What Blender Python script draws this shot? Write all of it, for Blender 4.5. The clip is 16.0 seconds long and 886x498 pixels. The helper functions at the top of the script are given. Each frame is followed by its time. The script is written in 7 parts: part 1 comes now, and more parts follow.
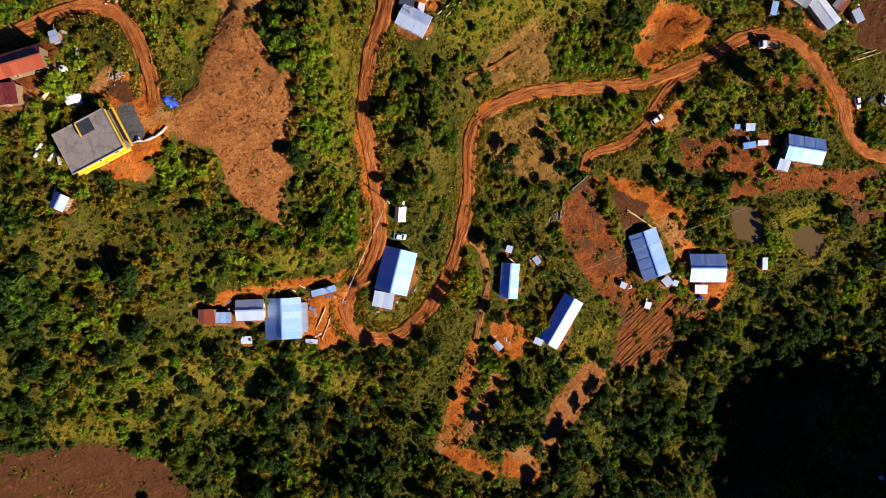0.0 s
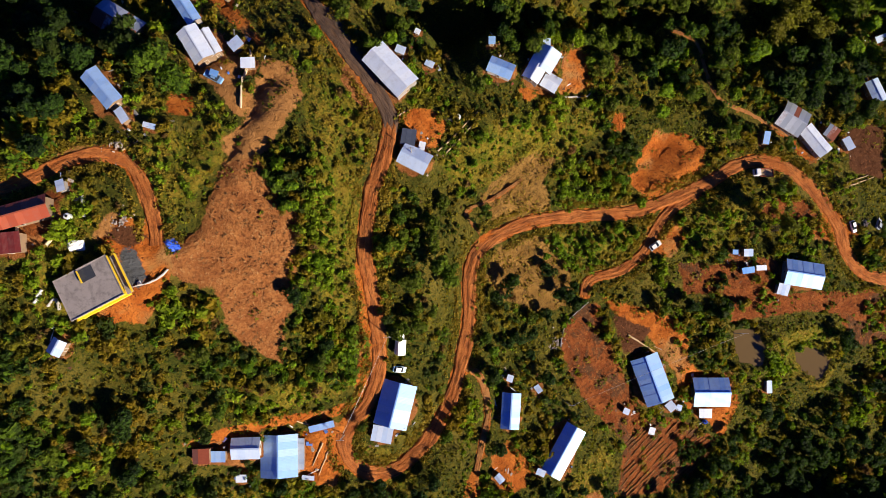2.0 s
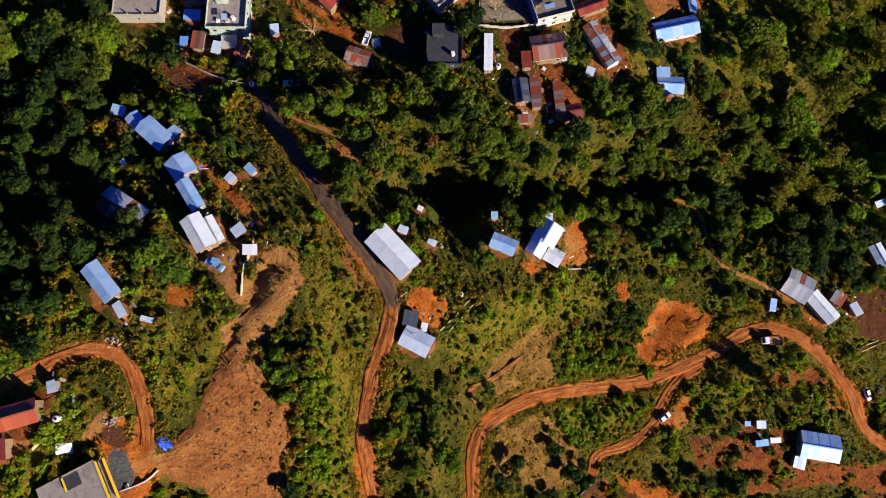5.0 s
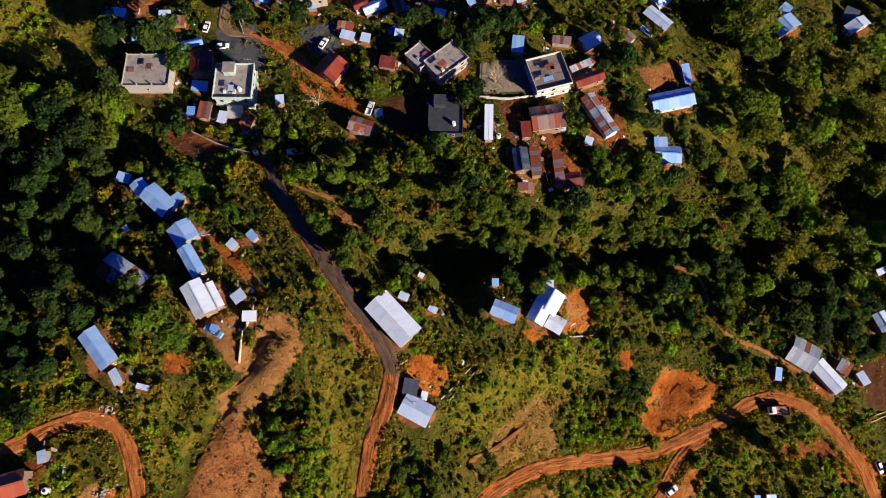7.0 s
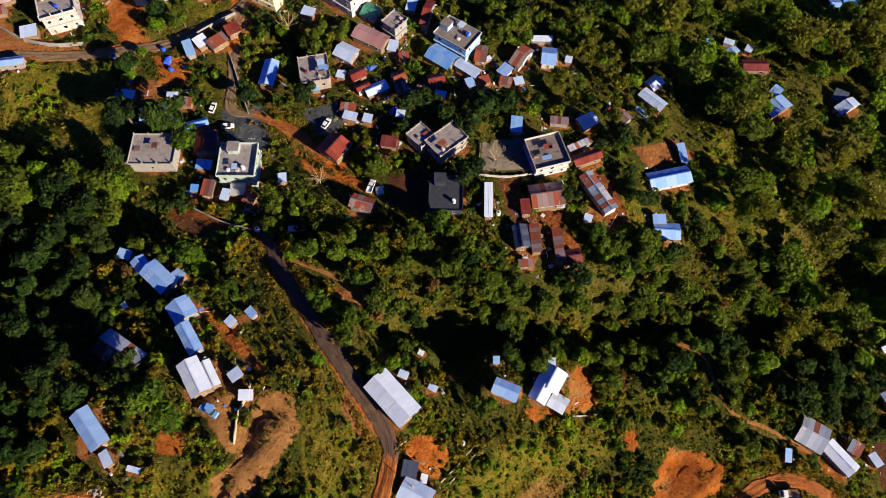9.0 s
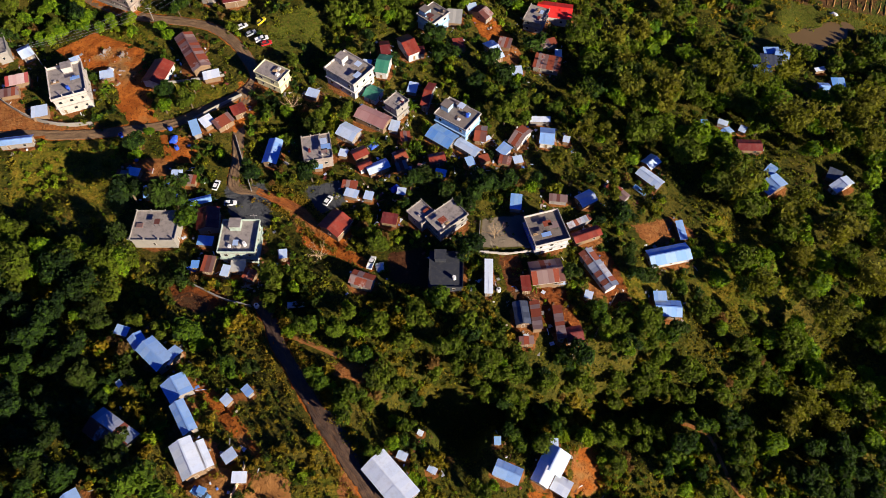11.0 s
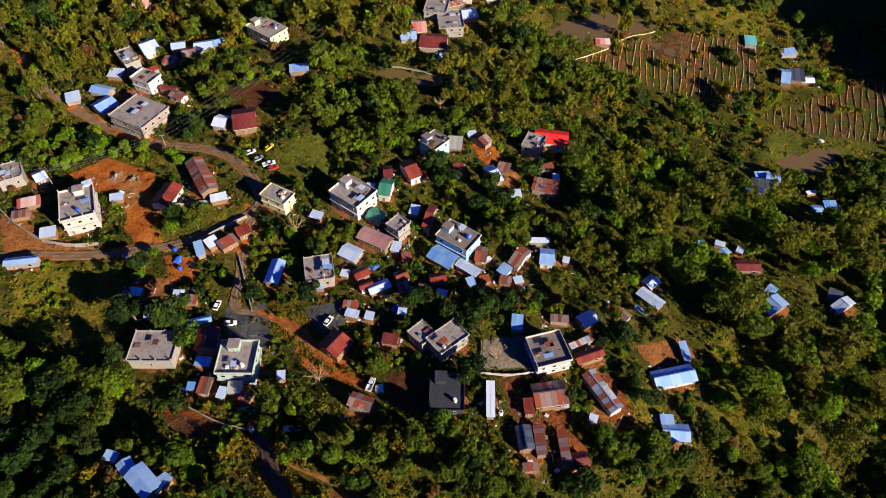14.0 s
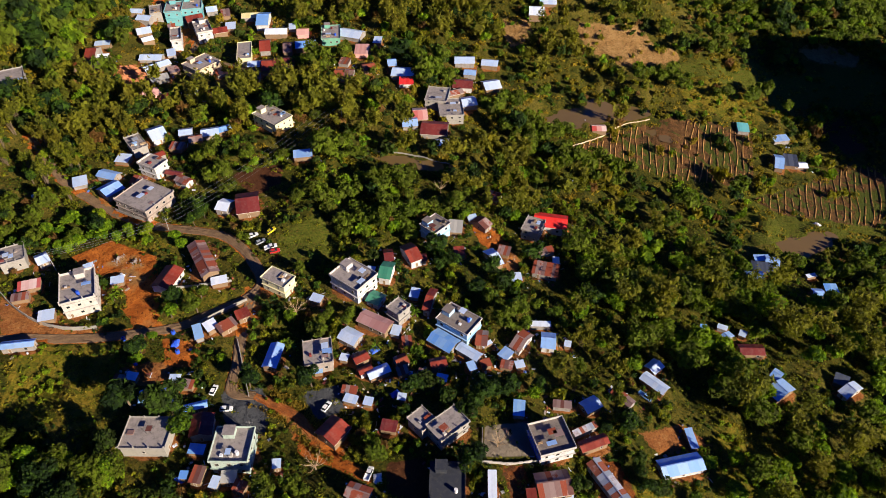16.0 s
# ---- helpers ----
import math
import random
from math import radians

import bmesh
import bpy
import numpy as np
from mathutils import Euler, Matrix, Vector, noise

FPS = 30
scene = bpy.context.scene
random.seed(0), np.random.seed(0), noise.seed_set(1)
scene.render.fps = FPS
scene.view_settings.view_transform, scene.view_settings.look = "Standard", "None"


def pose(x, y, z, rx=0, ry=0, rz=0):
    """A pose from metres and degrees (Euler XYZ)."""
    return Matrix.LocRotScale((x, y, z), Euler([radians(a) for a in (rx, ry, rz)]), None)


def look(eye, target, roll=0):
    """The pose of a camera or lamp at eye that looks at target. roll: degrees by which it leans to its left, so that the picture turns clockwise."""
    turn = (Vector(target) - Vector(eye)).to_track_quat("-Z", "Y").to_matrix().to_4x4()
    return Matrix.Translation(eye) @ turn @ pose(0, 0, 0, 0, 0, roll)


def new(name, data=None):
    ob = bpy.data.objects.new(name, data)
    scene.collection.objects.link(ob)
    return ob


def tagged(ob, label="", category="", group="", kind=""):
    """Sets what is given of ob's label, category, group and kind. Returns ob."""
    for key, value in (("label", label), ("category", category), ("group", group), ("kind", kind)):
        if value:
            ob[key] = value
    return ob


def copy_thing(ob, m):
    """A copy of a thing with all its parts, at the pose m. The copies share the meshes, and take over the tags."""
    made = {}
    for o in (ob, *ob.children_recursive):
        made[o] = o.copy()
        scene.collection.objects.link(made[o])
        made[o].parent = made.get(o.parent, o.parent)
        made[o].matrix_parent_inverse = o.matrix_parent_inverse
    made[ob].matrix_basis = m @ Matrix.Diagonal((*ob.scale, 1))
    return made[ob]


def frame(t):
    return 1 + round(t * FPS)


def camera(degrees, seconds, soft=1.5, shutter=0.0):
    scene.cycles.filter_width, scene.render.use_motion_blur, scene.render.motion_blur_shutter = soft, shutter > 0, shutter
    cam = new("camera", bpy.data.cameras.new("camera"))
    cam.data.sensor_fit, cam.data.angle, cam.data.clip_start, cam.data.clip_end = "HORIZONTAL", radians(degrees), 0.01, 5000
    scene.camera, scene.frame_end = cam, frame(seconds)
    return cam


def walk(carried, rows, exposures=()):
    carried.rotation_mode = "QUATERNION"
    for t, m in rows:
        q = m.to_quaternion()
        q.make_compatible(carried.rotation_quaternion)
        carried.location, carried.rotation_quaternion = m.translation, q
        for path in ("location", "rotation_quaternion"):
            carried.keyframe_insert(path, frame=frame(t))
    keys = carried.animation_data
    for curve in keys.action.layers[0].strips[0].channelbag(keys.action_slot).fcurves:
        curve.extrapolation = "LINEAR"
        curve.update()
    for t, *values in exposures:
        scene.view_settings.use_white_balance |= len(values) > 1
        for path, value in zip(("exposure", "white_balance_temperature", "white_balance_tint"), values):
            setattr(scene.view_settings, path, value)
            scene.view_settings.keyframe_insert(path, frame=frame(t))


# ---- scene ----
cam = camera(64.7, 16.0, soft=0.55)
METRES, EYE, TILT, LEAN, TURN = 44.0, 200.0, -90.0, 0.0, 0.0
ROWS = [
    (0.0, 0.0, 0.0, 0.0, 0.0, 0.0, -0.0),
    (0.5, -0.0017, -0.0013, 0.0846, -0.01, 1.06, 0.01),
    (1.0, -0.0028, -0.002, 0.165, -0.02, 2.9, 0.01),
    (1.5, -0.0039, -0.0036, 0.2635, -0.03, 4.65, -0.01),
    (2.0, -0.0051, -0.0059, 0.3678, -0.06, 5.96, -0.02),
    (2.5, -0.0068, -0.0084, 0.4835, -0.07, 7.13, -0.01),
    (3.0, -0.0095, -0.0114, 0.6106, -0.09, 8.26, 0.01),
    (3.5, -0.0099, -0.0139, 0.7443, -0.07, 9.47, 0.03),
    (4.0, -0.0126, -0.0176, 0.8628, 0.01, 10.7, -0.05),
    (4.2, -0.0127, -0.0174, 0.8970, 0.02, 11.22, -0.07),
    (4.5, -0.0127, -0.0171, 0.9140, 0.02, 12.0, -0.1),
    (5.0, -0.0127, -0.0166, 0.9195, 0.03, 13.3, -0.15),
    (5.7, -0.0127, -0.0157, 0.9218, 0.05, 15.11, -0.22),
    (6.5, -0.0126, -0.0145, 0.9237, 0.07, 17.19, -0.3),
    (7.0, -0.0113, -0.0099, 0.9257, 0.07, 18.71, -0.32),
    (7.5, -0.0129, -0.0061, 0.9289, 0.06, 20.24, -0.33),
    (8.0, -0.0116, -0.0039, 0.9332, 0.08, 21.76, -0.34),
    (8.5, -0.0124, -0.0014, 0.9361, 0.08, 23.32, -0.34),
    (9.0, -0.0134, -0.0001, 0.9398, 0.06, 24.86, -0.34),
    (11.5, -0.0116, 0.0021, 0.9557, 0.03, 32.54, -0.47),
    (12.0, -0.0119, 0.002, 0.9583, 0.03, 34.09, -0.48),
    (12.5, -0.0125, 0.0001, 0.9625, 0.04, 35.64, -0.5),
    (13.0, -0.0108, -0.0006, 0.9659, 0.06, 37.28, -0.52),
    (13.5, -0.011, -0.0017, 0.969, 0.07, 38.95, -0.54),
    (14.0, -0.0093, -0.0015, 0.9712, 0.08, 40.63, -0.56),
    (14.5, -0.0104, -0.0037, 0.976, 0.06, 42.27, -0.59),
    (15.0, -0.0102, -0.0061, 0.9806, 0.05, 43.93, -0.6),
    (15.5, -0.0103, -0.0082, 0.9833, 0.05, 45.6, -0.6),
    (16.0, -0.0103, -0.0094, 0.9871, 0.06, 47.27, -0.62),
]
walk(cam, [(t, pose(0, 0, EYE, TILT, LEAN, TURN) @ pose(METRES * x, METRES * y, METRES * z, 90 + pitch, roll, yaw)) for t, x, y, z, yaw, pitch, roll in ROWS])

# ---- sky and sun ----
SUN_EL, SUN_AZ = 20.0, 128.0
world = bpy.data.worlds.new("sky")
scene.world = world
world.use_nodes = True
wn = world.node_tree.nodes
sky = wn.new("ShaderNodeTexSky")
sky.sky_type, sky.sun_disc = "NISHITA", False
sky.sun_elevation, sky.sun_rotation = radians(SUN_EL), radians(SUN_AZ)
sky.air_density, sky.dust_density, sky.ozone_density = 1.0, 0.2, 10.0
wn["Background"].inputs["Strength"].default_value = 0.066
tint = wn.new("ShaderNodeMix")
tint.data_type, tint.blend_type = "RGBA", "MULTIPLY"
tint.inputs[0].default_value, tint.inputs[7].default_value = 1.0, (0.26, 0.56, 1.35, 1.0)
world.node_tree.links.new(sky.outputs[0], tint.inputs[6])
world.node_tree.links.new(tint.outputs[2], wn["Background"].inputs["Color"])
sun_data = bpy.data.lights.new("sun", "SUN")
sun_data.energy, sun_data.angle, sun_data.color = 10.0, radians(0.5), (1.0, 0.86, 0.68)
sun = new("sun", sun_data)
SUN_DIR = Vector((math.sin(radians(SUN_AZ)) * math.cos(radians(SUN_EL)), math.cos(radians(SUN_AZ)) * math.cos(radians(SUN_EL)), math.sin(radians(SUN_EL))))
sun.matrix_world = look((300, -300, 300), Vector((300, -300, 300)) - SUN_DIR)
scene.view_settings.exposure = -0.02


# ---- materials ----
class Nodes:
    """Small node-tree writer."""

    def __init__(self, name):
        self.mat = bpy.data.materials.new(name)
        self.mat.use_nodes = True
        self.tree = self.mat.node_tree
        self.bsdf = self.tree.nodes["Principled BSDF"]
        self.coord = self.tree.nodes.new("ShaderNodeNewGeometry").outputs["Position"]

    def put(self, node, key, value):
        if hasattr(value, "is_output"):
            self.tree.links.new(value, node.inputs[key])
        else:
            node.inputs[key].default_value = value

    def noise(self, scale, detail=3.0, rough=0.6, where=None, distort=0.0):
        n = self.tree.nodes.new("ShaderNodeTexNoise")
        self.put(n, "Vector", where or self.coord)
        n.inputs["Scale"].default_value, n.inputs["Detail"].default_value = scale, detail
        n.inputs["Roughness"].default_value, n.inputs["Distortion"].default_value = rough, distort
        return n.outputs["Fac"]

    def voronoi(self, scale, feature="F1"):
        n = self.tree.nodes.new("ShaderNodeTexVoronoi")
        n.feature = feature
        self.put(n, "Vector", self.coord)
        n.inputs["Scale"].default_value = scale
        return n.outputs["Distance"]

    def math(self, op, a, b=0.0, c=0.0, clamp=False):
        n = self.tree.nodes.new("ShaderNodeMath")
        n.operation, n.use_clamp = op, clamp
        self.put(n, 0, a), self.put(n, 1, b), self.put(n, 2, c)
        return n.outputs[0]

    def step(self, v, lo, hi):
        n = self.tree.nodes.new("ShaderNodeMapRange")
        n.interpolation_type = "SMOOTHSTEP"
        self.put(n, "Value", v), self.put(n, "From Min", lo), self.put(n, "From Max", hi)
        return n.outputs["Result"]

    def mix(self, fac, a, b, kind="MIX"):
        n = self.tree.nodes.new("ShaderNodeMix")
        n.data_type, n.blend_type = "RGBA", kind
        self.put(n, 0, fac)
        self.put(n, 6, a if hasattr(a, "is_output") else (*a, 1.0))
        self.put(n, 7, b if hasattr(b, "is_output") else (*b, 1.0))
        return n.outputs[2]

    def attr(self, name):
        n = self.tree.nodes.new("ShaderNodeAttribute")
        n.attribute_name = name
        return n.outputs["Fac"]

    def each(self):
        return self.tree.nodes.new("ShaderNodeObjectInfo").outputs["Random"]

    def island(self):
        return self.tree.nodes.new("ShaderNodeNewGeometry").outputs["Random Per Island"]

    def local(self):
        return self.tree.nodes.new("ShaderNodeTexCoord").outputs["Object"]

    def bump(self, height, strength, distance):
        n = self.tree.nodes.new("ShaderNodeBump")
        self.put(n, "Height", height)
        n.inputs["Strength"].default_value, n.inputs["Distance"].default_value = strength, distance
        self.tree.links.new(n.outputs[0], self.bsdf.inputs["Normal"])

    def done(self, colour, rough=0.85, metal=0.0, spec=0.3):
        self.put(self.bsdf, "Base Color", colour if hasattr(colour, "is_output") else (*colour, 1.0))
        self.put(self.bsdf, "Roughness", rough)
        self.put(self.bsdf, "Metallic", metal)
        self.bsdf.inputs["Specular IOR Level"].default_value = spec
        return self.mat


def ground_material():
    n = Nodes("ground")
    big, mid, fine, grit = n.noise(0.03, 4), n.noise(0.22, 5, 0.65), n.noise(1.1, 6, 0.75), n.noise(3.5, 4, 0.7)
    grass = n.mix(n.step(mid, 0.35, 0.65), (0.050, 0.054, 0.006), (0.125, 0.102, 0.012))
    grass = n.mix(n.step(n.math("ADD", big, n.math("MULTIPLY", fine, 0.3)), 0.62, 0.82), grass, (0.17, 0.13, 0.022))
    grass = n.mix(n.step(fine, 0.46, 0.64), grass, (0.022, 0.036, 0.005))
    meadow = n.mix(n.step(mid, 0.35, 0.65), (0.100, 0.108, 0.008), (0.245, 0.175, 0.018))
    meadow = n.mix(n.math("MULTIPLY", n.step(n.noise(0.13, 5, 0.7, distort=3.0), 0.52, 0.64), 0.5), meadow, (0.24, 0.135, 0.030))
    meadow = n.mix(n.step(fine, 0.47, 0.66), meadow, (0.045, 0.070, 0.007))
    streak = n.noise(0.5, 5, 0.7, distort=2.5)
    clay = n.mix(n.step(mid, 0.3, 0.7), (0.37, 0.092, 0.013), (0.54, 0.170, 0.028))
    clay = n.mix(n.math("MULTIPLY", n.step(fine, 0.46, 0.68), 0.6), clay, (0.20, 0.052, 0.012))
    clay = n.mix(n.step(n.noise(0.09, 3), 0.52, 0.68), clay, (0.38, 0.19, 0.062))
    clay = n.mix(n.step(streak, 0.54, 0.66), clay, (0.12, 0.038, 0.012))
    soil = n.mix(n.step(mid, 0.3, 0.7), (0.27, 0.095, 0.028), (0.40, 0.165, 0.050))
    soil = n.mix(n.step(fine, 0.46, 0.68), soil, (0.17, 0.058, 0.019))
    soil = n.mix(n.step(streak, 0.55, 0.68), soil, (0.42, 0.22, 0.085))
    soil = n.mix(n.step(grit, 0.60, 0.72), soil, (0.09, 0.032, 0.012))
    mud = n.mix(mid, (0.060, 0.024, 0.012), (0.135, 0.052, 0.021))
    mud = n.mix(n.step(streak, 0.56, 0.70), mud, (0.24, 0.095, 0.034))
    earth = n.mix(n.step(mid, 0.3, 0.7), (0.175, 0.045, 0.012), (0.30, 0.090, 0.022))
    earth = n.mix(n.step(n.noise(0.075, 5, 0.7, distort=1.2), 0.50, 0.60), earth, (0.105, 0.052, 0.024))
    earth = n.mix(n.step(fine, 0.46, 0.68), earth, (0.085, 0.028, 0.010))
    earth = n.mix(n.step(streak, 0.55, 0.67), earth, (0.34, 0.135, 0.040))
    paved = n.mix(fine, (0.065, 0.070, 0.078), (0.11, 0.115, 0.122))
    slab = n.mix(fine, (0.21, 0.17, 0.125), (0.30, 0.25, 0.19))
    turf = n.mix(n.step(fine, 0.35, 0.65), (0.050, 0.074, 0.007), (0.125, 0.130, 0.015))
    turf = n.mix(n.step(streak, 0.52, 0.68), turf, (0.12, 0.07, 0.02))
    straw = n.mix(n.step(mid, 0.3, 0.7), (0.29, 0.155, 0.052), (0.41, 0.245, 0.095))
    straw = n.mix(n.step(streak, 0.50, 0.66), straw, (0.17, 0.11, 0.030))
    straw = n.mix(n.step(fine, 0.50, 0.68), straw, (0.13, 0.068, 0.026))
    terrace = n.mix(n.step(mid, 0.36, 0.62), (0.085, 0.046, 0.019), (0.17, 0.080, 0.030))
    terrace = n.mix(n.step(n.noise(0.055, 4, 0.7, distort=1.5), 0.47, 0.56), terrace, (0.062, 0.080, 0.012))
    terrace = n.mix(n.step(fine, 0.50, 0.68), terrace, (0.045, 0.032, 0.012))
    sand = n.mix(n.step(mid, 0.3, 0.7), (0.31, 0.135, 0.040), (0.45, 0.215, 0.068))
    sand = n.mix(n.math("MULTIPLY", n.step(fine, 0.50, 0.70), 0.6), sand, (0.22, 0.095, 0.03))
    dry = n.mix(n.step(mid, 0.34, 0.66), (0.20, 0.105, 0.024), (0.32, 0.175, 0.045))
    dry = n.mix(n.step(streak, 0.50, 0.64), dry, (0.11, 0.060, 0.020))
    dry = n.mix(n.step(fine, 0.52, 0.70), dry, (0.075, 0.060, 0.012))
    edge = n.math("MULTIPLY_ADD", n.noise(0.40, 7, 0.75), 0.9, -0.45)
    colour = grass
    for key, tone in (("meadow", meadow), ("turf", turf), ("dry", dry), ("soil", soil), ("clay", clay), ("earth", earth), ("straw", straw), ("sand", sand), ("terrace", terrace), ("mud", mud), ("concrete", slab), ("asphalt", paved)):
        f = n.step(n.math("ADD", n.attr(key), edge if key not in ("concrete",) else 0.0), 0.44, 0.56)
        colour = n.mix(f, colour, tone)
    n.bump(n.math("ADD", n.math("ADD", n.math("MULTIPLY", mid, 2.5), n.math("MULTIPLY", fine, 1.6)), n.math("MULTIPLY", grit, 0.5)), 1.0, 0.7)
    return n.done(colour, 0.95, spec=0.1)


def earth_material(name, a, b, c, rut=None):
    n = Nodes(name)
    mid, fine = n.noise(0.35, 4), n.noise(2.4, 5, 0.7)
    colour = n.mix(n.step(mid, 0.3, 0.7), a, b)
    colour = n.mix(n.step(fine, 0.48, 0.74), colour, c)
    relief = n.math("ADD", fine, n.math("MULTIPLY", mid, 1.5))
    if rut:
        way = n.tree.nodes.new("ShaderNodeAttribute")
        way.attribute_name = "way"
        trail = n.noise(1.0, 5, 0.65, way.outputs["Vector"], 0.9)
        colour = n.mix(n.math("MULTIPLY", n.step(trail, 0.46, 0.66), 0.55), colour, rut)
        relief = n.math("ADD", relief, n.math("MULTIPLY", trail, -2.0))
    n.bump(relief, 0.9, 0.3)
    return n.done(colour, 0.95, spec=0.12)


def leaf_material(name, dark, light, warm, amount=0.35):
    """Leaf clumps: ragged cut-outs of small leaves, lit from both sides."""
    n = Nodes(name)
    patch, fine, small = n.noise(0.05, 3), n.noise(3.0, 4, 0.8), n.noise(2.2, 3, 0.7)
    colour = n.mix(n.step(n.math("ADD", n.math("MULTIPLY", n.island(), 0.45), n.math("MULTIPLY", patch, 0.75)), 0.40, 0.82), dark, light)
    # dark flecks painted into the colour as shade in the gaps between leaves
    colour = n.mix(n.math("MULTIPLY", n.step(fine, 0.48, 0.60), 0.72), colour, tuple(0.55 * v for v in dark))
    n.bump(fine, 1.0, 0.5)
    colour = n.mix(n.math("MULTIPLY", n.step(n.math("ADD", n.math("MULTIPLY", n.each(), 0.5), n.math("MULTIPLY", n.noise(0.035, 3), 0.9)), 0.55, 0.95), amount), colour, warm)
    mat = n.done(colour, 0.62, spec=0.25)
    thin = n.tree.nodes.new("ShaderNodeBsdfTranslucent")
    n.put(thin, "Color", n.mix(0.6, colour, light))
    both = n.tree.nodes.new("ShaderNodeMixShader")
    both.inputs[0].default_value = 0.34
    n.tree.links.new(n.bsdf.outputs[0], both.inputs[1])
    n.tree.links.new(thin.outputs[0], both.inputs[2])
    gap = n.tree.nodes.new("ShaderNodeBsdfTransparent")
    cut = n.tree.nodes.new("ShaderNodeMixShader")
    n.put(cut, 0, n.math("GREATER_THAN", small, 0.57))
    n.tree.links.new(both.outputs[0], cut.inputs[1])
    n.tree.links.new(gap.outputs[0], cut.inputs[2])
    n.tree.links.new(cut.outputs[0], n.tree.nodes["Material Output"].inputs[0])
    return mat


def tin_material(name, a, b, rust=0.1, metal=0.55, rough=0.4, rust_tone=(0.20, 0.062, 0.022), patchy=0.3):
    n = Nodes(name)
    colour = n.mix(n.each(), a, b)
    dirt = n.noise(0.8, 5, 0.7)
    colour = n.mix(n.math("MULTIPLY", n.step(dirt, 0.42, 0.78), 0.2), colour, (0.25, 0.23, 0.2))
    spots = n.step(n.math("ADD", n.math("MULTIPLY", n.noise(0.5, 6, 0.75), 1 - patchy), n.math("MULTIPLY", n.each(), patchy)), 0.78 - 0.6 * rust, 0.88 - 0.6 * rust)
    colour = n.mix(spots, colour, n.mix(n.noise(3.0, 4), rust_tone, tuple(1.9 * v for v in rust_tone)))
    return n.done(colour, n.math("MULTIPLY_ADD", spots, 0.4, rough), n.math("MULTIPLY_ADD", spots, -metal, metal), 0.4)


def plaster_material(name, tone, dirt=0.35):
    n = Nodes(name)
    stain = n.step(n.noise(0.7, 6, 0.72), 0.45, 0.72)
    damp = n.step(n.noise(0.16, 5, 0.7, distort=1.5), 0.48, 0.66)
    colour = n.mix(n.noise(0.25, 2), tone, tuple(0.86 * v for v in tone))
    colour = n.mix(n.math("MULTIPLY", damp, dirt), colour, tuple(0.55 * v for v in tone))
    colour = n.mix(n.math("MULTIPLY", stain, dirt), colour, (0.10, 0.095, 0.085))
    n.bump(n.noise(4.0, 4), 0.3, 0.05)
    return n.done(colour, 0.88, spec=0.2)


def plain_material(name, tone, rough=0.5, metal=0.0):
    n = Nodes(name)
    colour = n.mix(n.noise(2.0, 4), tone, tuple(0.8 * v for v in tone))
    return n.done(colour, rough, metal, 0.4)


GROUND = ground_material()
EARTH = {
    "dirt": earth_material("dirt_road", (0.30, 0.088, 0.021), (0.43, 0.150, 0.040), (0.17, 0.048, 0.013), (0.095, 0.038, 0.019)),
    # north stretch of the road, its shade painted in as a darker grey-brown
    "tar": earth_material("worn_road", (0.080, 0.053, 0.040), (0.125, 0.078, 0.054), (0.058, 0.043, 0.037), (0.19, 0.10, 0.05)),
    "clay": earth_material("clay_path", (0.30, 0.11, 0.030), (0.37, 0.18, 0.062), (0.20, 0.06, 0.018), (0.24, 0.11, 0.04)),
    "lane": earth_material("lane", (0.18, 0.115, 0.066), (0.27, 0.17, 0.092), (0.115, 0.078, 0.05), (0.13, 0.09, 0.06)),
}
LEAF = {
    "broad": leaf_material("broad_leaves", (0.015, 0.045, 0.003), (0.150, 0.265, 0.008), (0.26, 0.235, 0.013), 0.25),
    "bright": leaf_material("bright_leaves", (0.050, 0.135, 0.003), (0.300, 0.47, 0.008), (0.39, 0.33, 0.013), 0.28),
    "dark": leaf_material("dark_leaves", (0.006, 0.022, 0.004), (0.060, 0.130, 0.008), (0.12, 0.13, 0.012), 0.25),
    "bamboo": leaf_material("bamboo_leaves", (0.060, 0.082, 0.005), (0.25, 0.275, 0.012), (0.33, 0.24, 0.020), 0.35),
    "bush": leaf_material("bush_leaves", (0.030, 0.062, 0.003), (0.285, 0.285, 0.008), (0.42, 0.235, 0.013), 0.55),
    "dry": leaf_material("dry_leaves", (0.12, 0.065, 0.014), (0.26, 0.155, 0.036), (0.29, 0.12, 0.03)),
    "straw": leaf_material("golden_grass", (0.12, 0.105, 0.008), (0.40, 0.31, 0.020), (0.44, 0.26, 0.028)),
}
BARK = earth_material("bark", (0.12, 0.085, 0.055), (0.20, 0.15, 0.10), (0.06, 0.045, 0.03))
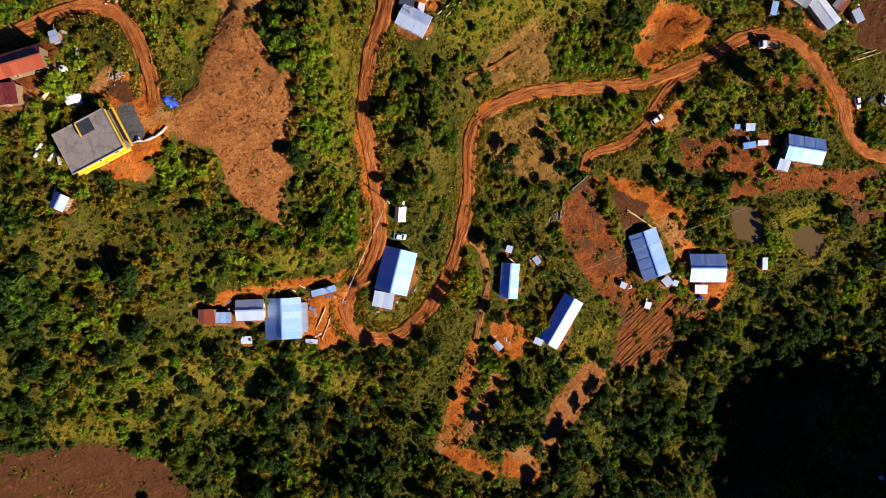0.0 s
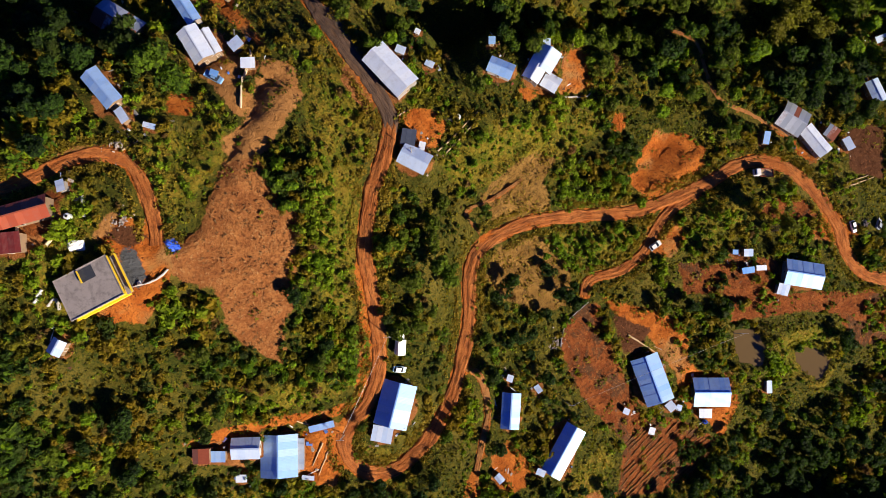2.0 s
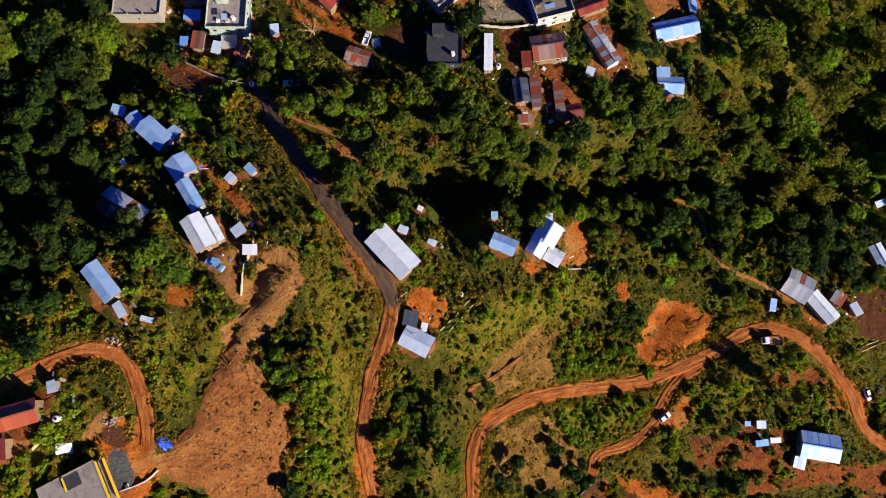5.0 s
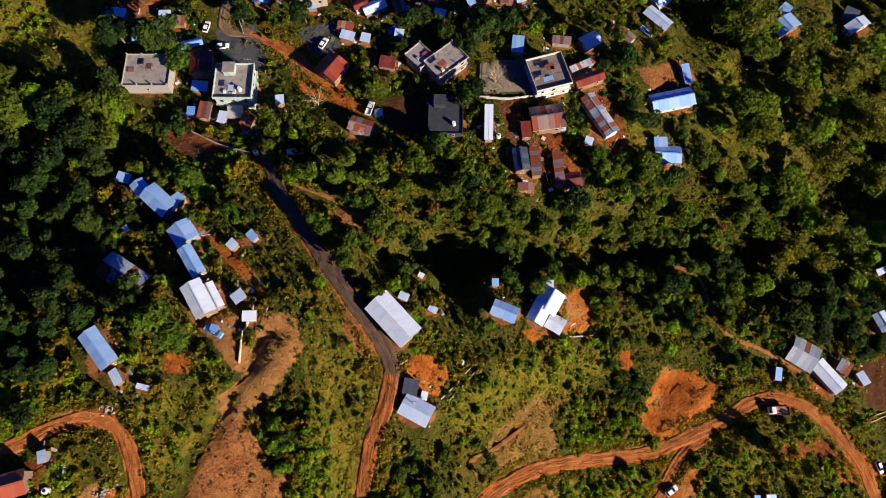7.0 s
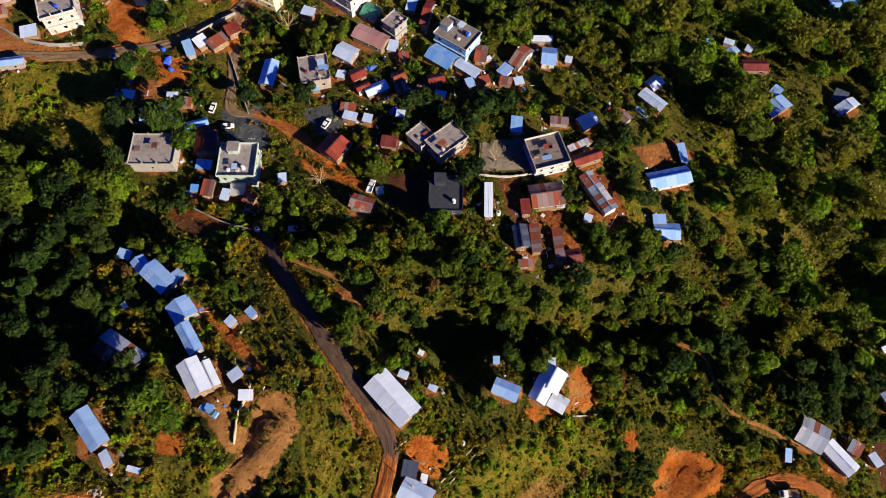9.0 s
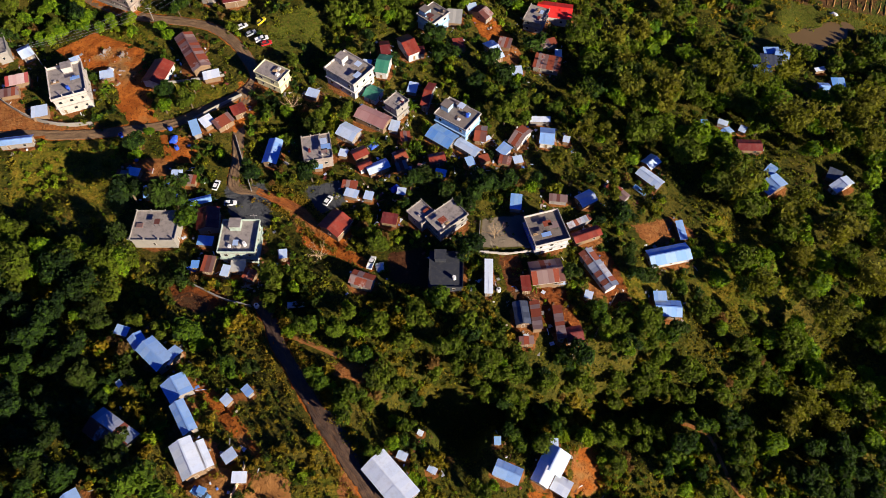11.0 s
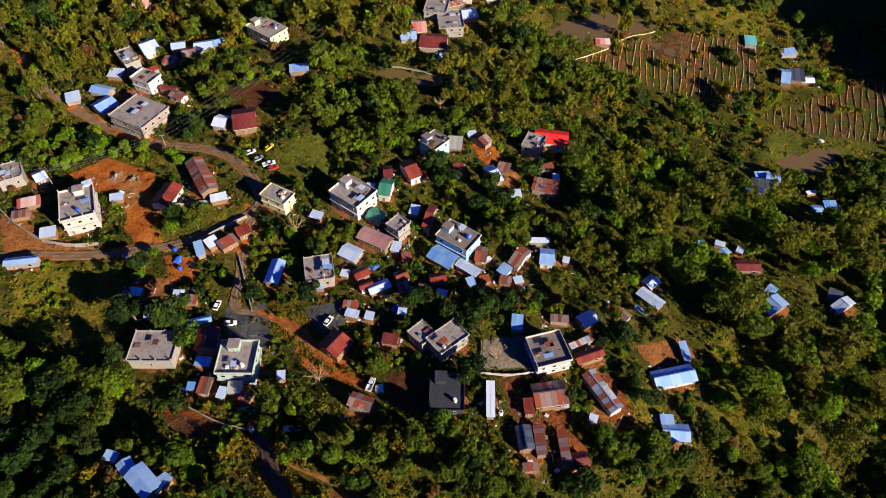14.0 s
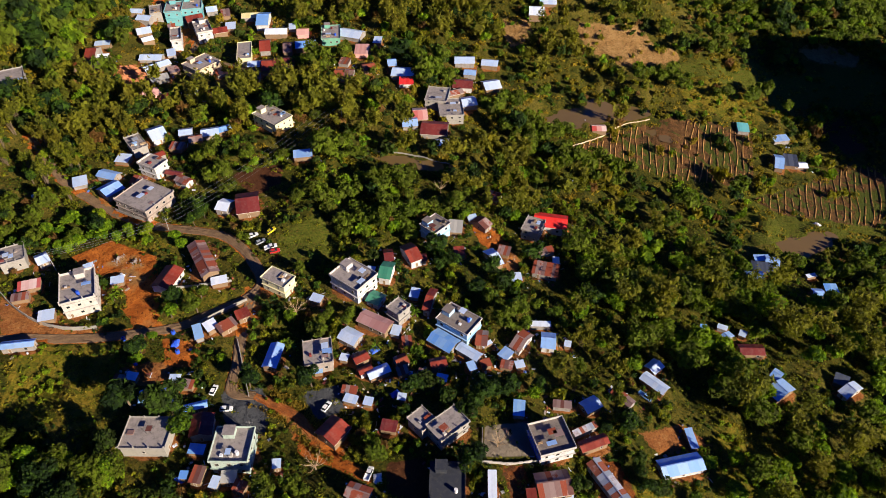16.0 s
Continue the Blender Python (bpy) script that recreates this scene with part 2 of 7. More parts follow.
TIN = {
    "tin": tin_material("zinc_sheet", (0.48, 0.63, 0.88), (0.63, 0.74, 0.92), 0.02, 0.25, 0.5),
    "tinb": tin_material("blue_grey_sheet", (0.28, 0.51, 0.94), (0.42, 0.63, 0.96), 0.0, 0.4, 0.5),
    "white": tin_material("white_sheet", (0.66, 0.75, 0.90), (0.76, 0.83, 0.93), 0.0, 0.15, 0.5),
    "sky": tin_material("sky_blue_sheet", (0.16, 0.42, 0.95), (0.36, 0.62, 0.97), 0.0, 0.4, 0.42),
    "rust": tin_material("rusted_sheet", (0.15, 0.050, 0.038), (0.56, 0.47, 0.44), 0.50, 0.3, 0.5, (0.16, 0.034, 0.016), 0.5),
    "patch": tin_material("patched_sheet", (0.24, 0.29, 0.38), (0.78, 0.82, 0.88), 0.36, 0.4, 0.45, (0.16, 0.045, 0.025), 0.75),
    "red": tin_material("red_sheet", (0.15, 0.020, 0.012), (0.27, 0.040, 0.022), 0.2, 0.1, 0.5),
    "brick": tin_material("orange_red_sheet", (0.34, 0.065, 0.030), (0.50, 0.125, 0.060), 0.1, 0.1, 0.5),
    "redw": tin_material("red_and_white_sheet", (0.46, 0.05, 0.04), (0.75, 0.62, 0.58), 0.0, 0.1, 0.5),
    "maroon": tin_material("maroon_sheet", (0.13, 0.018, 0.018), (0.20, 0.032, 0.028), 0.1, 0.1, 0.5),
    "scarlet": tin_material("scarlet_sheet", (0.75, 0.025, 0.02), (0.85, 0.04, 0.035), 0.0, 0.1, 0.4),
    "green": tin_material("green_sheet", (0.035, 0.20, 0.13), (0.06, 0.27, 0.17), 0.0, 0.1, 0.5),
    "mauve": tin_material("mauve_sheet", (0.36, 0.17, 0.16), (0.48, 0.27, 0.26), 0.1, 0.1, 0.5),
    "dark": tin_material("dark_blue_sheet", (0.035, 0.045, 0.075), (0.09, 0.11, 0.16), 0.0, 0.2, 0.45),
    "pink": tin_material("pink_sheet", (0.55, 0.27, 0.24), (0.66, 0.38, 0.34), 0.05, 0.1, 0.5),
    "teal": tin_material("teal_sheet", (0.10, 0.42, 0.45), (0.16, 0.52, 0.55), 0.0, 0.1, 0.5),
    "yellowt": tin_material("cream_sheet", (0.65, 0.56, 0.25), (0.75, 0.68, 0.38), 0.0, 0.1, 0.5),
    "conc": tin_material("grey_sheet", (0.30, 0.30, 0.29), (0.42, 0.41, 0.39), 0.1, 0.0, 0.8),
}
WALL = {
    "yellow": plaster_material("yellow_plaster", (0.85, 0.56, 0.03), 0.15),
    "conc": plaster_material("bare_concrete", (0.33, 0.31, 0.28)),
    "roof": plaster_material("weathered_roof_slab", (0.33, 0.29, 0.275), 0.6),
    "brown": plaster_material("brown_roof_slab", (0.22, 0.185, 0.165), 0.55),
    "mint": plaster_material("mint_plaster", (0.40, 0.49, 0.43), 0.5),
    "blue": plaster_material("blue_plaster", (0.05, 0.11, 0.72), 0.12),
    "bluew": plaster_material("pale_blue_plaster", (0.36, 0.58, 0.82), 0.2),
    "cream": plaster_material("cream_plaster", (0.74, 0.69, 0.42), 0.2),
    "white": plaster_material("white_plaster", (0.58, 0.57, 0.56), 0.45),
    "whitec": plaster_material("off_white_plaster", (0.54, 0.50, 0.46), 0.45),
    "teal": plaster_material("teal_plaster", (0.15, 0.40, 0.43), 0.25),
    "tan": plaster_material("tan_plaster", (0.66, 0.52, 0.34), 0.25),
    "ruin": plaster_material("stained_concrete", (0.36, 0.30, 0.26), 0.5),
    # a dark slab, its colour deepened to near black for the shade on it
    "dark": plaster_material("shade_darkened_slab", (0.040, 0.045, 0.060), 0.4),
    "green": plaster_material("green_plaster", (0.16, 0.40, 0.28), 0.25),
    "plank": plaster_material("timber_planks", (0.26, 0.17, 0.10), 0.5),
    "block": plaster_material("concrete_blocks", (0.30, 0.27, 0.25), 0.5),
    "pink": plaster_material("pink_plaster", (0.72, 0.36, 0.32), 0.2),
}
GLASS = plain_material("dark_glass", (0.02, 0.025, 0.03), 0.12)
FRAME = plain_material("painted_timber", (0.55, 0.50, 0.44), 0.6)
STEEL = plain_material("steel", (0.35, 0.35, 0.36), 0.45, 0.8)
RUBBER = plain_material("rubber", (0.02, 0.02, 0.02), 0.8)
TIMBER = earth_material("cut_timber", (0.42, 0.28, 0.15), (0.55, 0.40, 0.24), (0.28, 0.17, 0.09))
PLASTIC = {"blue": plain_material("blue_plastic", (0.03, 0.10, 0.60), 0.4), "black": plain_material("black_plastic", (0.02, 0.02, 0.025), 0.4),
           "white": plain_material("white_plastic", (0.8, 0.8, 0.8), 0.4)}
PAINT = {"white": plain_material("white_car_paint", (0.80, 0.80, 0.80), 0.25), "yellow": plain_material("yellow_car_paint", (0.80, 0.62, 0.02), 0.25),
         "red": plain_material("red_car_paint", (0.55, 0.03, 0.03), 0.25), "blue": plain_material("blue_car_paint", (0.20, 0.38, 0.65), 0.25),
         "grey": plain_material("grey_car_paint", (0.35, 0.37, 0.40), 0.25)}


def water_material():
    n = Nodes("pond_water")
    colour = n.mix(n.noise(0.06, 3), (0.125, 0.082, 0.034), (0.185, 0.12, 0.05))
    n.bump(n.noise(1.2, 2), 0.05, 0.05)
    return n.done(colour, 0.22, spec=0.35)


WATER = water_material()

# ---- the plan: sites of buildings, ways, bare ground, ponds ----
SITES, ROADS, ZONES, PONDS = [], [], [], []


def site(kind, roof, skin, x, y, turn, length, width, height):
    """A building's plot: eave outline, turn in degrees and eave height."""
    SITES.append(dict(kind=kind, roof=roof, skin=skin, x=x, y=y, a=radians(turn), L=length, W=width, h=height))


def road(skin, width, line):
    ROADS.append((skin, width, line))


def zone(skin, outline):
    ZONES.append((skin, outline))


def pond(outline):
    PONDS.append(outline)


site("house", "f", "yellow", -77.7, 23.6, 28, 12.7, 9.9, 5.0)
site("house", "g", "brick", -91.9, 39.3, 16, 14.0, 5.2, 3.2)
site("shed", "s", "maroon", -94.0, 33.0, 5, 6.5, 4.5, 2.6)
site("shed", "s", "tin", -84.3, 46.0, -75, 2.6, 2.0, 2.3)
site("shed", "g", "tin", -85.9, 10.6, 64, 3.6, 3.4, 2.4)
site("house", "g", "tinb", -12.9, -6.0, 76, 12.1, 9.1, 3.4)
site("shed", "s", "tin", -16.5, -14.1, -11, 5.6, 4.4, 2.7)
site("house", "g", "tinb", -42.7, -18.5, -88, 10.9, 9.7, 3.4)
site("shed", "s", "tin", -37.5, -18.5, -89, 8.0, 1.7, 2.4)
site("house", "g", "tin", -50.5, -16.0, 2, 7.4, 5.5, 2.8)
site("shed", "s", "rust", -60.7, -17.4, 2, 4.2, 3.8, 2.3)
site("shed", "s", "tinb", -57.0, -17.8, 0, 3.7, 2.8, 2.3)
site("shed", "s", "white", -52.4, -24.3, 2, 2.9, 2.0, 2.0)
site("shed", "s", "tin", -36.3, -25.5, -4, 3.3, 1.2, 1.6)
site("shed", "s", "tinb", -32.1, -11.3, 14, 6.7, 1.7, 2.2)
site("house", "g", "tinb", 19.5, -9.3, 86, 10.3, 5.4, 3.2)
site("house", "g", "tinb", 35.9, -22.0, 60, 16.1, 6.4, 3.2)
site("shed", "s", "tin", 28.9, -28.0, -22, 2.6, 2.0, 2.0)
site("shed", "g", "tin", 16.3, -28.7, -48, 2.6, 2.1, 2.2)
site("shed", "s", "tin", 28.0, -3.4, -55, 2.4, 1.7, 2.2)
site("shed", "s", "tin", 19.4, 0.0, -18, 1.8, 2.0, 2.0)
site("house", "g", "tinb", 65.3, -1.6, -71, 15.0, 9.0, 3.4)
site("shed", "s", "tin", 72.6, -10.5, -50, 3.0, 2.7, 2.5)
site("house", "g", "tinb", 86.2, -6.2, 0, 11.6, 9.2, 3.2)
site("shed", "s", "white", 85.3, -13.3, 0, 4.1, 3.0, 2.3)
site("house", "g", "tinb", 113.6, 31.2, -9, 11.8, 8.1, 3.4)
site("shed", "s", "tin", 107.3, 26.4, -15, 3.5, 3.5, 2.5)
site("shed", "s", "tin", 95.2, 37.7, 0, 2.8, 2.3, 2.2)
site("shed", "s", "sky", 95.4, 32.3, 9, 3.9, 1.9, 2.2)
site("shed", "s", "white", 99.7, 33.1, 2, 3.2, 1.6, 2.2)
site("shed", "s", "tin", 106.9, -4.9, 2, 1.7, 4.1, 2.2)
site("house", "g", "tin", -7.5, 58.8, -27, 8.1, 5.8, 3.2)
site("shed", "s", "dark", -9.1, 64.5, -9, 3.8, 4.2, 2.0)
site("shed", "s", "white", -5.6, 62.6, -13, 1.7, 2.2, 2.2)
site("house", "g", "white", -13.8, 81.4, -47, 13.8, 7.4, 4.2)
site("house", "g", "tinb", 16.1, 86.6, -23, 7.3, 4.6, 3.0)
site("shed", "s", "sky", 13.8, 95.4, -0, 1.9, 2.2, 2.0)
site("house", "g", "tin", 29.0, 90.5, 60, 7.0, 7.0, 3.2)
site("house", "g", "white", 25.8, 86.5, 60, 5.3, 5.2, 3.0)
site("house", "g", "white", 30.8, 84.3, -31, 5.0, 4.8, 3.0)
site("shed", "s", "tin", 29.5, 95.3, -1, 2.1, 2.4, 2.2)
site("house", "g", "white", -60.2, 83.3, -58, 9.3, 5.3, 3.6)
site("house", "g", "white", -57.1, 84.4, -59, 7.2, 3.0, 3.2)
site("house", "g", "tinb", -68.0, 102.1, -53, 6.1, 6.4, 3.6)
site("house", "g", "tinb", -64.2, 94.0, -56, 8.9, 3.8, 3.2)
site("house", "g", "tinb", -82.4, 116.1, -50, 4.4, 4.0, 3.2)
site("house", "g", "tinb", -76.6, 112.1, -41, 9.2, 5.6, 3.6)
site("house", "g", "tinb", -72.3, 112.1, -34, 3.1, 5.1, 3.0)
site("shed", "s", "tinb", -87.8, 119.5, -15, 3.9, 2.7, 2.4)
site("house", "g", "tinb", -78.4, 69.6, -49, 10.0, 4.5, 3.4)
site("shed", "s", "tin", -73.7, 63.3, -56, 3.7, 2.1, 2.4)
site("house", "g", "patch", -80.2, 89.7, -32, 12.2, 7.0, 3.2)
site("shed", "s", "white", -48.2, 79.7, 1, 3.5, 2.6, 2.4)
site("shed", "s", "tin", -51.5, 84.8, -52, 2.9, 3.3, 2.4)
site("shed", "s", "tin", -55.7, 99.7, -42, 2.7, 2.5, 2.2)
site("shed", "s", "tinb", -51.3, 102.8, -46, 3.0, 2.2, 2.2)
site("shed", "s", "tin", -83.3, 103.4, -50, 2.0, 1.4, 2.0)
site("shed", "s", "tin", -68.0, 61.3, -13, 3.0, 1.2, 2.0)
site("house", "g", "patch", 110.2, 79.8, -33, 8.4, 8.8, 3.0)
site("house", "g", "white", 117.9, 73.4, -53, 10.4, 5.2, 3.0)
site("shed", "s", "patch", 124.0, 76.4, -35, 3.9, 4.2, 2.6)
site("shed", "s", "tin", 130.4, 73.3, -64, 4.2, 2.5, 2.3)
site("shed", "s", "tinb", 101.3, 73.6, -10, 1.9, 4.0, 2.2)
site("house", "g", "tin", 140.9, 91.0, -68, 7.7, 4.7, 3.0)
site("shed", "s", "tin", 143.2, 108.4, 22, 3.9, 2.1, 2.4)
site("house", "f", "conc", -88.9, 156.8, 0, 13.7, 10.8, 4.5)
site("house", "g", "sky", -93.0, 172.3, 12, 8.3, 5.0, 2.8)
site("house", "g", "maroon", -74.4, 161.1, -83, 7.9, 6.9, 4.0)
site("house", "g", "sky", -78.5, 168.5, 17, 7.2, 2.9, 3.0)
site("house", "f", "mint", -62.5, 152.4, 0, 11.3, 11.5, 6.5)
site("shed", "s", "rust", -71.2, 144.7, -8, 3.7, 5.2, 2.3)
site("shed", "s", "tin", -65.8, 142.5, -12, 2.5, 3.6, 2.3)
site("shed", "s", "conc", -62.3, 144.3, 3, 4.5, 3.8, 2.5)
site("shed", "s", "rust", -58.6, 141.4, -16, 3.8, 3.4, 2.3)
site("shed", "s", "sky", -75.2, 144.6, -2, 2.4, 2.5, 2.0)
site("shed", "s", "tin", -49.8, 149.1, 5, 2.5, 3.0, 2.3)
site("house", "g", "red", -34.8, 160.0, 55, 7.7, 7.9, 4.2)
site("house", "g", "rust", -25.1, 139.8, -19, 7.1, 4.8, 3.2)
site("house", "f", "conc", -8.3, 163.7, 44, 6.5, 7.1, 4.2)
site("house", "f", "conc", -0.5, 161.9, 40, 11.4, 7.7, 5.0)
site("house", "f", "dark", -0.5, 143.8, -1, 10.2, 12.2, 3.0)
site("shed", "s", "white", 12.2, 142.2, -1, 2.5, 10.9, 2.6)
site("house", "f", "blue", 30.7, 159.8, 16, 11.4, 11.4, 5.2)
site("house", "g", "rust", 29.9, 145.4, 9, 10.1, 8.1, 3.4)
site("shed", "s", "red", 23.4, 141.1, 5, 2.9, 5.0, 2.4)
site("house", "g", "dark", 21.6, 131.1, -84, 7.4, 4.6, 3.0)
site("shed", "s", "rust", 25.9, 131.0, -86, 9.2, 2.9, 2.8)
site("shed", "s", "rust", 22.7, 123.0, 4, 4.3, 2.5, 2.5)
site("house", "s", "rust", 32.9, 129.7, -85, 10.7, 2.7, 3.0)
site("house", "g", "maroon", 37.4, 126.9, 10, 4.9, 4.8, 3.0)
site("house", "g", "red", 44.2, 161.1, 21, 9.6, 3.9, 3.6)
site("shed", "s", "patch", 42.4, 166.2, 26, 8.5, 2.2, 2.8)
site("house", "g", "patch", 46.8, 148.9, -61, 15.0, 4.8, 3.2)
site("house", "g", "tin", 45.7, 176.0, 30, 6.3, 5.1, 3.0)
site("shed", "g", "rust", 57.7, 181.5, -48, 8.1, 3.7, 2.6)
site("shed", "s", "sky", 21.9, 171.3, -6, 3.7, 5.6, 2.6)
site("shed", "s", "rust", 36.2, 174.9, -7, 6.0, 2.8, 2.4)
site("house", "g", "tin", 70.6, 189.8, -46, 9.7, 4.7, 2.8)
site("house", "g", "tin", 72.3, 197.5, 40, 5.6, 5.0, 2.8)
site("house", "g", "tinb", 72.2, 158.6, 13, 14.1, 6.4, 3.0)
site("shed", "s", "tinb", 78.5, 169.1, 8, 2.6, 7.1, 2.4)
site("house", "g", "tinb", 68.9, 139.1, -4, 8.2, 5.8, 3.0)
site("shed", "s", "tinb", 66.8, 143.0, -0, 4.1, 3.2, 2.6)
site("house", "g", "tinb", -58.1, 188.3, 83, 10.2, 5.0, 3.0)
site("house", "f", "ruin", -43.2, 188.4, 12, 9.6, 10.5, 4.5)
site("house", "g", "tin", -33.6, 197.0, -31, 7.1, 6.2, 3.2)
site("house", "g", "red", -29.4, 188.3, 32, 5.3, 4.3, 3.2)
site("house", "g", "tin", -23.1, 182.9, 28, 7.6, 4.1, 3.0)
site("house", "g", "red", -27.4, 183.4, 28, 4.8, 3.0, 3.0)
site("shed", "g", "rust", -16.0, 187.9, 29, 4.3, 4.6, 2.8)
site("shed", "s", "rust", -15.4, 183.9, 21, 3.7, 3.5, 2.3)
site("house", "g", "red", -3.8, 187.2, 15, 5.6, 4.2, 3.4)
site("house", "g", "sky", -2.1, 197.3, -36, 9.8, 6.9, 3.0)
site("house", "g", "tin", 6.5, 193.0, -37, 8.9, 4.0, 3.2)
site("house", "f", "bluew", 3.1, 204.7, 55, 9.4, 13.4, 6.0)
site("house", "g", "mauve", -25.8, 203.6, -29, 12.0, 6.2, 3.6)
site("house", "f", "conc", -17.9, 208.1, 50, 6.6, 6.2, 6.0)
site("house", "g", "green", -26.4, 214.9, -28, 5.6, 6.1, 3.0)
site("house", "g", "green", -23.5, 228.5, -11, 4.9, 9.1, 4.0)
site("house", "g", "red", -15.1, 239.6, 29, 5.3, 10.6, 4.0)
site("shed", "g", "maroon", -23.5, 237.6, 10, 3.7, 7.0, 3.0)
site("house", "g", "red", -7.1, 215.5, -15, 3.0, 11.3, 4.0)
site("house", "f", "white", -34.8, 221.5, 53, 11.1, 13.8, 6.5)
site("house", "f", "cream", -61.7, 219.9, 61, 6.8, 10.9, 5.5)
site("house", "f", "bluew", -6.1, 255.9, 48, 9.4, 8.8, 6.0)
site("house", "g", "rust", 13.2, 266.6, 49, 4.8, 8.2, 3.2)
site("house", "g", "scarlet", 43.8, 276.5, -11, 14.6, 9.6, 5.0)
site("house", "f", "conc", 35.3, 269.0, 67, 9.5, 8.2, 5.0)
site("shed", "s", "rust", 39.5, 256.0, 21, 7.1, 3.6, 2.5)
site("shed", "s", "white", 43.2, 250.4, -3, 2.8, 3.7, 2.5)
site("house", "s", "rust", 38.0, 242.7, -15, 10.3, 7.0, 3.0)
site("house", "g", "tin", 17.0, 244.6, 28, 4.3, 10.2, 3.2)
site("house", "g", "tinb", 34.6, 202.3, -7, 5.2, 7.5, 3.2)
site("shed", "s", "white", 32.7, 210.7, -1, 7.5, 2.4, 2.6)
site("house", "g", "rust", 24.9, 200.6, -36, 4.5, 9.6, 3.0)
site("house", "s", "tinb", 19.0, 193.8, -42, 4.1, 4.4, 2.8)
site("house", "f", "whitec", -130.7, 213.3, 22, 11.8, 15.5, 7.0)
site("house", "g", "rust", -92.1, 231.5, -59, 19.7, 6.8, 4.0)
site("house", "g", "red", -102.8, 222.2, 77, 11.2, 7.6, 3.4)
site("shed", "s", "white", -83.9, 221.4, 18, 5.8, 3.7, 2.6)
site("house", "s", "red", -71.9, 205.5, 31, 4.8, 4.3, 3.2)
site("house", "s", "rust", -76.4, 200.6, 42, 6.6, 4.3, 3.0)
site("shed", "s", "white", -81.8, 200.6, 41, 4.3, 4.5, 2.8)
site("shed", "s", "sky", -85.5, 197.8, 25, 3.0, 6.3, 2.6)
site("house", "g", "tinb", -142.7, 190.2, 9, 11.1, 3.6, 3.0)
site("shed", "s", "redw", -151.1, 217.5, 18, 7.8, 4.5, 2.6)
site("shed", "s", "tin", -139.3, 203.7, 15, 5.4, 4.7, 2.6)
site("house", "f", "conc", -161.8, 229.7, 27, 9.0, 9.7, 4.5)
site("house", "g", "tin", -152.2, 230.9, 39, 4.5, 6.5, 3.0)
site("house", "f", "ruin", -124.5, 265.5, 62, 15.7, 17.8, 5.5)
site("house", "g", "tinb", -141.7, 273.1, 51, 8.5, 8.6, 3.4)
site("house", "g", "tinb", -146.1, 282.9, -18, 9.2, 5.7, 3.0)
site("house", "f", "white", -128.2, 288.2, 63, 7.8, 10.4, 5.5)
site("shed", "g", "red", -130.2, 298.2, 43, 6.2, 4.6, 3.0)
site("house", "g", "rust", -113.2, 279.9, -30, 7.3, 4.9, 3.0)
site("house", "g", "maroon", -118.7, 284.8, -16, 7.8, 3.3, 3.0)
site("house", "f", "conc", -141.4, 305.0, 38, 7.1, 12.5, 4.2)
site("house", "g", "tin", -136.0, 315.7, 36, 7.5, 12.1, 3.2)
site("shed", "g", "tin", -123.2, 317.9, 13, 6.3, 6.0, 2.8)
site("house", "g", "rust", -117.0, 312.0, 20, 6.2, 6.1, 3.0)
site("house", "g", "tin", -111.9, 317.9, 16, 8.2, 7.1, 2.8)
site("shed", "g", "sky", -106.6, 320.8, 31, 7.1, 5.5, 2.6)
site("house", "f", "cream", -84.3, 327.8, 52, 11.1, 16.7, 5.5)
site("house", "g", "white", -91.4, 262.6, -14, 5.5, 7.5, 3.4)
site("house", "g", "maroon", -82.3, 263.9, 14, 9.3, 13.3, 3.6)
site("shed", "s", "tinb", -65.8, 300.1, 10, 8.4, 5.3, 2.8)
site("house", "f", "conc", -207.6, 337.5, 28, 12.1, 18.4, 6.0)
site("house", "g", "red", -189.9, 383.9, 4, 5.6, 17.3, 3.4)
site("house", "g", "white", -185.5, 383.6, 11, 8.3, 7.2, 3.0)
site("house", "g", "red", -192.0, 369.5, 28, 6.7, 9.0, 3.2)
site("house", "g", "redw", -183.1, 374.7, 4, 8.8, 8.2, 3.2)
site("house", "g", "tin", -163.4, 393.1, 0, 12.4, 9.0, 3.0)
site("house", "g", "tin", -158.2, 384.4, 42, 14.5, 8.4, 3.0)
site("house", "s", "conc", -152.2, 370.7, 29, 9.3, 6.6, 3.0)
site("house", "f", "tan", -134.0, 385.0, 53, 15.7, 13.4, 6.0)
site("house", "g", "pink", -150.8, 350.6, 43, 10.0, 9.6, 4.5)
site("shed", "g", "red", -143.8, 351.4, 38, 6.1, 6.3, 3.0)
site("house", "g", "tin", -175.9, 420.3, 25, 8.0, 11.3, 3.2)
site("shed", "g", "white", -188.3, 414.5, -8, 8.6, 9.7, 3.4)
site("shed", "s", "tin", -189.8, 397.0, 10, 8.3, 5.5, 2.8)
site("house", "f", "teal", -164.7, 443.6, 10, 9.9, 14.5, 7.5)
site("house", "f", "teal", -155.9, 449.8, 13, 11.8, 15.1, 7.5)
site("house", "f", "white", -144.8, 428.3, 25, 9.1, 16.1, 6.0)
site("house", "g", "red", -153.1, 441.0, 27, 9.9, 12.2, 5.0)
site("house", "f", "white", -156.5, 416.2, 17, 6.1, 16.4, 6.0)
site("house", "g", "rust", -163.2, 429.6, 23, 4.4, 9.7, 4.0)
site("house", "g", "tin", -179.3, 434.0, -11, 8.7, 8.9, 3.2)
site("house", "g", "tin", -184.9, 438.8, -3, 7.9, 7.6, 3.2)
site("shed", "g", "white", -171.7, 412.3, 33, 6.5, 7.7, 3.0)
site("house", "f", "conc", -175.1, 441.6, 20, 7.0, 11.8, 4.5)
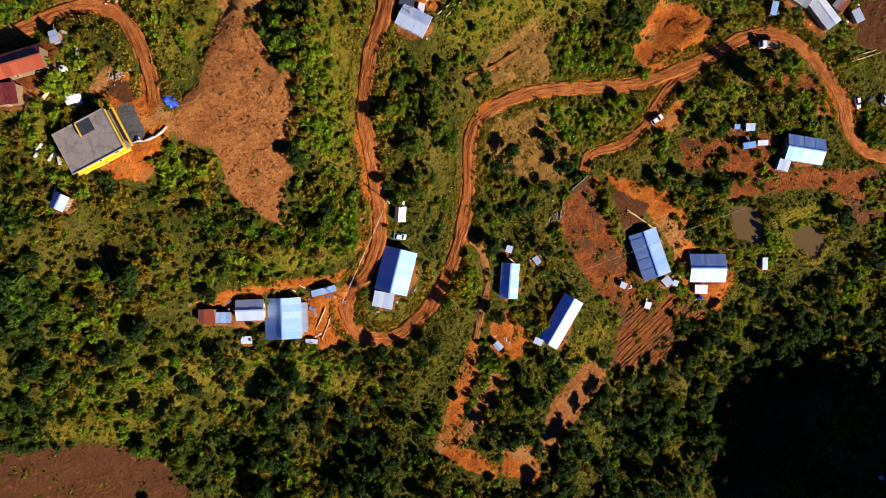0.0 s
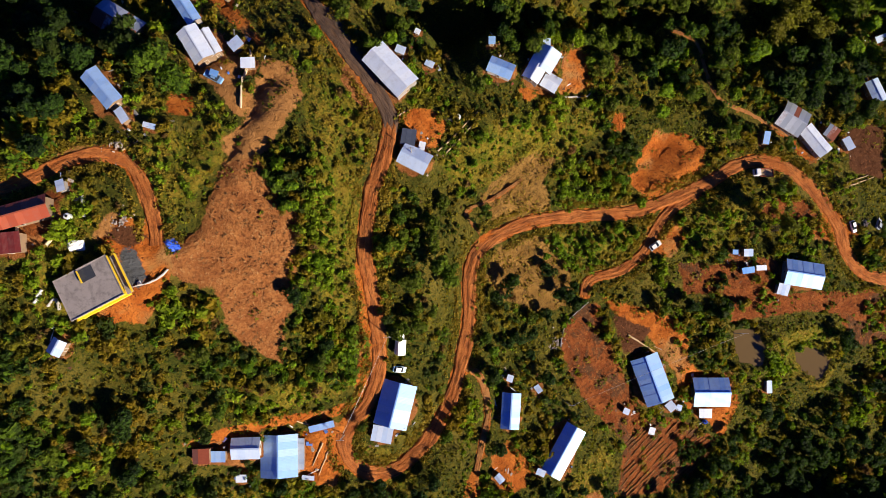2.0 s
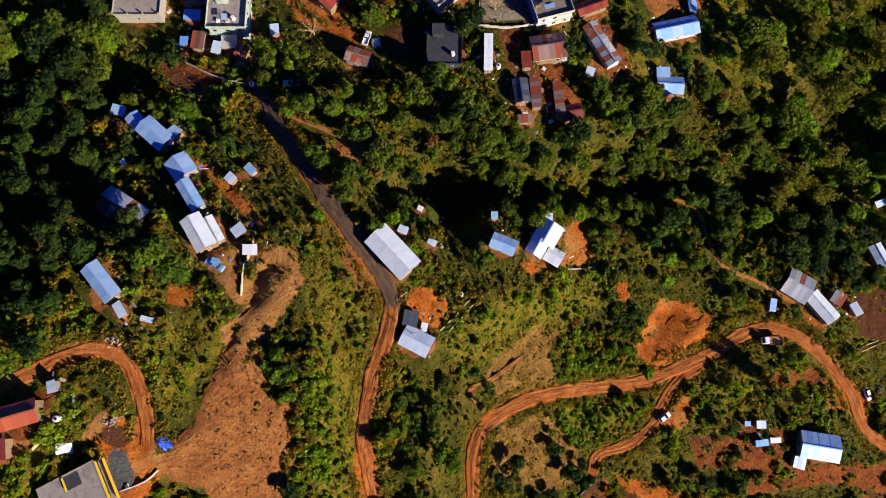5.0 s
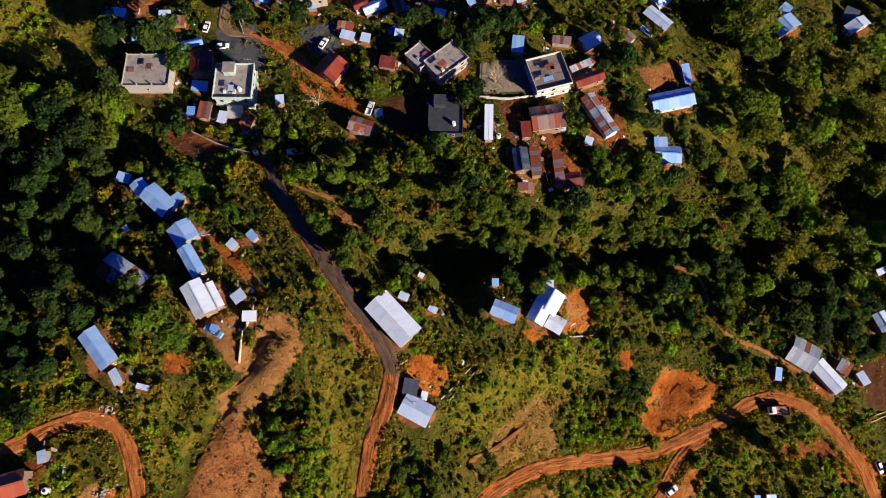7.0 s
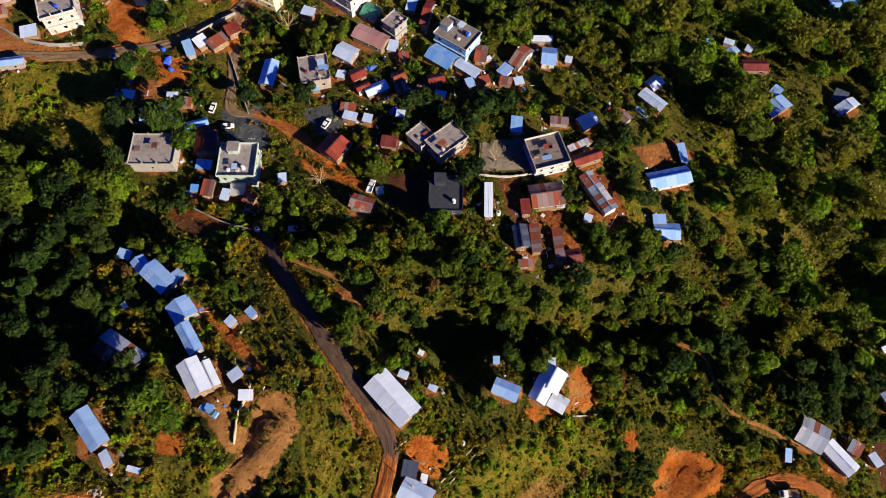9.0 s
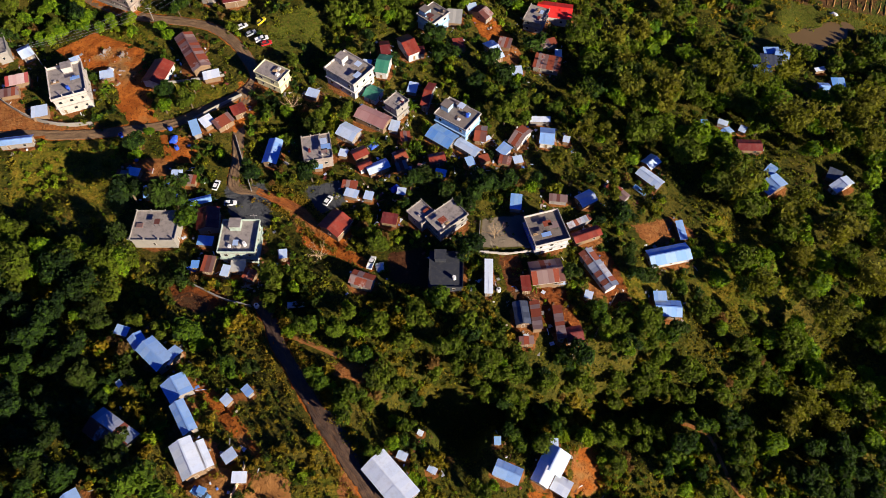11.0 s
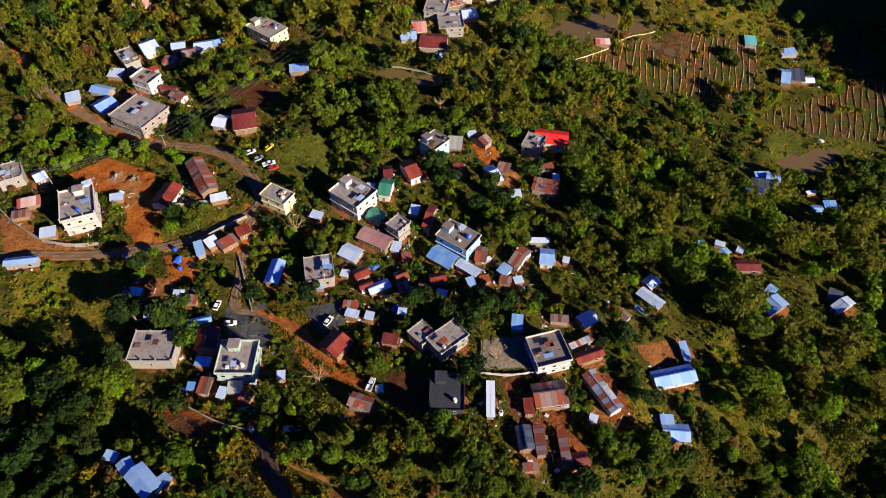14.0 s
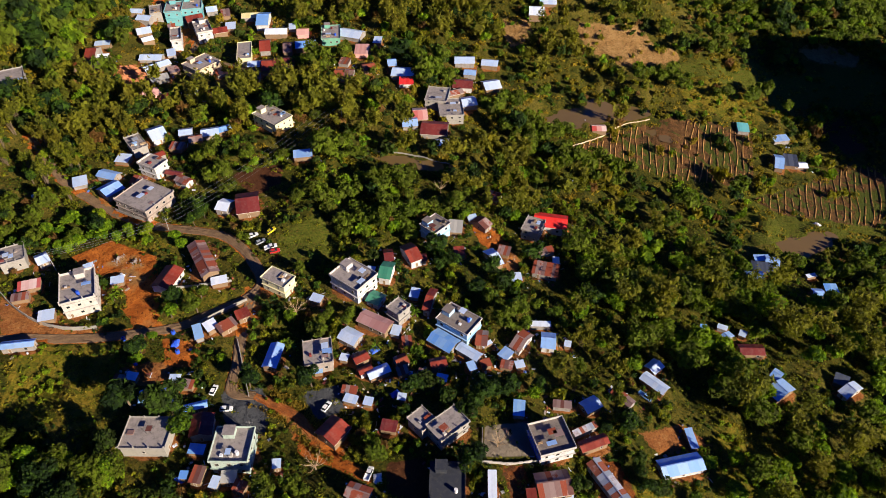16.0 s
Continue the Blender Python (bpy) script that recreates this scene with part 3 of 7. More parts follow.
site("house", "g", "red", -136.4, 432.7, 21, 8.4, 9.6, 3.4)
site("shed", "g", "tin", -146.7, 455.8, 19, 6.7, 10.4, 3.0)
site("house", "f", "cream", -115.3, 403.5, 11, 7.9, 20.2, 5.0)
site("shed", "g", "tin", -107.7, 392.4, 4, 7.1, 8.8, 2.8)
site("house", "g", "yellowt", -122.4, 451.9, 6, 10.2, 9.6, 3.2)
site("house", "g", "sky", -113.4, 447.0, 4, 7.4, 22.0, 4.0)
site("house", "g", "white", -103.2, 433.1, 2, 13.2, 10.3, 3.4)
site("house", "g", "sky", -83.3, 416.0, 9, 11.7, 11.4, 3.6)
site("house", "g", "red", -106.2, 414.9, 10, 6.3, 18.3, 3.6)
site("shed", "g", "red", -100.1, 390.5, 9, 6.1, 15.4, 3.0)
site("house", "g", "maroon", -91.7, 393.9, 10, 11.5, 11.8, 3.4)
site("shed", "g", "rust", -93.1, 413.0, 9, 5.1, 15.3, 3.0)
site("shed", "s", "rust", -103.5, 374.0, 3, 5.6, 12.8, 2.8)
site("house", "g", "pink", -87.5, 433.1, 7, 7.3, 10.5, 3.0)
site("house", "f", "green", -70.5, 429.2, 7, 11.1, 17.7, 4.0)
site("house", "g", "tin", -58.7, 431.8, -18, 14.3, 13.1, 3.0)
site("shed", "s", "pink", -50.8, 411.7, -1, 7.8, 12.1, 2.8)
site("house", "g", "tinb", -33.0, 399.1, 10, 5.1, 10.5, 3.4)
site("house", "g", "tin", -26.0, 390.4, -7, 12.6, 12.5, 3.0)
site("shed", "s", "scarlet", -24.0, 380.7, 1, 7.8, 8.5, 2.6)
site("shed", "g", "rust", -57.3, 382.5, 0, 10.4, 12.2, 2.6)
site("shed", "g", "rust", -45.3, 392.7, 20, 6.9, 10.1, 2.6)
site("house", "f", "conc", -7.0, 366.8, -8, 11.7, 14.0, 5.0)
site("house", "g", "rust", 1.5, 376.7, 26, 9.7, 7.7, 3.2)
site("house", "g", "tin", 8.5, 369.5, 17, 9.6, 11.8, 3.2)
site("house", "f", "conc", -0.2, 356.1, 6, 12.5, 16.5, 5.0)
site("house", "g", "redw", -15.5, 346.8, 7, 7.3, 13.8, 4.0)
site("house", "g", "maroon", -7.9, 335.8, -6, 13.2, 12.2, 4.0)
site("shed", "g", "tinb", -20.2, 338.7, 7, 7.7, 8.2, 2.8)
site("shed", "g", "tin", -3.7, 325.7, 7, 7.1, 5.8, 2.8)
site("house", "g", "tin", 7.8, 413.9, -0, 11.7, 10.8, 3.2)
site("house", "g", "maroon", 6.5, 387.5, -5, 11.1, 12.3, 3.2)
site("shed", "g", "tinb", 10.8, 401.5, -8, 7.0, 7.8, 3.0)
site("house", "g", "tin", 22.6, 415.7, -9, 9.8, 9.7, 3.0)
site("house", "g", "tin", 22.4, 392.4, 16, 9.6, 12.7, 3.0)
site("house", "g", "white", 53.9, 471.5, -5, 9.5, 16.8, 3.4)
site("shed", "g", "tin", 61.5, 477.9, -3, 10.7, 10.4, 2.8)
site("shed", "g", "redw", 80.9, 370.3, -1, 7.9, 8.3, 2.6)
site("house", "g", "tinb", 180.6, 360.9, -15, 4.9, 16.4, 3.0)
site("shed", "g", "white", 193.3, 361.1, 1, 7.3, 7.3, 2.6)
site("shed", "s", "teal", 167.6, 387.1, -8, 6.4, 9.6, 2.4)
site("shed", "s", "tinb", 189.4, 383.8, 11, 9.6, 6.7, 2.4)
site("shed", "s", "dark", 188.5, 363.4, -10, 7.4, 12.0, 2.6)
site("house", "g", "tinb", 133.0, 261.4, -2, 7.6, 4.9, 2.8)
site("house", "g", "tinb", 145.6, 273.2, -20, 6.2, 7.3, 3.0)
site("shed", "s", "tinb", 141.9, 276.3, 0, 6.9, 3.7, 2.4)
site("shed", "s", "dark", 139.5, 268.5, -9, 9.8, 6.0, 2.4)
site("shed", "s", "white", 161.6, 266.9, 14, 4.8, 2.1, 2.2)
site("shed", "s", "sky", 166.7, 258.3, -1, 5.7, 4.8, 2.4)
site("shed", "g", "tinb", 158.7, 254.0, -5, 4.8, 4.8, 2.4)
site("house", "g", "tinb", 105.5, 217.9, -58, 3.0, 6.6, 2.8)
site("shed", "s", "tin", 106.1, 223.8, -24, 3.8, 2.4, 2.2)
site("house", "g", "maroon", 113.6, 212.4, -1, 9.3, 5.4, 3.0)
site("shed", "s", "tin", 116.7, 211.4, 3, 4.4, 2.1, 2.3)
site("shed", "s", "tin", 113.5, 221.3, -31, 2.7, 3.1, 2.3)
site("shed", "g", "tinb", 119.7, 201.4, -44, 3.6, 4.9, 2.8)
site("house", "g", "tinb", 118.2, 194.1, -57, 5.9, 9.9, 3.2)
site("house", "g", "tin", 146.4, 197.6, -60, 4.1, 9.3, 3.0)
site("shed", "s", "dark", 145.1, 202.2, -30, 5.0, 5.0, 2.4)
site("shed", "s", "tin", 58.2, 318.1, -37, 4.1, 4.1, 2.0)
site("shed", "s", "sky", 98.3, 222.9, -7, 2.6, 2.3, 2.0)
site("shed", "s", "tin", -18.5, 201.0, -15, 3.3, 4.2, 2.2)
site("shed", "s", "rust", -14.6, 196.5, 8, 3.4, 4.0, 2.2)
site("shed", "s", "tin", -47.5, 214.0, -20, 4.5, 3.5, 2.2)
site("shed", "s", "sky", -42.7, 183.4, 8, 2.9, 2.8, 2.2)
site("shed", "s", "tin", 12.8, 198.1, 35, 4.1, 1.6, 2.0)
site("house", "g", "rust", 11.1, 200.1, -8, 4.2, 7.1, 2.8)
site("shed", "s", "rust", 12.1, 189.2, 18, 3.5, 3.0, 2.2)
site("shed", "s", "tinb", 7.3, 187.4, 22, 2.8, 3.6, 2.2)
site("shed", "s", "tin", -29.7, 228.5, -12, 3.2, 4.7, 2.2)
site("shed", "s", "rust", -25.5, 183.4, -13, 3.5, 2.8, 2.2)
site("shed", "s", "tin", -12.8, 219.4, -13, 3.5, 4.5, 2.2)
site("shed", "g", "maroon", -11.0, 238.7, 4, 3.9, 4.4, 2.6)
site("shed", "s", "red", 3.6, 245.7, 10, 4.1, 4.7, 2.4)
site("shed", "s", "conc", 2.1, 261.1, -5, 6.0, 7.1, 2.4)
site("shed", "s", "tin", 9.3, 269.8, 17, 4.1, 3.8, 2.2)
site("shed", "s", "rust", 21.8, 251.1, -17, 5.1, 5.0, 2.2)
site("shed", "s", "rust", 18.9, 289.3, -24, 6.2, 5.9, 2.2)
site("shed", "s", "tin", 25.6, 235.5, 7, 4.4, 4.3, 2.2)
site("shed", "s", "rust", 19.1, 189.3, -14, 4.2, 3.4, 2.2)
site("shed", "s", "tin", 23.6, 190.1, 14, 3.2, 2.9, 2.2)
site("shed", "s", "tin", 41.7, 202.7, -14, 2.4, 2.7, 2.2)
site("shed", "s", "rust", -9.0, 183.1, -21, 3.3, 3.3, 2.2)
site("shed", "s", "tinb", -2.5, 181.7, -14, 3.8, 2.8, 2.2)
site("shed", "s", "tin", -34.9, 188.6, -14, 2.9, 2.8, 2.2)
site("shed", "s", "rust", -151.9, 211.8, 15, 6.1, 3.6, 2.2)
site("shed", "s", "tin", -156.2, 277.6, 23, 5.8, 6.2, 2.2)
site("shed", "s", "rust", -132.7, 279.9, -16, 6.6, 5.2, 2.4)
site("shed", "s", "tin", -134.0, 228.0, 31, 3.6, 4.2, 2.2)
site("shed", "s", "tin", -121.4, 221.9, 15, 4.8, 3.7, 2.2)
site("shed", "s", "rust", -123.9, 306.3, -6, 6.3, 5.2, 2.2)
site("shed", "s", "tin", -144.3, 295.6, -7, 6.3, 5.5, 2.2)
site("shed", "s", "rust", -148.8, 382.7, 31, 5.7, 8.0, 2.2)
site("shed", "s", "tin", -155.7, 401.8, 19, 4.8, 8.5, 2.4)
site("shed", "s", "rust", -123.6, 382.8, 29, 5.8, 7.8, 2.2)
site("shed", "s", "tin", -132.0, 358.6, 9, 5.7, 6.9, 2.2)
site("shed", "s", "rust", -123.8, 355.1, 22, 6.1, 7.2, 2.2)
site("shed", "s", "tin", -131.8, 439.2, 11, 6.0, 9.3, 2.4)
site("shed", "s", "rust", -137.9, 453.5, 17, 5.4, 10.1, 2.4)
site("shed", "s", "tin", -95.1, 439.9, 10, 4.0, 7.7, 2.4)
site("shed", "s", "rust", -58.8, 397.3, -13, 5.8, 7.5, 2.4)
site("shed", "s", "tin", -43.0, 425.6, -6, 4.9, 8.4, 2.4)
site("shed", "s", "rust", -105.6, 178.4, -8, 3.8, 3.0, 2.2)
site("shed", "s", "tin", -102.0, 179.5, -10, 3.9, 3.0, 2.2)
site("shed", "s", "rust", -83.9, 177.1, -5, 4.8, 3.4, 2.2)
site("shed", "s", "tin", -88.1, 179.1, 1, 3.7, 3.0, 2.2)
site("shed", "s", "sky", -74.1, 153.6, -5, 4.9, 3.2, 2.2)
site("shed", "s", "tin", -31.0, 172.5, -17, 4.5, 3.0, 2.2)
site("shed", "s", "rust", -31.8, 175.9, -7, 5.1, 3.0, 2.2)
site("shed", "s", "maroon", -18.3, 162.7, -9, 5.0, 3.8, 2.4)
site("shed", "s", "tin", -25.4, 171.7, -13, 3.0, 3.0, 2.2)
site("shed", "s", "tin", 34.4, 143.3, -2, 2.6, 2.3, 2.2)
site("shed", "s", "rust", 30.4, 167.6, -11, 2.3, 2.6, 2.2)
site("shed", "s", "tin", -15.0, 173.6, -7, 2.9, 2.6, 2.2)
site("shed", "s", "tin", 42.9, 139.9, -19, 2.5, 2.5, 2.2)
site("shed", "s", "sky", 2.9, 167.5, -17, 2.6, 2.6, 2.2)
site("shed", "s", "tin", -3.7, 85.6, -27, 2.5, 1.7, 2.0)
site("shed", "s", "tin", -11.4, 88.3, -23, 2.7, 2.0, 2.0)
site("shed", "s", "sky", -55.7, 76.3, -21, 2.1, 1.5, 1.8)
site("shed", "s", "white", -7.1, 96.0, -25, 1.6, 1.4, 1.8)
site("shed", "s", "tin", 57.2, -11.5, -22, 1.9, 1.9, 2.0)
site("shed", "s", "white", 66.5, -18.3, -15, 1.9, 2.3, 1.8)
site("shed", "s", "tin", 75.9, -11.2, -16, 1.6, 1.9, 1.8)
site("shed", "s", "sky", 91.1, 37.9, 0, 1.7, 1.4, 1.8)
road("tar", 4.4, [(-54.8, 133.0), (-50.8, 127.0), (-47.0, 118.7), (-40.4, 109.0), (-33.8, 98.9), (-25.7, 87.7), (-18.3, 77.7), (-14.1, 70.1), (-14.4, 66.0)])
road("dirt", 4.2, [(-14.1, 69.0), (-15.2, 61.4), (-18.2, 51.0), (-18.6, 50.5), (-20.5, 35.0), (-18.9, 25.3), (-17.5, 13.7), (-17.5, 3.2), (-20.5, -5.7), (-25.2, -11.1), (-27.0, -16.3), (-24.8, -22.4), (-19.3, -25.6), (-12.3, -24.1), (-4.2, -16.6), (1.8, -6.3), (5.0, 4.2), (7.2, 16.2), (7.6, 30.2), (10.8, 37.4), (18.7, 42.6), (28.9, 46.2), (44.9, 48.6), (59.3, 50.3), (71.8, 55.0), (82.4, 59.4), (91.4, 64.8), (100.6, 67.1), (110.3, 64.5), (120.4, 56.3), (127.6, 46.7), (130.6, 39.2), (137.4, 32.4), (146.2, 30.4), (163.4, 28.8)])
road("dirt", 3.6, [(-102.6, 43.3), (-96.3, 45.8), (-90.1, 49.0), (-84.9, 52.3), (-78.4, 54.3), (-72.6, 52.7), (-69.3, 47.7), (-66.9, 40.1), (-66.2, 33.7)])
road("dirt", 3.2, [(79.0, 55.9), (70.2, 50.3), (65.1, 43.5), (61.8, 37.5), (54.8, 32.2), (44.8, 29.0), (43.1, 24.2)])
road("clay", 2.0, [(5.0, 4.2), (10.8, 0.2), (13.0, -9.8), (11.0, -19.8), (9.7, -26.6)])
road("dirt", 3.2, [(-32.7, 154.8), (-40.2, 159.6), (-46.4, 166.6), (-52.3, 170.2), (-62.1, 174.7)])
road("lane", 4.0, [(-62.1, 174.7), (-69.8, 176.6), (-70.4, 187.7), (-71.4, 196.9), (-71.6, 211.9), (-68.6, 222.7)])
road("lane", 4.5, [(-154.6, 193.6), (-140.7, 195.4), (-126.0, 196.3), (-111.4, 198.3), (-95.0, 202.0), (-84.7, 207.9), (-74.2, 214.5), (-69.3, 222.7), (-73.8, 232.6), (-81.1, 241.7), (-90.3, 248.2), (-104.7, 251.7), (-119.1, 254.2), (-133.6, 260.2), (-148.0, 268.4), (-162.0, 278.0), (-171.0, 286.2), (-180.7, 296.1), (-188.5, 306.7)])
road("lane", 4.0, [(-149.5, 396.3), (-147.8, 417.9), (-157.2, 435.9), (-169.9, 447.6), (-179.2, 459.0)])
road("lane", 2.5, [(-132.1, 400.4), (-117.9, 394.0), (-100.2, 383.9), (-82.9, 372.8)])
road("clay", 1.2, [(71.7, 106.4), (78.7, 102.8), (82.0, 93.1), (86.6, 85.4), (97.1, 81.5), (110.5, 74.8)])
road("clay", 1.2, [(-43.7, 121.3), (-35.0, 117.9), (-28.7, 114.7), (-22.6, 112.1)])
road("clay", 1.0, [(22.6, 57.1), (13.6, 50.6), (6.4, 46.7), (10.4, 41.1)])
zone("clay", [(-22, 36), (-23, 29), (-22, 21), (-22, 9), (-23, 0), (-25, -5), (-31, -7), (-43, -8), (-56, -11), (-65, -14), (-64, -16), (-54, -13), (-43, -11), (-28, -9), (-22, -6), (-20, 0), (-20, 17), (-21, 27), (-21, 36)])
zone("soil", [(-52, 57), (-46, 59), (-43, 52), (-40, 45), (-36, 43), (-37, 20), (-40, 16), (-40, 5), (-47, 9), (-52, 13), (-54, 22), (-58, 31), (-62, 32), (-57, 40)])
zone("clay", [(56, 59), (65, 75), (76, 74), (82, 70), (80, 60), (63, 54)])
zone("clay", [(50, 74), (52, 79), (56, 79), (55, 74)])
zone("clay", [(8, -27), (11, -27), (11, -35), (4, -57), (17, -66), (17, -70), (8, -67), (-3, -60)])
zone("soil", [(16, -35), (21, -37), (11, -54), (6, -59), (3, -57)])
zone("clay", [(18, -62), (25, -59), (29, -63), (31, -73), (18, -69)])
zone("earth", [(37, 16), (45, 23), (48, 21), (51, 11), (59, -5), (63, -14), (58, -22), (51, -16), (43, -7), (38, 2), (35, 9)])
zone("clay", [(48, 24), (61, 21), (74, 17), (78, 11), (78, 4), (84, 0), (94, 0), (98, -11), (93, -23), (86, -15), (78, -11), (74, 0), (65, 11), (54, 18)])
zone("mud", [(52, 19), (65, 14), (62, 6), (56, 7)])
zone("earth", [(57, -22), (63, -14), (78, -15), (92, -23), (86, -33), (71, -39), (55, -39)])
zone("earth", [(90, 25), (98, 28), (108, 25), (121, 26), (132, 26), (147, 28), (150, 10), (136, 8), (129, 19), (116, 20), (93, 16)])
zone("earth", [(73, 35), (84, 34), (93, 37), (106, 36), (109, 27), (92, 25), (76, 25)])
zone("earth", [(98, 51), (105, 55), (116, 55), (121, 50), (113, 47), (103, 48)])
zone("clay", [(121, 50), (129, 51), (137, 46), (130, 41), (123, 42), (117, 43)])
zone("clay", [(63, 47), (72, 50), (76, 42), (71, 36), (64, 38)])
zone("clay", [(-78, 35), (-73, 41), (-69, 37), (-63, 33), (-63, 27), (-69, 16), (-77, 16), (-78, 18), (-72, 23), (-75, 32)])
zone("asphalt", [(-74, 32), (-72, 33), (-70, 32), (-68, 26), (-70, 24), (-72, 25)])
zone("soil", [(-64, 35), (-57, 37), (-54, 26), (-57, 24), (-64, 27)])
zone("soil", [(-93, 36), (-87, 39), (-85, 42), (-86, 36), (-89, 32), (-92, 31)])
zone("clay", [(-39, -13), (-29, -12), (-27, -19), (-29, -29), (-38, -27)])
zone("soil", [(-64, -15), (-54, -13), (-48, -24), (-56, -20)])
zone("dry", [(15, 37), (26, 42), (32, 41), (38, 32), (40, 22), (30, 19), (16, 23), (12, 29)])
zone("dry", [(10, 51), (20, 61), (26, 65), (34, 65), (30, 58), (32, 50), (22, 46), (15, 44), (11, 47)])
zone("shrub", [(33, 59), (37, 65), (59, 67), (56, 61), (60, 55), (46, 52), (34, 52)])
zone("shrub", [(33, 43), (46, 45), (61, 47), (61, 41), (53, 33), (43, 31), (39, 34), (33, 37)])
zone("shrub", [(-56, 12), (-52, 8), (-40, 3), (-30, 3), (-27, 14), (-36, 17), (-46, 7)])
zone("shrub", [(-32, 20), (-27, 30), (-26, 45), (-30, 56), (-35, 44), (-35, 22)])
zone("clay", [(13, -22), (20, -18), (27, -27), (23, -34), (16, -32)])
# soil slope turned from the sun, its shade painted as darker ground
zone("mud", [(-108, -49), (-88, -50), (-70, -59), (-70, -72), (-110, -64)])
zone("soil", [(34, -46), (46, -36), (56, -37), (46, -50), (36, -62), (29, -63)])
zone("sand", [(-53, 60), (-49, 65), (-45, 82), (-38, 81), (-35, 72), (-40, 63), (-43, 57), (-52, 54)])
zone("sand", [(-62, 79), (-56, 82), (-48, 83), (-48, 69), (-50, 66), (-56, 73)])
zone("clay", [(-68, 109), (-57, 101), (-46, 88), (-44, 83), (-53, 91), (-64, 102)])
zone("clay", [(-66, 68), (-64, 71), (-60, 70), (-60, 65), (-65, 65)])
zone("soil", [(-27, 85), (-22, 82), (-17, 73), (-20, 70), (-26, 77)])
zone("asphalt", [(-34, 99), (-28, 99), (-19, 85), (-22, 82), (-27, 88)])
zone("clay", [(-11, 72), (-4, 74), (1, 70), (-1, 64), (-7, 60), (-10, 66)])
zone("clay", [(21, 83), (36, 82), (44, 85), (44, 95), (37, 96), (34, 86), (29, 81), (23, 79)])
zone("soil", [(34, 94), (41, 97), (44, 85), (36, 83)])
zone("clay", [(105, 77), (110, 75), (122, 66), (114, 69)])
zone("mud", [(131, 78), (146, 82), (145, 63), (132, 65)])
zone("sand", [(-79, 35), (-76, 41), (-73, 42), (-74, 39), (-76, 35)])
zone("sand", [(-88, 53), (-82, 57), (-78, 56), (-79, 54), (-85, 52)])
zone("mud", [(-76, 35), (-74, 38), (-70, 38), (-68, 35), (-72, 33)])
zone("soil", [(-79, 56), (-71, 58), (-75, 54), (-85, 51)])
zone("soil", [(-35, 113), (-23, 114), (-19, 108), (-28, 108)])
zone("clay", [(-61, 175), (-52, 170), (-44, 158), (-33, 154), (-22, 147), (-22, 144), (-35, 150), (-44, 153), (-50, 165)])
zone("asphalt", [(-47, 176), (-35, 179), (-33, 170), (-41, 165)])
zone("asphalt", [(-73, 176), (-60, 178), (-56, 167), (-56, 159), (-69, 164)])
zone("mud", [(-19, 151), (-6, 153), (-6, 139), (-17, 141)])
zone("concrete", [(10, 154), (11, 165), (25, 168), (27, 156)])
# village soil in darker earth, the shade between the houses put into its colour
zone("earth", [(15, 152), (22, 152), (25, 143), (36, 142), (41, 129), (28, 127), (18, 140)])
zone("earth", [(44, 158), (52, 157), (56, 147), (58, 140), (50, 137), (47, 146)])
zone("soil", [(61, 169), (78, 176), (86, 169), (66, 163)])
# this yard too takes darker earth in place of its shade
zone("earth", [(-82, 139), (-70, 138), (-61, 133), (-70, 128), (-78, 131)])
zone("clay", [(-117, 211), (-105, 211), (-104, 202), (-107, 199)])
zone("clay", [(-98, 197), (-84, 195), (-85, 184), (-94, 186)])
zone("soil", [(-108, 186), (-92, 187), (-89, 177), (-103, 177)])
zone("clay", [(-144, 235), (-132, 245), (-112, 236), (-101, 203), (-110, 203), (-121, 223), (-137, 229)])
zone("soil", [(-161, 214), (-146, 208), (-130, 201), (-122, 202), (-115, 199), (-152, 196)])
zone("clay", [(-76, 223), (-70, 217), (-65, 207), (-68, 204)])
zone("soil", [(-179, 379), (-169, 387), (-159, 373), (-162, 362), (-176, 366)])
zone("grass", [(-67, 244), (-54, 261), (-40, 242), (-63, 233)])
zone("green", [(-144, 190), (-112, 196), (-103, 168), (-103, 160), (-114, 159), (-130, 159), (-138, 166)])
zone("earth", [(-88, 45), (-85, 45), (-85, 39), (-87, 37), (-88, 42)])
zone("earth", [(-93, 37), (-86, 39), (-86, 35), (-92, 35)])
zone("green", [(-96, 48), (-82, 49), (-77, 43), (-80, 31), (-96, 28)])
zone("green", [(-92, 28), (-86, 31), (-80, 14), (-86, 12), (-91, 18)])
zone("terrace", [(60, 348), (98, 375), (131, 393), (174, 387), (163, 348), (147, 338), (111, 343)])
zone("terrace", [(156, 329), (187, 345), (208, 357), (230, 374), (244, 358), (225, 316), (198, 318), (168, 318)])
zone("straw", [(77, 468), (118, 462), (144, 448), (132, 436), (102, 434), (81, 449)])
zone("straw", [(230, 484), (260, 491), (282, 487), (275, 478), (244, 475)])
zone("straw", [(29, 471), (47, 471), (53, 451), (35, 442)])
zone("mud", [(224, 414), (253, 431), (243, 386), (230, 379)])
# dark soil, deepened in colour for the shade over it
zone("mud", [(-95, 287), (-74, 295), (-72, 281), (-82, 271)])
zone("clay", [(8, 268), (20, 266), (26, 256), (21, 249), (12, 256)])
zone("soil", [(19, 243), (25, 252), (29, 250), (26, 238)])
zone("grass", [(158, 335), (253, 363), (232, 313), (133, 285)])
pond([(48, 370), (52, 380), (64, 389), (82, 397), (92, 386), (86, 377), (65, 368), (51, 365)])
pond([(91, 403), (101, 402), (113, 390), (95, 383)])
pond([(106, 383), (111, 383), (123, 371), (117, 369)])
pond([(158, 298), (183, 305), (188, 298), (173, 288), (160, 284)])
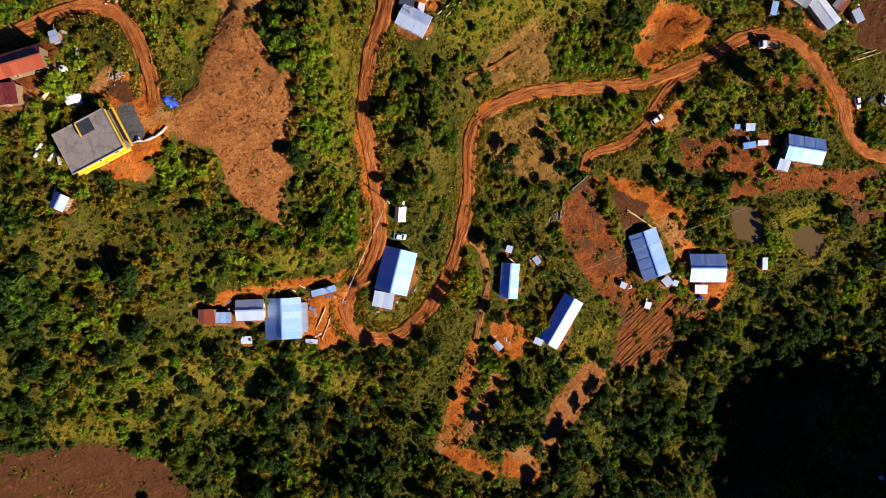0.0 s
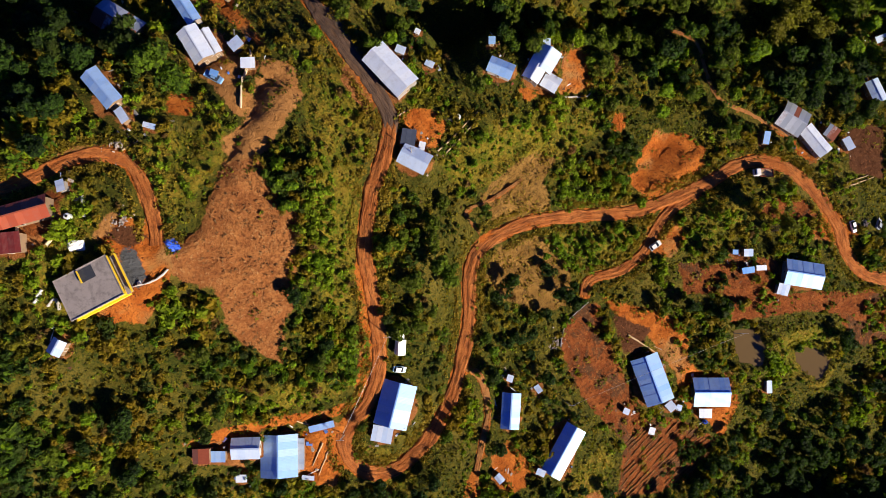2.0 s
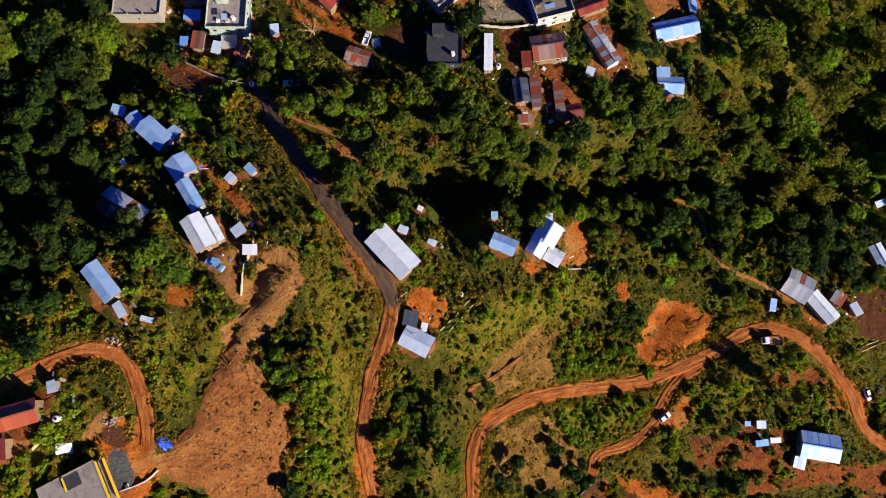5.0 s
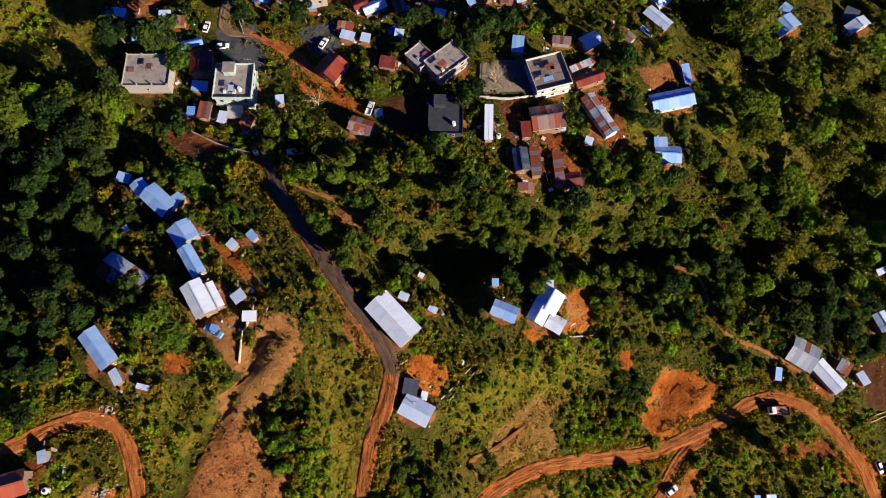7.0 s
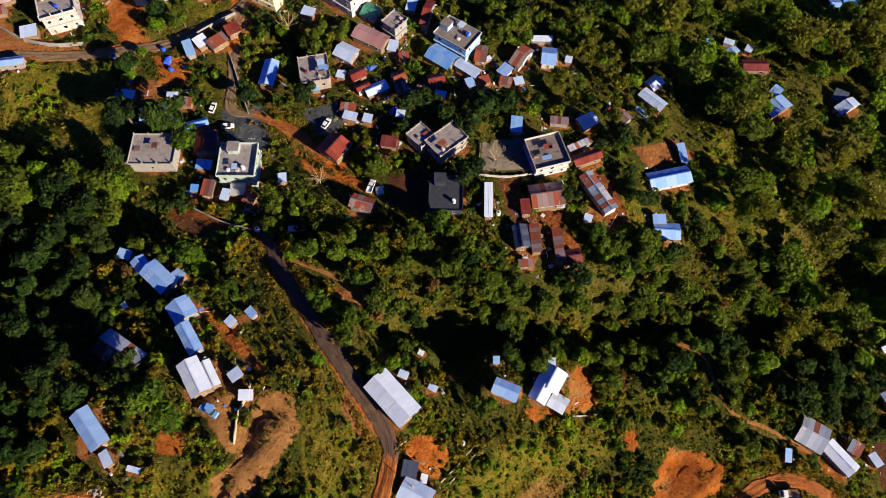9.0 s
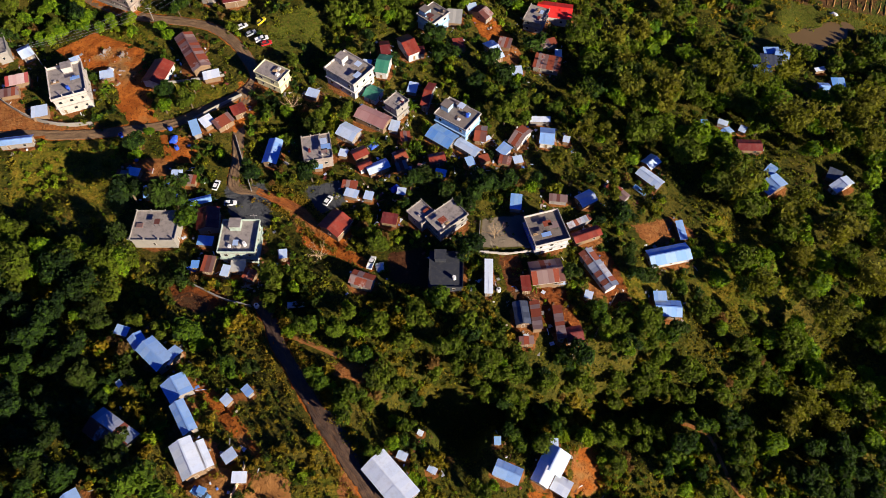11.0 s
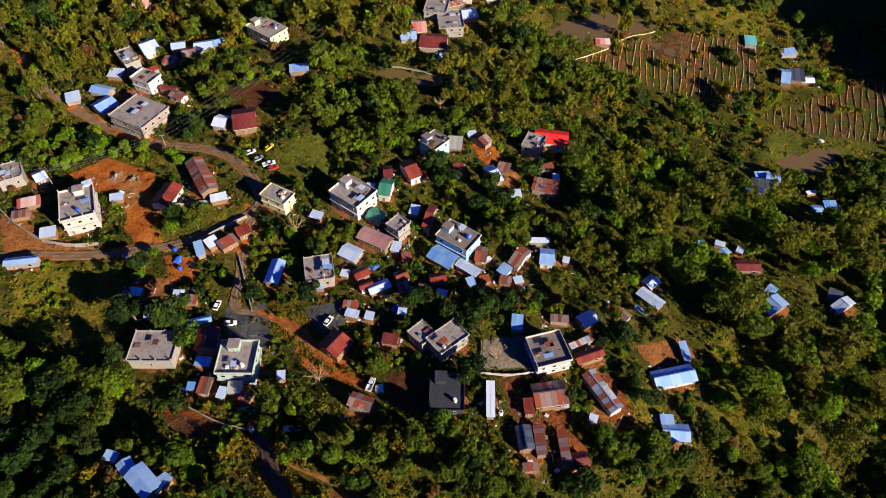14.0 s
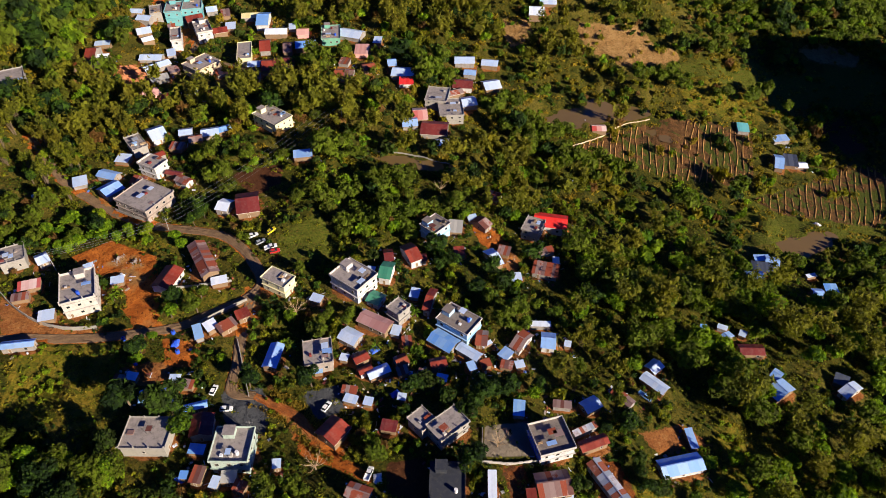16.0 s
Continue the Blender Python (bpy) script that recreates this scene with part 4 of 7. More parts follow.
pond([(-39, 313), (-26, 313), (-2, 306), (-4, 301), (-28, 305)])
pond([(116, 7), (123, 8), (129, 4), (125, -3), (119, 0)])
pond([(94, 14), (102, 14), (105, 8), (104, 2), (96, 3)])
zone("meadow", [(-36, 75), (-27, 85), (-20, 68), (-21, 51), (-26, 45), (-32, 53)])
zone("meadow", [(-1, 59), (18, 75), (48, 79), (46, 71), (29, 61), (15, 56), (5, 51)])
zone("meadow", [(-32, 57), (-21, 60), (-22, 38), (-24, 16), (-30, 20), (-33, 45)])
zone("meadow", [(-66, 44), (-64, 53), (-55, 58), (-57, 50), (-63, 38)])
zone("meadow", [(32, 42), (60, 45), (55, 35), (36, 36)])
zone("meadow", [(-62, -4), (-42, -6), (-28, -4), (-24, 0), (-28, 2), (-45, -1)])
zone("meadow", [(-67, -26), (-29, -30), (-14, -41), (-46, -45), (-72, -36)])
zone("meadow", [(-95, -36), (-71, -29), (-69, -42), (-86, -50), (-101, -47)])
zone("meadow", [(-23, -16), (-15, -19), (-7, -26), (-7, -33), (-15, -29)])
zone("meadow", [(79, 54), (95, 58), (94, 46), (87, 37), (78, 42)])
zone("meadow", [(108, 9), (113, 15), (130, 15), (132, 4), (126, -6), (115, -2)])
zone("meadow", [(34, -35), (50, -21), (54, -29), (38, -46)])
zone("meadow", [(-70, 59), (-52, 63), (-53, 55), (-58, 47), (-67, 49)])
zone("meadow", [(-72, 69), (-67, 71), (-65, 65), (-70, 64)])
zone("meadow", [(55, 153), (67, 149), (63, 132), (56, 134)])
zone("meadow", [(90, 180), (121, 175), (119, 149), (91, 135), (82, 152)])
zone("meadow", [(134, 426), (176, 433), (213, 424), (174, 390), (140, 402)])
zone("meadow", [(-106, 220), (-80, 223), (-80, 214), (-98, 207)])
zone("meadow", [(-134, 240), (-114, 253), (-102, 244), (-116, 237)])
zone("grass", [(141, 443), (182, 456), (226, 468), (296, 478), (278, 435), (256, 438), (234, 439), (206, 428), (192, 436), (161, 432), (141, 432)])
zone("grass", [(-7, 109), (2, 112), (12, 107), (12, 97), (10, 92), (2, 89), (-4, 92)])

# ---- the lie of the land ----
SLOPE = (-4.7425, -0.2354, 0.0439)
KNOLLS = [
    (-110, -40, 48, 15.9),
    (-60, -40, 48, -19.9),
    (-10, -40, 48, -1.1),
    (40, -40, 48, 13.8),
    (95, -40, 48, -30.1),
    (-110, 15, 48, 10.7),
    (-60, 15, 48, 8),
    (-10, 15, 48, 9.5),
    (40, 15, 48, -16),
    (95, 15, 48, 20.6),
    (-110, 70, 48, 15.4),
    (-60, 70, 48, 3.4),
    (-10, 70, 48, 12),
    (40, 70, 48, -8.3),
    (95, 70, 48, 0.8),
    (-110, 125, 48, -1.7),
    (-60, 125, 48, -5.9),
    (-10, 125, 48, -0.3),
    (40, 125, 48, 11.7),
    (95, 125, 48, -4.5),
]
HOLLOWS = [
    (-170, 200, 85, -20.9),
    (-80, 200, 85, 4.3),
    (10, 200, 85, 6.3),
    (100, 200, 85, 2.1),
    (190, 200, 85, 21.1),
    (-170, 320, 85, -16.6),
    (-80, 320, 85, 8.8),
    (10, 320, 85, -1.7),
    (100, 320, 85, -10.5),
    (190, 320, 85, -3.8),
    (-170, 450, 85, -32),
    (-80, 450, 85, 0.3),
    (10, 450, 85, -4.2),
    (100, 450, 85, -0),
    (190, 450, 85, 16.6),
    (112, 520, 34, 30),
    (62, 512, 26, 14),
    (235, 438, 38, -14),
    (285, 560, 60, 30),
    # two hills out of view to the east, added to shade the far valley
    (345, 352, 46, 114),
    (420, 405, 44, 96),
    (3, 102, 9, -10.5),
    (-7, 111, 8, -5),
    (44, 113, 8, -6),
    (58, 115, 8, -6),
    (73, 115, 8, -5),
    (-84, 92, 9, -4),
]


def lie(x, y):
    """The height of the hillside before roads and plots are cut into it."""
    z = SLOPE[0] + SLOPE[1] * x + SLOPE[2] * y
    for a, b, s, h in KNOLLS + HOLLOWS:
        z = z + h * np.exp(-((x - a) ** 2 + (y - b) ** 2) / (2 * s * s))
    # an unseen ridge across the ravine, beyond the south-east, added to cast its shade
    return z + 92.0 * np.exp(-((x - 265) ** 2 / 2 / 75 ** 2 + (y + 165) ** 2 / 2 / 60 ** 2))


def stops(lo, hi, fine, reach, grow):
    """Grid lines: even from lo to hi, then ever wider out to the horizon."""
    mid = list(np.arange(lo, hi, fine))
    out, step = [], fine
    while (out[-1] if out else 0) < reach:
        step *= grow
        out.append((out[-1] if out else 0) + step)
    return np.array([mid[0] - v for v in out[::-1]] + mid + [mid[-1] + v for v in out])


GX, GY = stops(-140, 175, 1.5, 2600, 1.06), stops(-92, 270, 1.5, 2600, 1.06)
XX, YY = np.meshgrid(GX, GY)
ZZ = lie(XX, YY)


def window(x0, y0, x1, y1, pad):
    i0, i1 = np.searchsorted(GX, (x0 - pad, x1 + pad))
    j0, j1 = np.searchsorted(GY, (y0 - pad, y1 + pad))
    return slice(j0, j1), slice(i0, i1)


def smooth(v):
    v = np.clip(v, 0, 1)
    return v * v * (3 - 2 * v)


def finely(line, step):
    """A smooth curve through the bends of a way, in even steps."""
    p = np.array(line, float)
    q = np.vstack([2 * p[0] - p[1], p, 2 * p[-1] - p[-2]])
    pts = []
    for i in range(1, len(q) - 2):
        n = max(2, int(np.hypot(*(q[i + 1] - q[i])) / step))
        for k in range(n):
            t = k / n
            pts.append(0.5 * (2 * q[i] + (q[i + 1] - q[i - 1]) * t + (2 * q[i - 1] - 5 * q[i] + 4 * q[i + 1] - q[i + 2]) * t * t + (3 * q[i] - q[i - 1] - 3 * q[i + 1] + q[i + 2]) * t ** 3))
    pts.append(p[-1])
    return np.array(pts)


ROAD_GAP = np.full(XX.shape, 99.0)
ROAD_LINES = []
for skin, width, line in ROADS:
    pts = finely(line, 1.0)
    zs = lie(pts[:, 0], pts[:, 1])
    k = np.ones(9) / 9
    zs = np.convolve(np.pad(zs, 4, mode="edge"), k, "valid") - (0.5 if width > 3 else 0.1)
    ROAD_LINES.append((skin, width, pts, zs))
    near = np.full(XX.shape, 99.0)
    level = np.zeros(XX.shape)
    for (px, py), pz in zip(pts, zs):
        w = window(px, py, px, py, width + 4)
        d = np.hypot(XX[w] - px, YY[w] - py)
        closer = d < near[w]
        level[w] = np.where(closer, pz, level[w])
        near[w] = np.minimum(near[w], d)
    blend = 1 - smooth((near - width / 2 - 0.3) / 2.2)
    ZZ = ZZ * (1 - blend) + level * blend
    ROAD_GAP = np.minimum(ROAD_GAP, near - width / 2)

BUILT = np.zeros(XX.shape, bool)
for s in SITES:
    c, sn = math.cos(s["a"]), math.sin(s["a"])
    r = math.hypot(s["L"], s["W"]) / 2
    w = window(s["x"], s["y"], s["x"], s["y"], r + 4)
    u, v = (XX[w] - s["x"]) * c + (YY[w] - s["y"]) * sn, -(XX[w] - s["x"]) * sn + (YY[w] - s["y"]) * c
    gap = np.maximum(np.abs(u) - s["L"] / 2, np.abs(v) - s["W"] / 2)
    s["z"] = float(lie(s["x"], s["y"]))
    blend = 1 - smooth((gap - 0.4) / 2.0)
    ZZ[w] = ZZ[w] * (1 - blend) + s["z"] * blend
    BUILT[w] |= gap < 0.5


def inside(outline, x, y):
    """Signed distance to an outline, positive inside."""
    p = np.array(outline, float)
    hit, best = np.zeros(x.shape, bool), np.full(x.shape, 1e9)
    for a, b in zip(p, np.roll(p, -1, 0)):
        cross = ((a[1] > y) != (b[1] > y)) & (x < (b[0] - a[0]) * (y - a[1]) / (b[1] - a[1] + 1e-9) + a[0])
        hit ^= cross
        d = b - a
        t = np.clip(((x - a[0]) * d[0] + (y - a[1]) * d[1]) / (d @ d + 1e-9), 0, 1)
        best = np.minimum(best, np.hypot(x - a[0] - t * d[0], y - a[1] - t * d[1]))
    return np.where(hit, best, -best)


COVER = {k: np.zeros(XX.shape) for k in ("clay", "soil", "mud", "asphalt", "concrete", "turf", "meadow", "earth", "straw", "terrace", "dry", "shrub", "sand")}
for skin, outline in ZONES:
    p = np.array(outline)
    w = window(*p.min(0), *p.max(0), 4)
    key = {"grass": "turf", "green": "meadow"}.get(skin, skin)
    COVER[key][w] = np.maximum(COVER[key][w], np.clip(0.5 + inside(outline, XX[w], YY[w]) / 5, 0, 1))
COVER["clay"] = np.maximum(COVER["clay"], np.clip(0.5 - (ROAD_GAP - 0.1) / 2.6, 0, 1))
for s in SITES:
    w = window(s["x"], s["y"], s["x"], s["y"], max(s["L"], s["W"]) / 2 + 4)
    d = np.hypot((XX[w] - s["x"]) / (s["L"] / 2 + 1.0), (YY[w] - s["y"]) / (s["W"] / 2 + 1.0)) if abs(math.cos(s["a"])) > 0.7 else np.hypot((XX[w] - s["x"]) / (s["W"] / 2 + 1.0), (YY[w] - s["y"]) / (s["L"] / 2 + 1.0))
    COVER["soil"][w] = np.maximum(COVER["soil"][w], np.clip(0.5 + (1.05 - d) * 1.2, 0, 0.75))
# dug pits: centre, radius, depth
for px, py, pr, pd in ((-60.5, 73.0, 2.6, 3.0), (55.5, 70.0, 3.0, 2.0), (112, 48, 6, 1.6)):
    ZZ = ZZ - pd * np.exp(-((XX - px) ** 2 + (YY - py) ** 2) / (2 * pr * pr * 0.4)) * np.clip((ROAD_GAP - 0.5) / 1.5, 0, 1)


def off_line(line, x, y):
    """Distance to a broken line, and on which side of it."""
    best, side = np.full(x.shape, 1e9), np.zeros(x.shape)
    for a, b in zip(np.array(line, float), np.array(line[1:], float)):
        d = b - a
        t = np.clip(((x - a[0]) * d[0] + (y - a[1]) * d[1]) / (d @ d), 0, 1)
        gap = np.hypot(x - a[0] - t * d[0], y - a[1] - t * d[1])
        side = np.where(gap < best, np.sign(d[0] * (y - a[1]) - d[1] * (x - a[0])), side)
        best = np.minimum(best, gap)
    return best, side


# the borrow pit above the road: cut floor and a spoil ridge across it
DIG = smooth((inside([(57, 61), (64, 73), (69, 76), (74, 73), (82, 70), (82, 62), (79, 59), (63, 54)], XX, YY) + 0.6) / 2.6) * np.clip((ROAD_GAP - 0.5) / 1.5, 0, 1)
gap, side = off_line([(65, 54), (72, 61), (83, 72)], XX, YY)
ZZ = ZZ + DIG * (-2.4 + 3.0 * np.clip(1 - gap / np.where(side > 0, 9.0, 8.0), 0, 1))
# the bare mound behind the sheds, and the gully that runs down past the cleared plot
gap, side = off_line([(-42, 83), (-40.5, 74), (-39, 64)], XX, YY)
ZZ = ZZ + 2.0 * np.exp(-gap ** 2 / 22.0)
gap, side = off_line([(-41.5, 73.5), (-44, 76.5), (-46.3, 72), (-47, 68), (-49, 64), (-51, 58), (-53, 53), (-56.5, 46), (-58.5, 39), (-61, 36)], XX, YY)
ZZ = ZZ - 1.7 * np.exp(-gap ** 2 / 2.2)
# broken edges of the dry terraces beside the bend
for line in ([(14, 33), (22, 36), (30, 32), (38, 30)], [(13, 26), (20, 30), (29, 27), (39, 25)], [(11, 51), (17, 55), (23, 61), (27, 65)]):
    gap, side = off_line(line, XX, YY)
    ZZ = ZZ + 0.9 * np.exp(-gap ** 2 / 8.0) * side * np.clip((ROAD_GAP - 0.5) / 1.5, 0, 1)
POND_AREA = np.zeros(XX.shape, bool)
POND_LEVEL = []
for outline in PONDS:
    p = np.array(outline)
    w = window(*p.min(0), *p.max(0), 8)
    d = inside(outline, XX[w], YY[w])
    level = float(np.percentile(lie(p[:, 0], p[:, 1]), 40))
    POND_LEVEL.append(level)
    blend = smooth((d + 5.0) / 4.0)
    ZZ[w] = ZZ[w] * (1 - blend) + (level + 0.5 - smooth((d + 0.6) / 1.4) * 1.1) * blend
    POND_AREA[w] |= d > -0.8


def height(x, y):
    """The finished ground's height at a point."""
    i, j = np.clip(np.searchsorted(GX, x) - 1, 0, len(GX) - 2), np.clip(np.searchsorted(GY, y) - 1, 0, len(GY) - 2)
    u, v = (x - GX[i]) / (GX[i + 1] - GX[i]), (y - GY[j]) / (GY[j + 1] - GY[j])
    return (ZZ[j, i] * (1 - u) + ZZ[j, i + 1] * u) * (1 - v) + (ZZ[j + 1, i] * (1 - u) + ZZ[j + 1, i + 1] * u) * v


def at(grid, x, y):
    i, j = np.clip(np.searchsorted(GX, x), 0, len(GX) - 1), np.clip(np.searchsorted(GY, y), 0, len(GY) - 1)
    return grid[j, i]


BARE = (COVER["clay"] > 0.5) | (COVER["sand"] > 0.5) | (COVER["straw"] > 0.5) | (COVER["terrace"] > 0.5) | (COVER["earth"] > 0.5) | (COVER["soil"] > 0.5) | (COVER["mud"] > 0.45) | (COVER["asphalt"] > 0.45) | (COVER["concrete"] > 0.45) | (ROAD_GAP < 0.5)
# ground kept open round parked vehicles
for px, py in ((65.6, 39.8), (132.3, 46.9), (-12.1, 3.6), (-12.4, 10.9), (100.1, 62.7), (-38.5, 170.4), (-69.5, 169.0), (-43.9, 131.8), (-23.1, 147.1), (-75.2, 175.9), (-77.0, 246.8), (-73.2, 243.1), (-68.7, 240.0), (-69.8, 248.3), (-66.8, 237.9), (-56.0, 75.6), (66.0, 184.3), (142.5, 48.2)):
    w = window(px, py, px, py, 3.2)
    BUILT[w] |= np.hypot(XX[w] - px, YY[w] - py) < 3.0
SHUT = BUILT | POND_AREA | (ROAD_GAP < 0.3)
rough = np.random.default_rng(5)


def swell(x, y, scale, seed):
    """Slow random waves between -1 and 1."""
    r = np.random.default_rng(seed)
    v = 0
    for k in range(6):
        a, ph, f = r.uniform(0, 6.28), r.uniform(0, 6.28), r.uniform(0.6, 1.6) / scale
        v = v + np.sin((x * math.cos(a) + y * math.sin(a)) * f * 6.28 + ph)
    return v / 3.2


lumps = 0.35 * swell(XX, YY, 9, 11) + 0.25 * swell(XX, YY, 4.5, 12)
scars = 0.42 * np.abs(swell(XX, YY, 6.5, 14)) - 0.55 * np.clip(0.25 - np.abs(swell(XX, YY, 11, 15)), 0, 1) * 2 + 0.26 * swell(XX, YY, 3.6, 16)
# spurs and gullies on the open slopes, fading out towards roads, plots and yards
AWAY = np.minimum(ROAD_GAP, 30.0)
for s in SITES:
    w = window(s["x"], s["y"], s["x"], s["y"], max(s["L"], s["W"]) / 2 + 16)
    AWAY[w] = np.minimum(AWAY[w], np.hypot(XX[w] - s["x"], YY[w] - s["y"]) - max(s["L"], s["W"]) / 2)
for skin, outline in ZONES + [("pond", o) for o in PONDS]:
    if skin in ("meadow", "grass", "green", "shrub"):
        continue
    p = np.array(outline)
    w = window(*p.min(0), *p.max(0), 14)
    AWAY[w] = np.minimum(AWAY[w], -inside(outline, XX[w], YY[w]))
ZZ = ZZ + smooth((AWAY - 1.0) / 10.0) * (2.3 * swell(XX, YY, 42, 51) + 1.0 * swell(XX, YY, 21, 52))
# the ravine north of the ridge houses, its south wall turned from the sun
gap, side = off_line([(-14, 106), (0, 102), (22, 103), (46, 108), (76, 107), (112, 112)], XX, YY)
ZZ = ZZ - smooth((AWAY - 1.0) / 7.0) * 11.0 * np.exp(-gap ** 2 / 110.0)
ZZ = ZZ + np.where(SHUT | BARE, scars, lumps) * np.where(BUILT | (ROAD_GAP < 0.8), 0.0, 1.0) * np.where(POND_AREA, 0.0, 1.0)


def mesh_object(name, verts, faces, material, parent=None, shade=False, facing=None):
    """One mesh object from arrays; quads or triangles."""
    me = bpy.data.meshes.new(name)
    verts, faces = np.asarray(verts, np.float32), np.asarray(faces, np.int32)
    n = faces.shape[1]
    me.vertices.add(len(verts)), me.loops.add(faces.size), me.polygons.add(len(faces))
    me.vertices.foreach_set("co", verts.ravel())
    me.loops.foreach_set("vertex_index", faces.ravel())
    me.polygons.foreach_set("loop_start", np.arange(0, faces.size, n, dtype=np.int32))
    me.polygons.foreach_set("use_smooth", np.full(len(faces), shade))
    me.update(calc_edges=True)
    if facing is not None:
        me.attributes.new("custom_normal", "FLOAT_VECTOR", "POINT").data.foreach_set("vector", np.asarray(facing, np.float32).ravel())
    me.materials.append(material)
    ob = new(name, me)
    ob.parent = parent
    return ob


def grid_faces(nx, ny):
    i, j = np.meshgrid(np.arange(nx - 1), np.arange(ny - 1))
    a = (j * nx + i).ravel()
    return np.stack([a, a + 1, a + nx + 1, a + nx], 1)


ground = mesh_object("ground", np.stack([XX, YY, ZZ], -1).reshape(-1, 3), grid_faces(len(GX), len(GY)), GROUND, shade=True)
tagged(ground, "steep green hillside with bare orange clay and brown soil", "ground", kind="structure")
for key, grid in COVER.items():
    ground.data.attributes.new(key, "FLOAT", "POINT").data.foreach_set("value", grid.astype(np.float32).ravel())

# ---- roads: cambered strips with two worn wheel tracks ----
PROFILE = [(-1.0, -0.55), (-0.9, 0.0), (-0.7, 0.03), (-0.52, 0.02), (-0.4, -0.03), (-0.28, 0.02), (-0.1, 0.05), (0.1, 0.05), (0.28, 0.02), (0.4, -0.03), (0.52, 0.02), (0.7, 0.03), (0.9, 0.0), (1.0, -0.55)]
ROAD_LABEL = {"tar": "worn dusty brown road, its colour darkened for the shade on it", "dirt": "rutted orange dirt road cut into the hillside", "clay": "narrow bare clay footpath", "lane": "dusty village lane with worn paving"}
for skin, width, pts, zs in ROAD_LINES:
    d = np.gradient(pts, axis=0)
    d /= np.linalg.norm(d, axis=1)[:, None]
    side = np.stack([d[:, 1], -d[:, 0]], 1)
    wob = 1 + 0.13 * swell(pts[:, 0], pts[:, 1], 14, 3) + 0.06 * swell(pts[:, 0], pts[:, 1], 5, 4)
    verts = []
    for u, lift in PROFILE:
        xy = pts + side * (u * width / 2 * wob)[:, None]
        verts.append(np.column_stack([xy, zs + 0.14 + lift * (1.3 if width > 3 else 0.6) + 0.07 * swell(xy[:, 0], xy[:, 1], 3.3, 8) + 0.05 * swell(xy[:, 0], xy[:, 1], 1.7, 9)]))
    verts = np.stack(verts, 1).reshape(-1, 3)
    run = np.concatenate([[0], np.cumsum(np.hypot(*np.diff(pts, axis=0).T))])
    way = np.array([(u * width / 2 * 1.3, r * 0.22, width) for r in run for u, _ in PROFILE], np.float32)
    ob = mesh_object("road" if width > 2.2 else "footpath", verts, grid_faces(len(PROFILE), len(pts)), EARTH[skin], shade=True)
    ob.data.attributes.new("way", "FLOAT_VECTOR", "POINT").data.foreach_set("vector", way.ravel())
    tagged(ob, ROAD_LABEL[skin], "road" if width > 2.2 else "path", kind="structure")

for outline, level in zip(PONDS, POND_LEVEL):
    bm = bmesh.new()
    c = np.mean(outline, 0)
    vs = [bm.verts.new((x + (x - c[0]) * 0.12, y + (y - c[1]) * 0.12, level)) for x, y in finely(outline + outline[:1], 2.0)[:-1]]
    bm.faces.new(vs)
    bmesh.ops.recalc_face_normals(bm, faces=bm.faces)
    if bm.faces[:][0].normal.z < 0:
        bmesh.ops.reverse_faces(bm, faces=bm.faces)
    me = bpy.data.meshes.new("pond")
    bm.to_mesh(me)
    bm.free()
    me.materials.append(WATER)
    tagged(new("pond", me), "still brown fish pond with earth banks", "pond", kind="structure")

# ---- building parts ----
def box(bm, x0, x1, y0, y1, z0, z1):
    v = [bm.verts.new(p) for p in ((x0, y0, z0), (x1, y0, z0), (x1, y1, z0), (x0, y1, z0), (x0, y0, z1), (x1, y0, z1), (x1, y1, z1), (x0, y1, z1))]
    for f in ((3, 2, 1, 0), (4, 5, 6, 7), (0, 1, 5, 4), (1, 2, 6, 5), (2, 3, 7, 6), (3, 0, 4, 7)):
        bm.faces.new([v[i] for i in f])
    return v


def part(name, bm, material, parent, label=""):
    """Links a bmesh as one mesh object under a thing or a part."""
    me = bpy.data.meshes.new(name)
    bm.to_mesh(me)
    bm.free()
    me.materials.append(material)
    ob = new(name, me)
    ob.parent = parent
    return tagged(ob, label)


def boxes(name, sizes, material, parent, label="", bevel=0.0):
    bm = bmesh.new()
    for s in sizes:
        box(bm, *s)
    if bevel:
        bmesh.ops.bevel(bm, geom=bm.edges[:], offset=bevel, segments=1, affect="EDGES")
    return part(name, bm, material, parent, label)


SHEETS = {}


def sheet_mesh(width, run, material):
    """One ribbed roofing sheet, lying along y with its ribs, shared by alike sheets."""
    key = (round(width, 2), round(run, 2), material.name)
    if key not in SHEETS:
        ribs = 5
        xs, zs = [], []
        for k in range(ribs):
            mid = -width / 2 + width * (k + 0.5) / ribs
            xs += [mid - width / ribs / 2, mid - 0.06, mid - 0.02, mid + 0.02, mid + 0.06]
            zs += [0.0, 0.0, 0.007, 0.007, 0.0]
        xs, zs = np.array(xs + [width / 2]), np.array(zs + [0.0])
        verts = [(x, y, z) for y in (-run / 2, run / 2) for x, z in zip(xs, zs)]
        n = len(xs)
        faces = [(i, i + 1, n + i + 1, n + i) for i in range(n - 1)]
        me = bpy.data.meshes.new("roof_sheet")
        me.from_pydata(verts, [], faces)
        me.materials.append(material)
        SHEETS[key] = me
    return SHEETS[key]


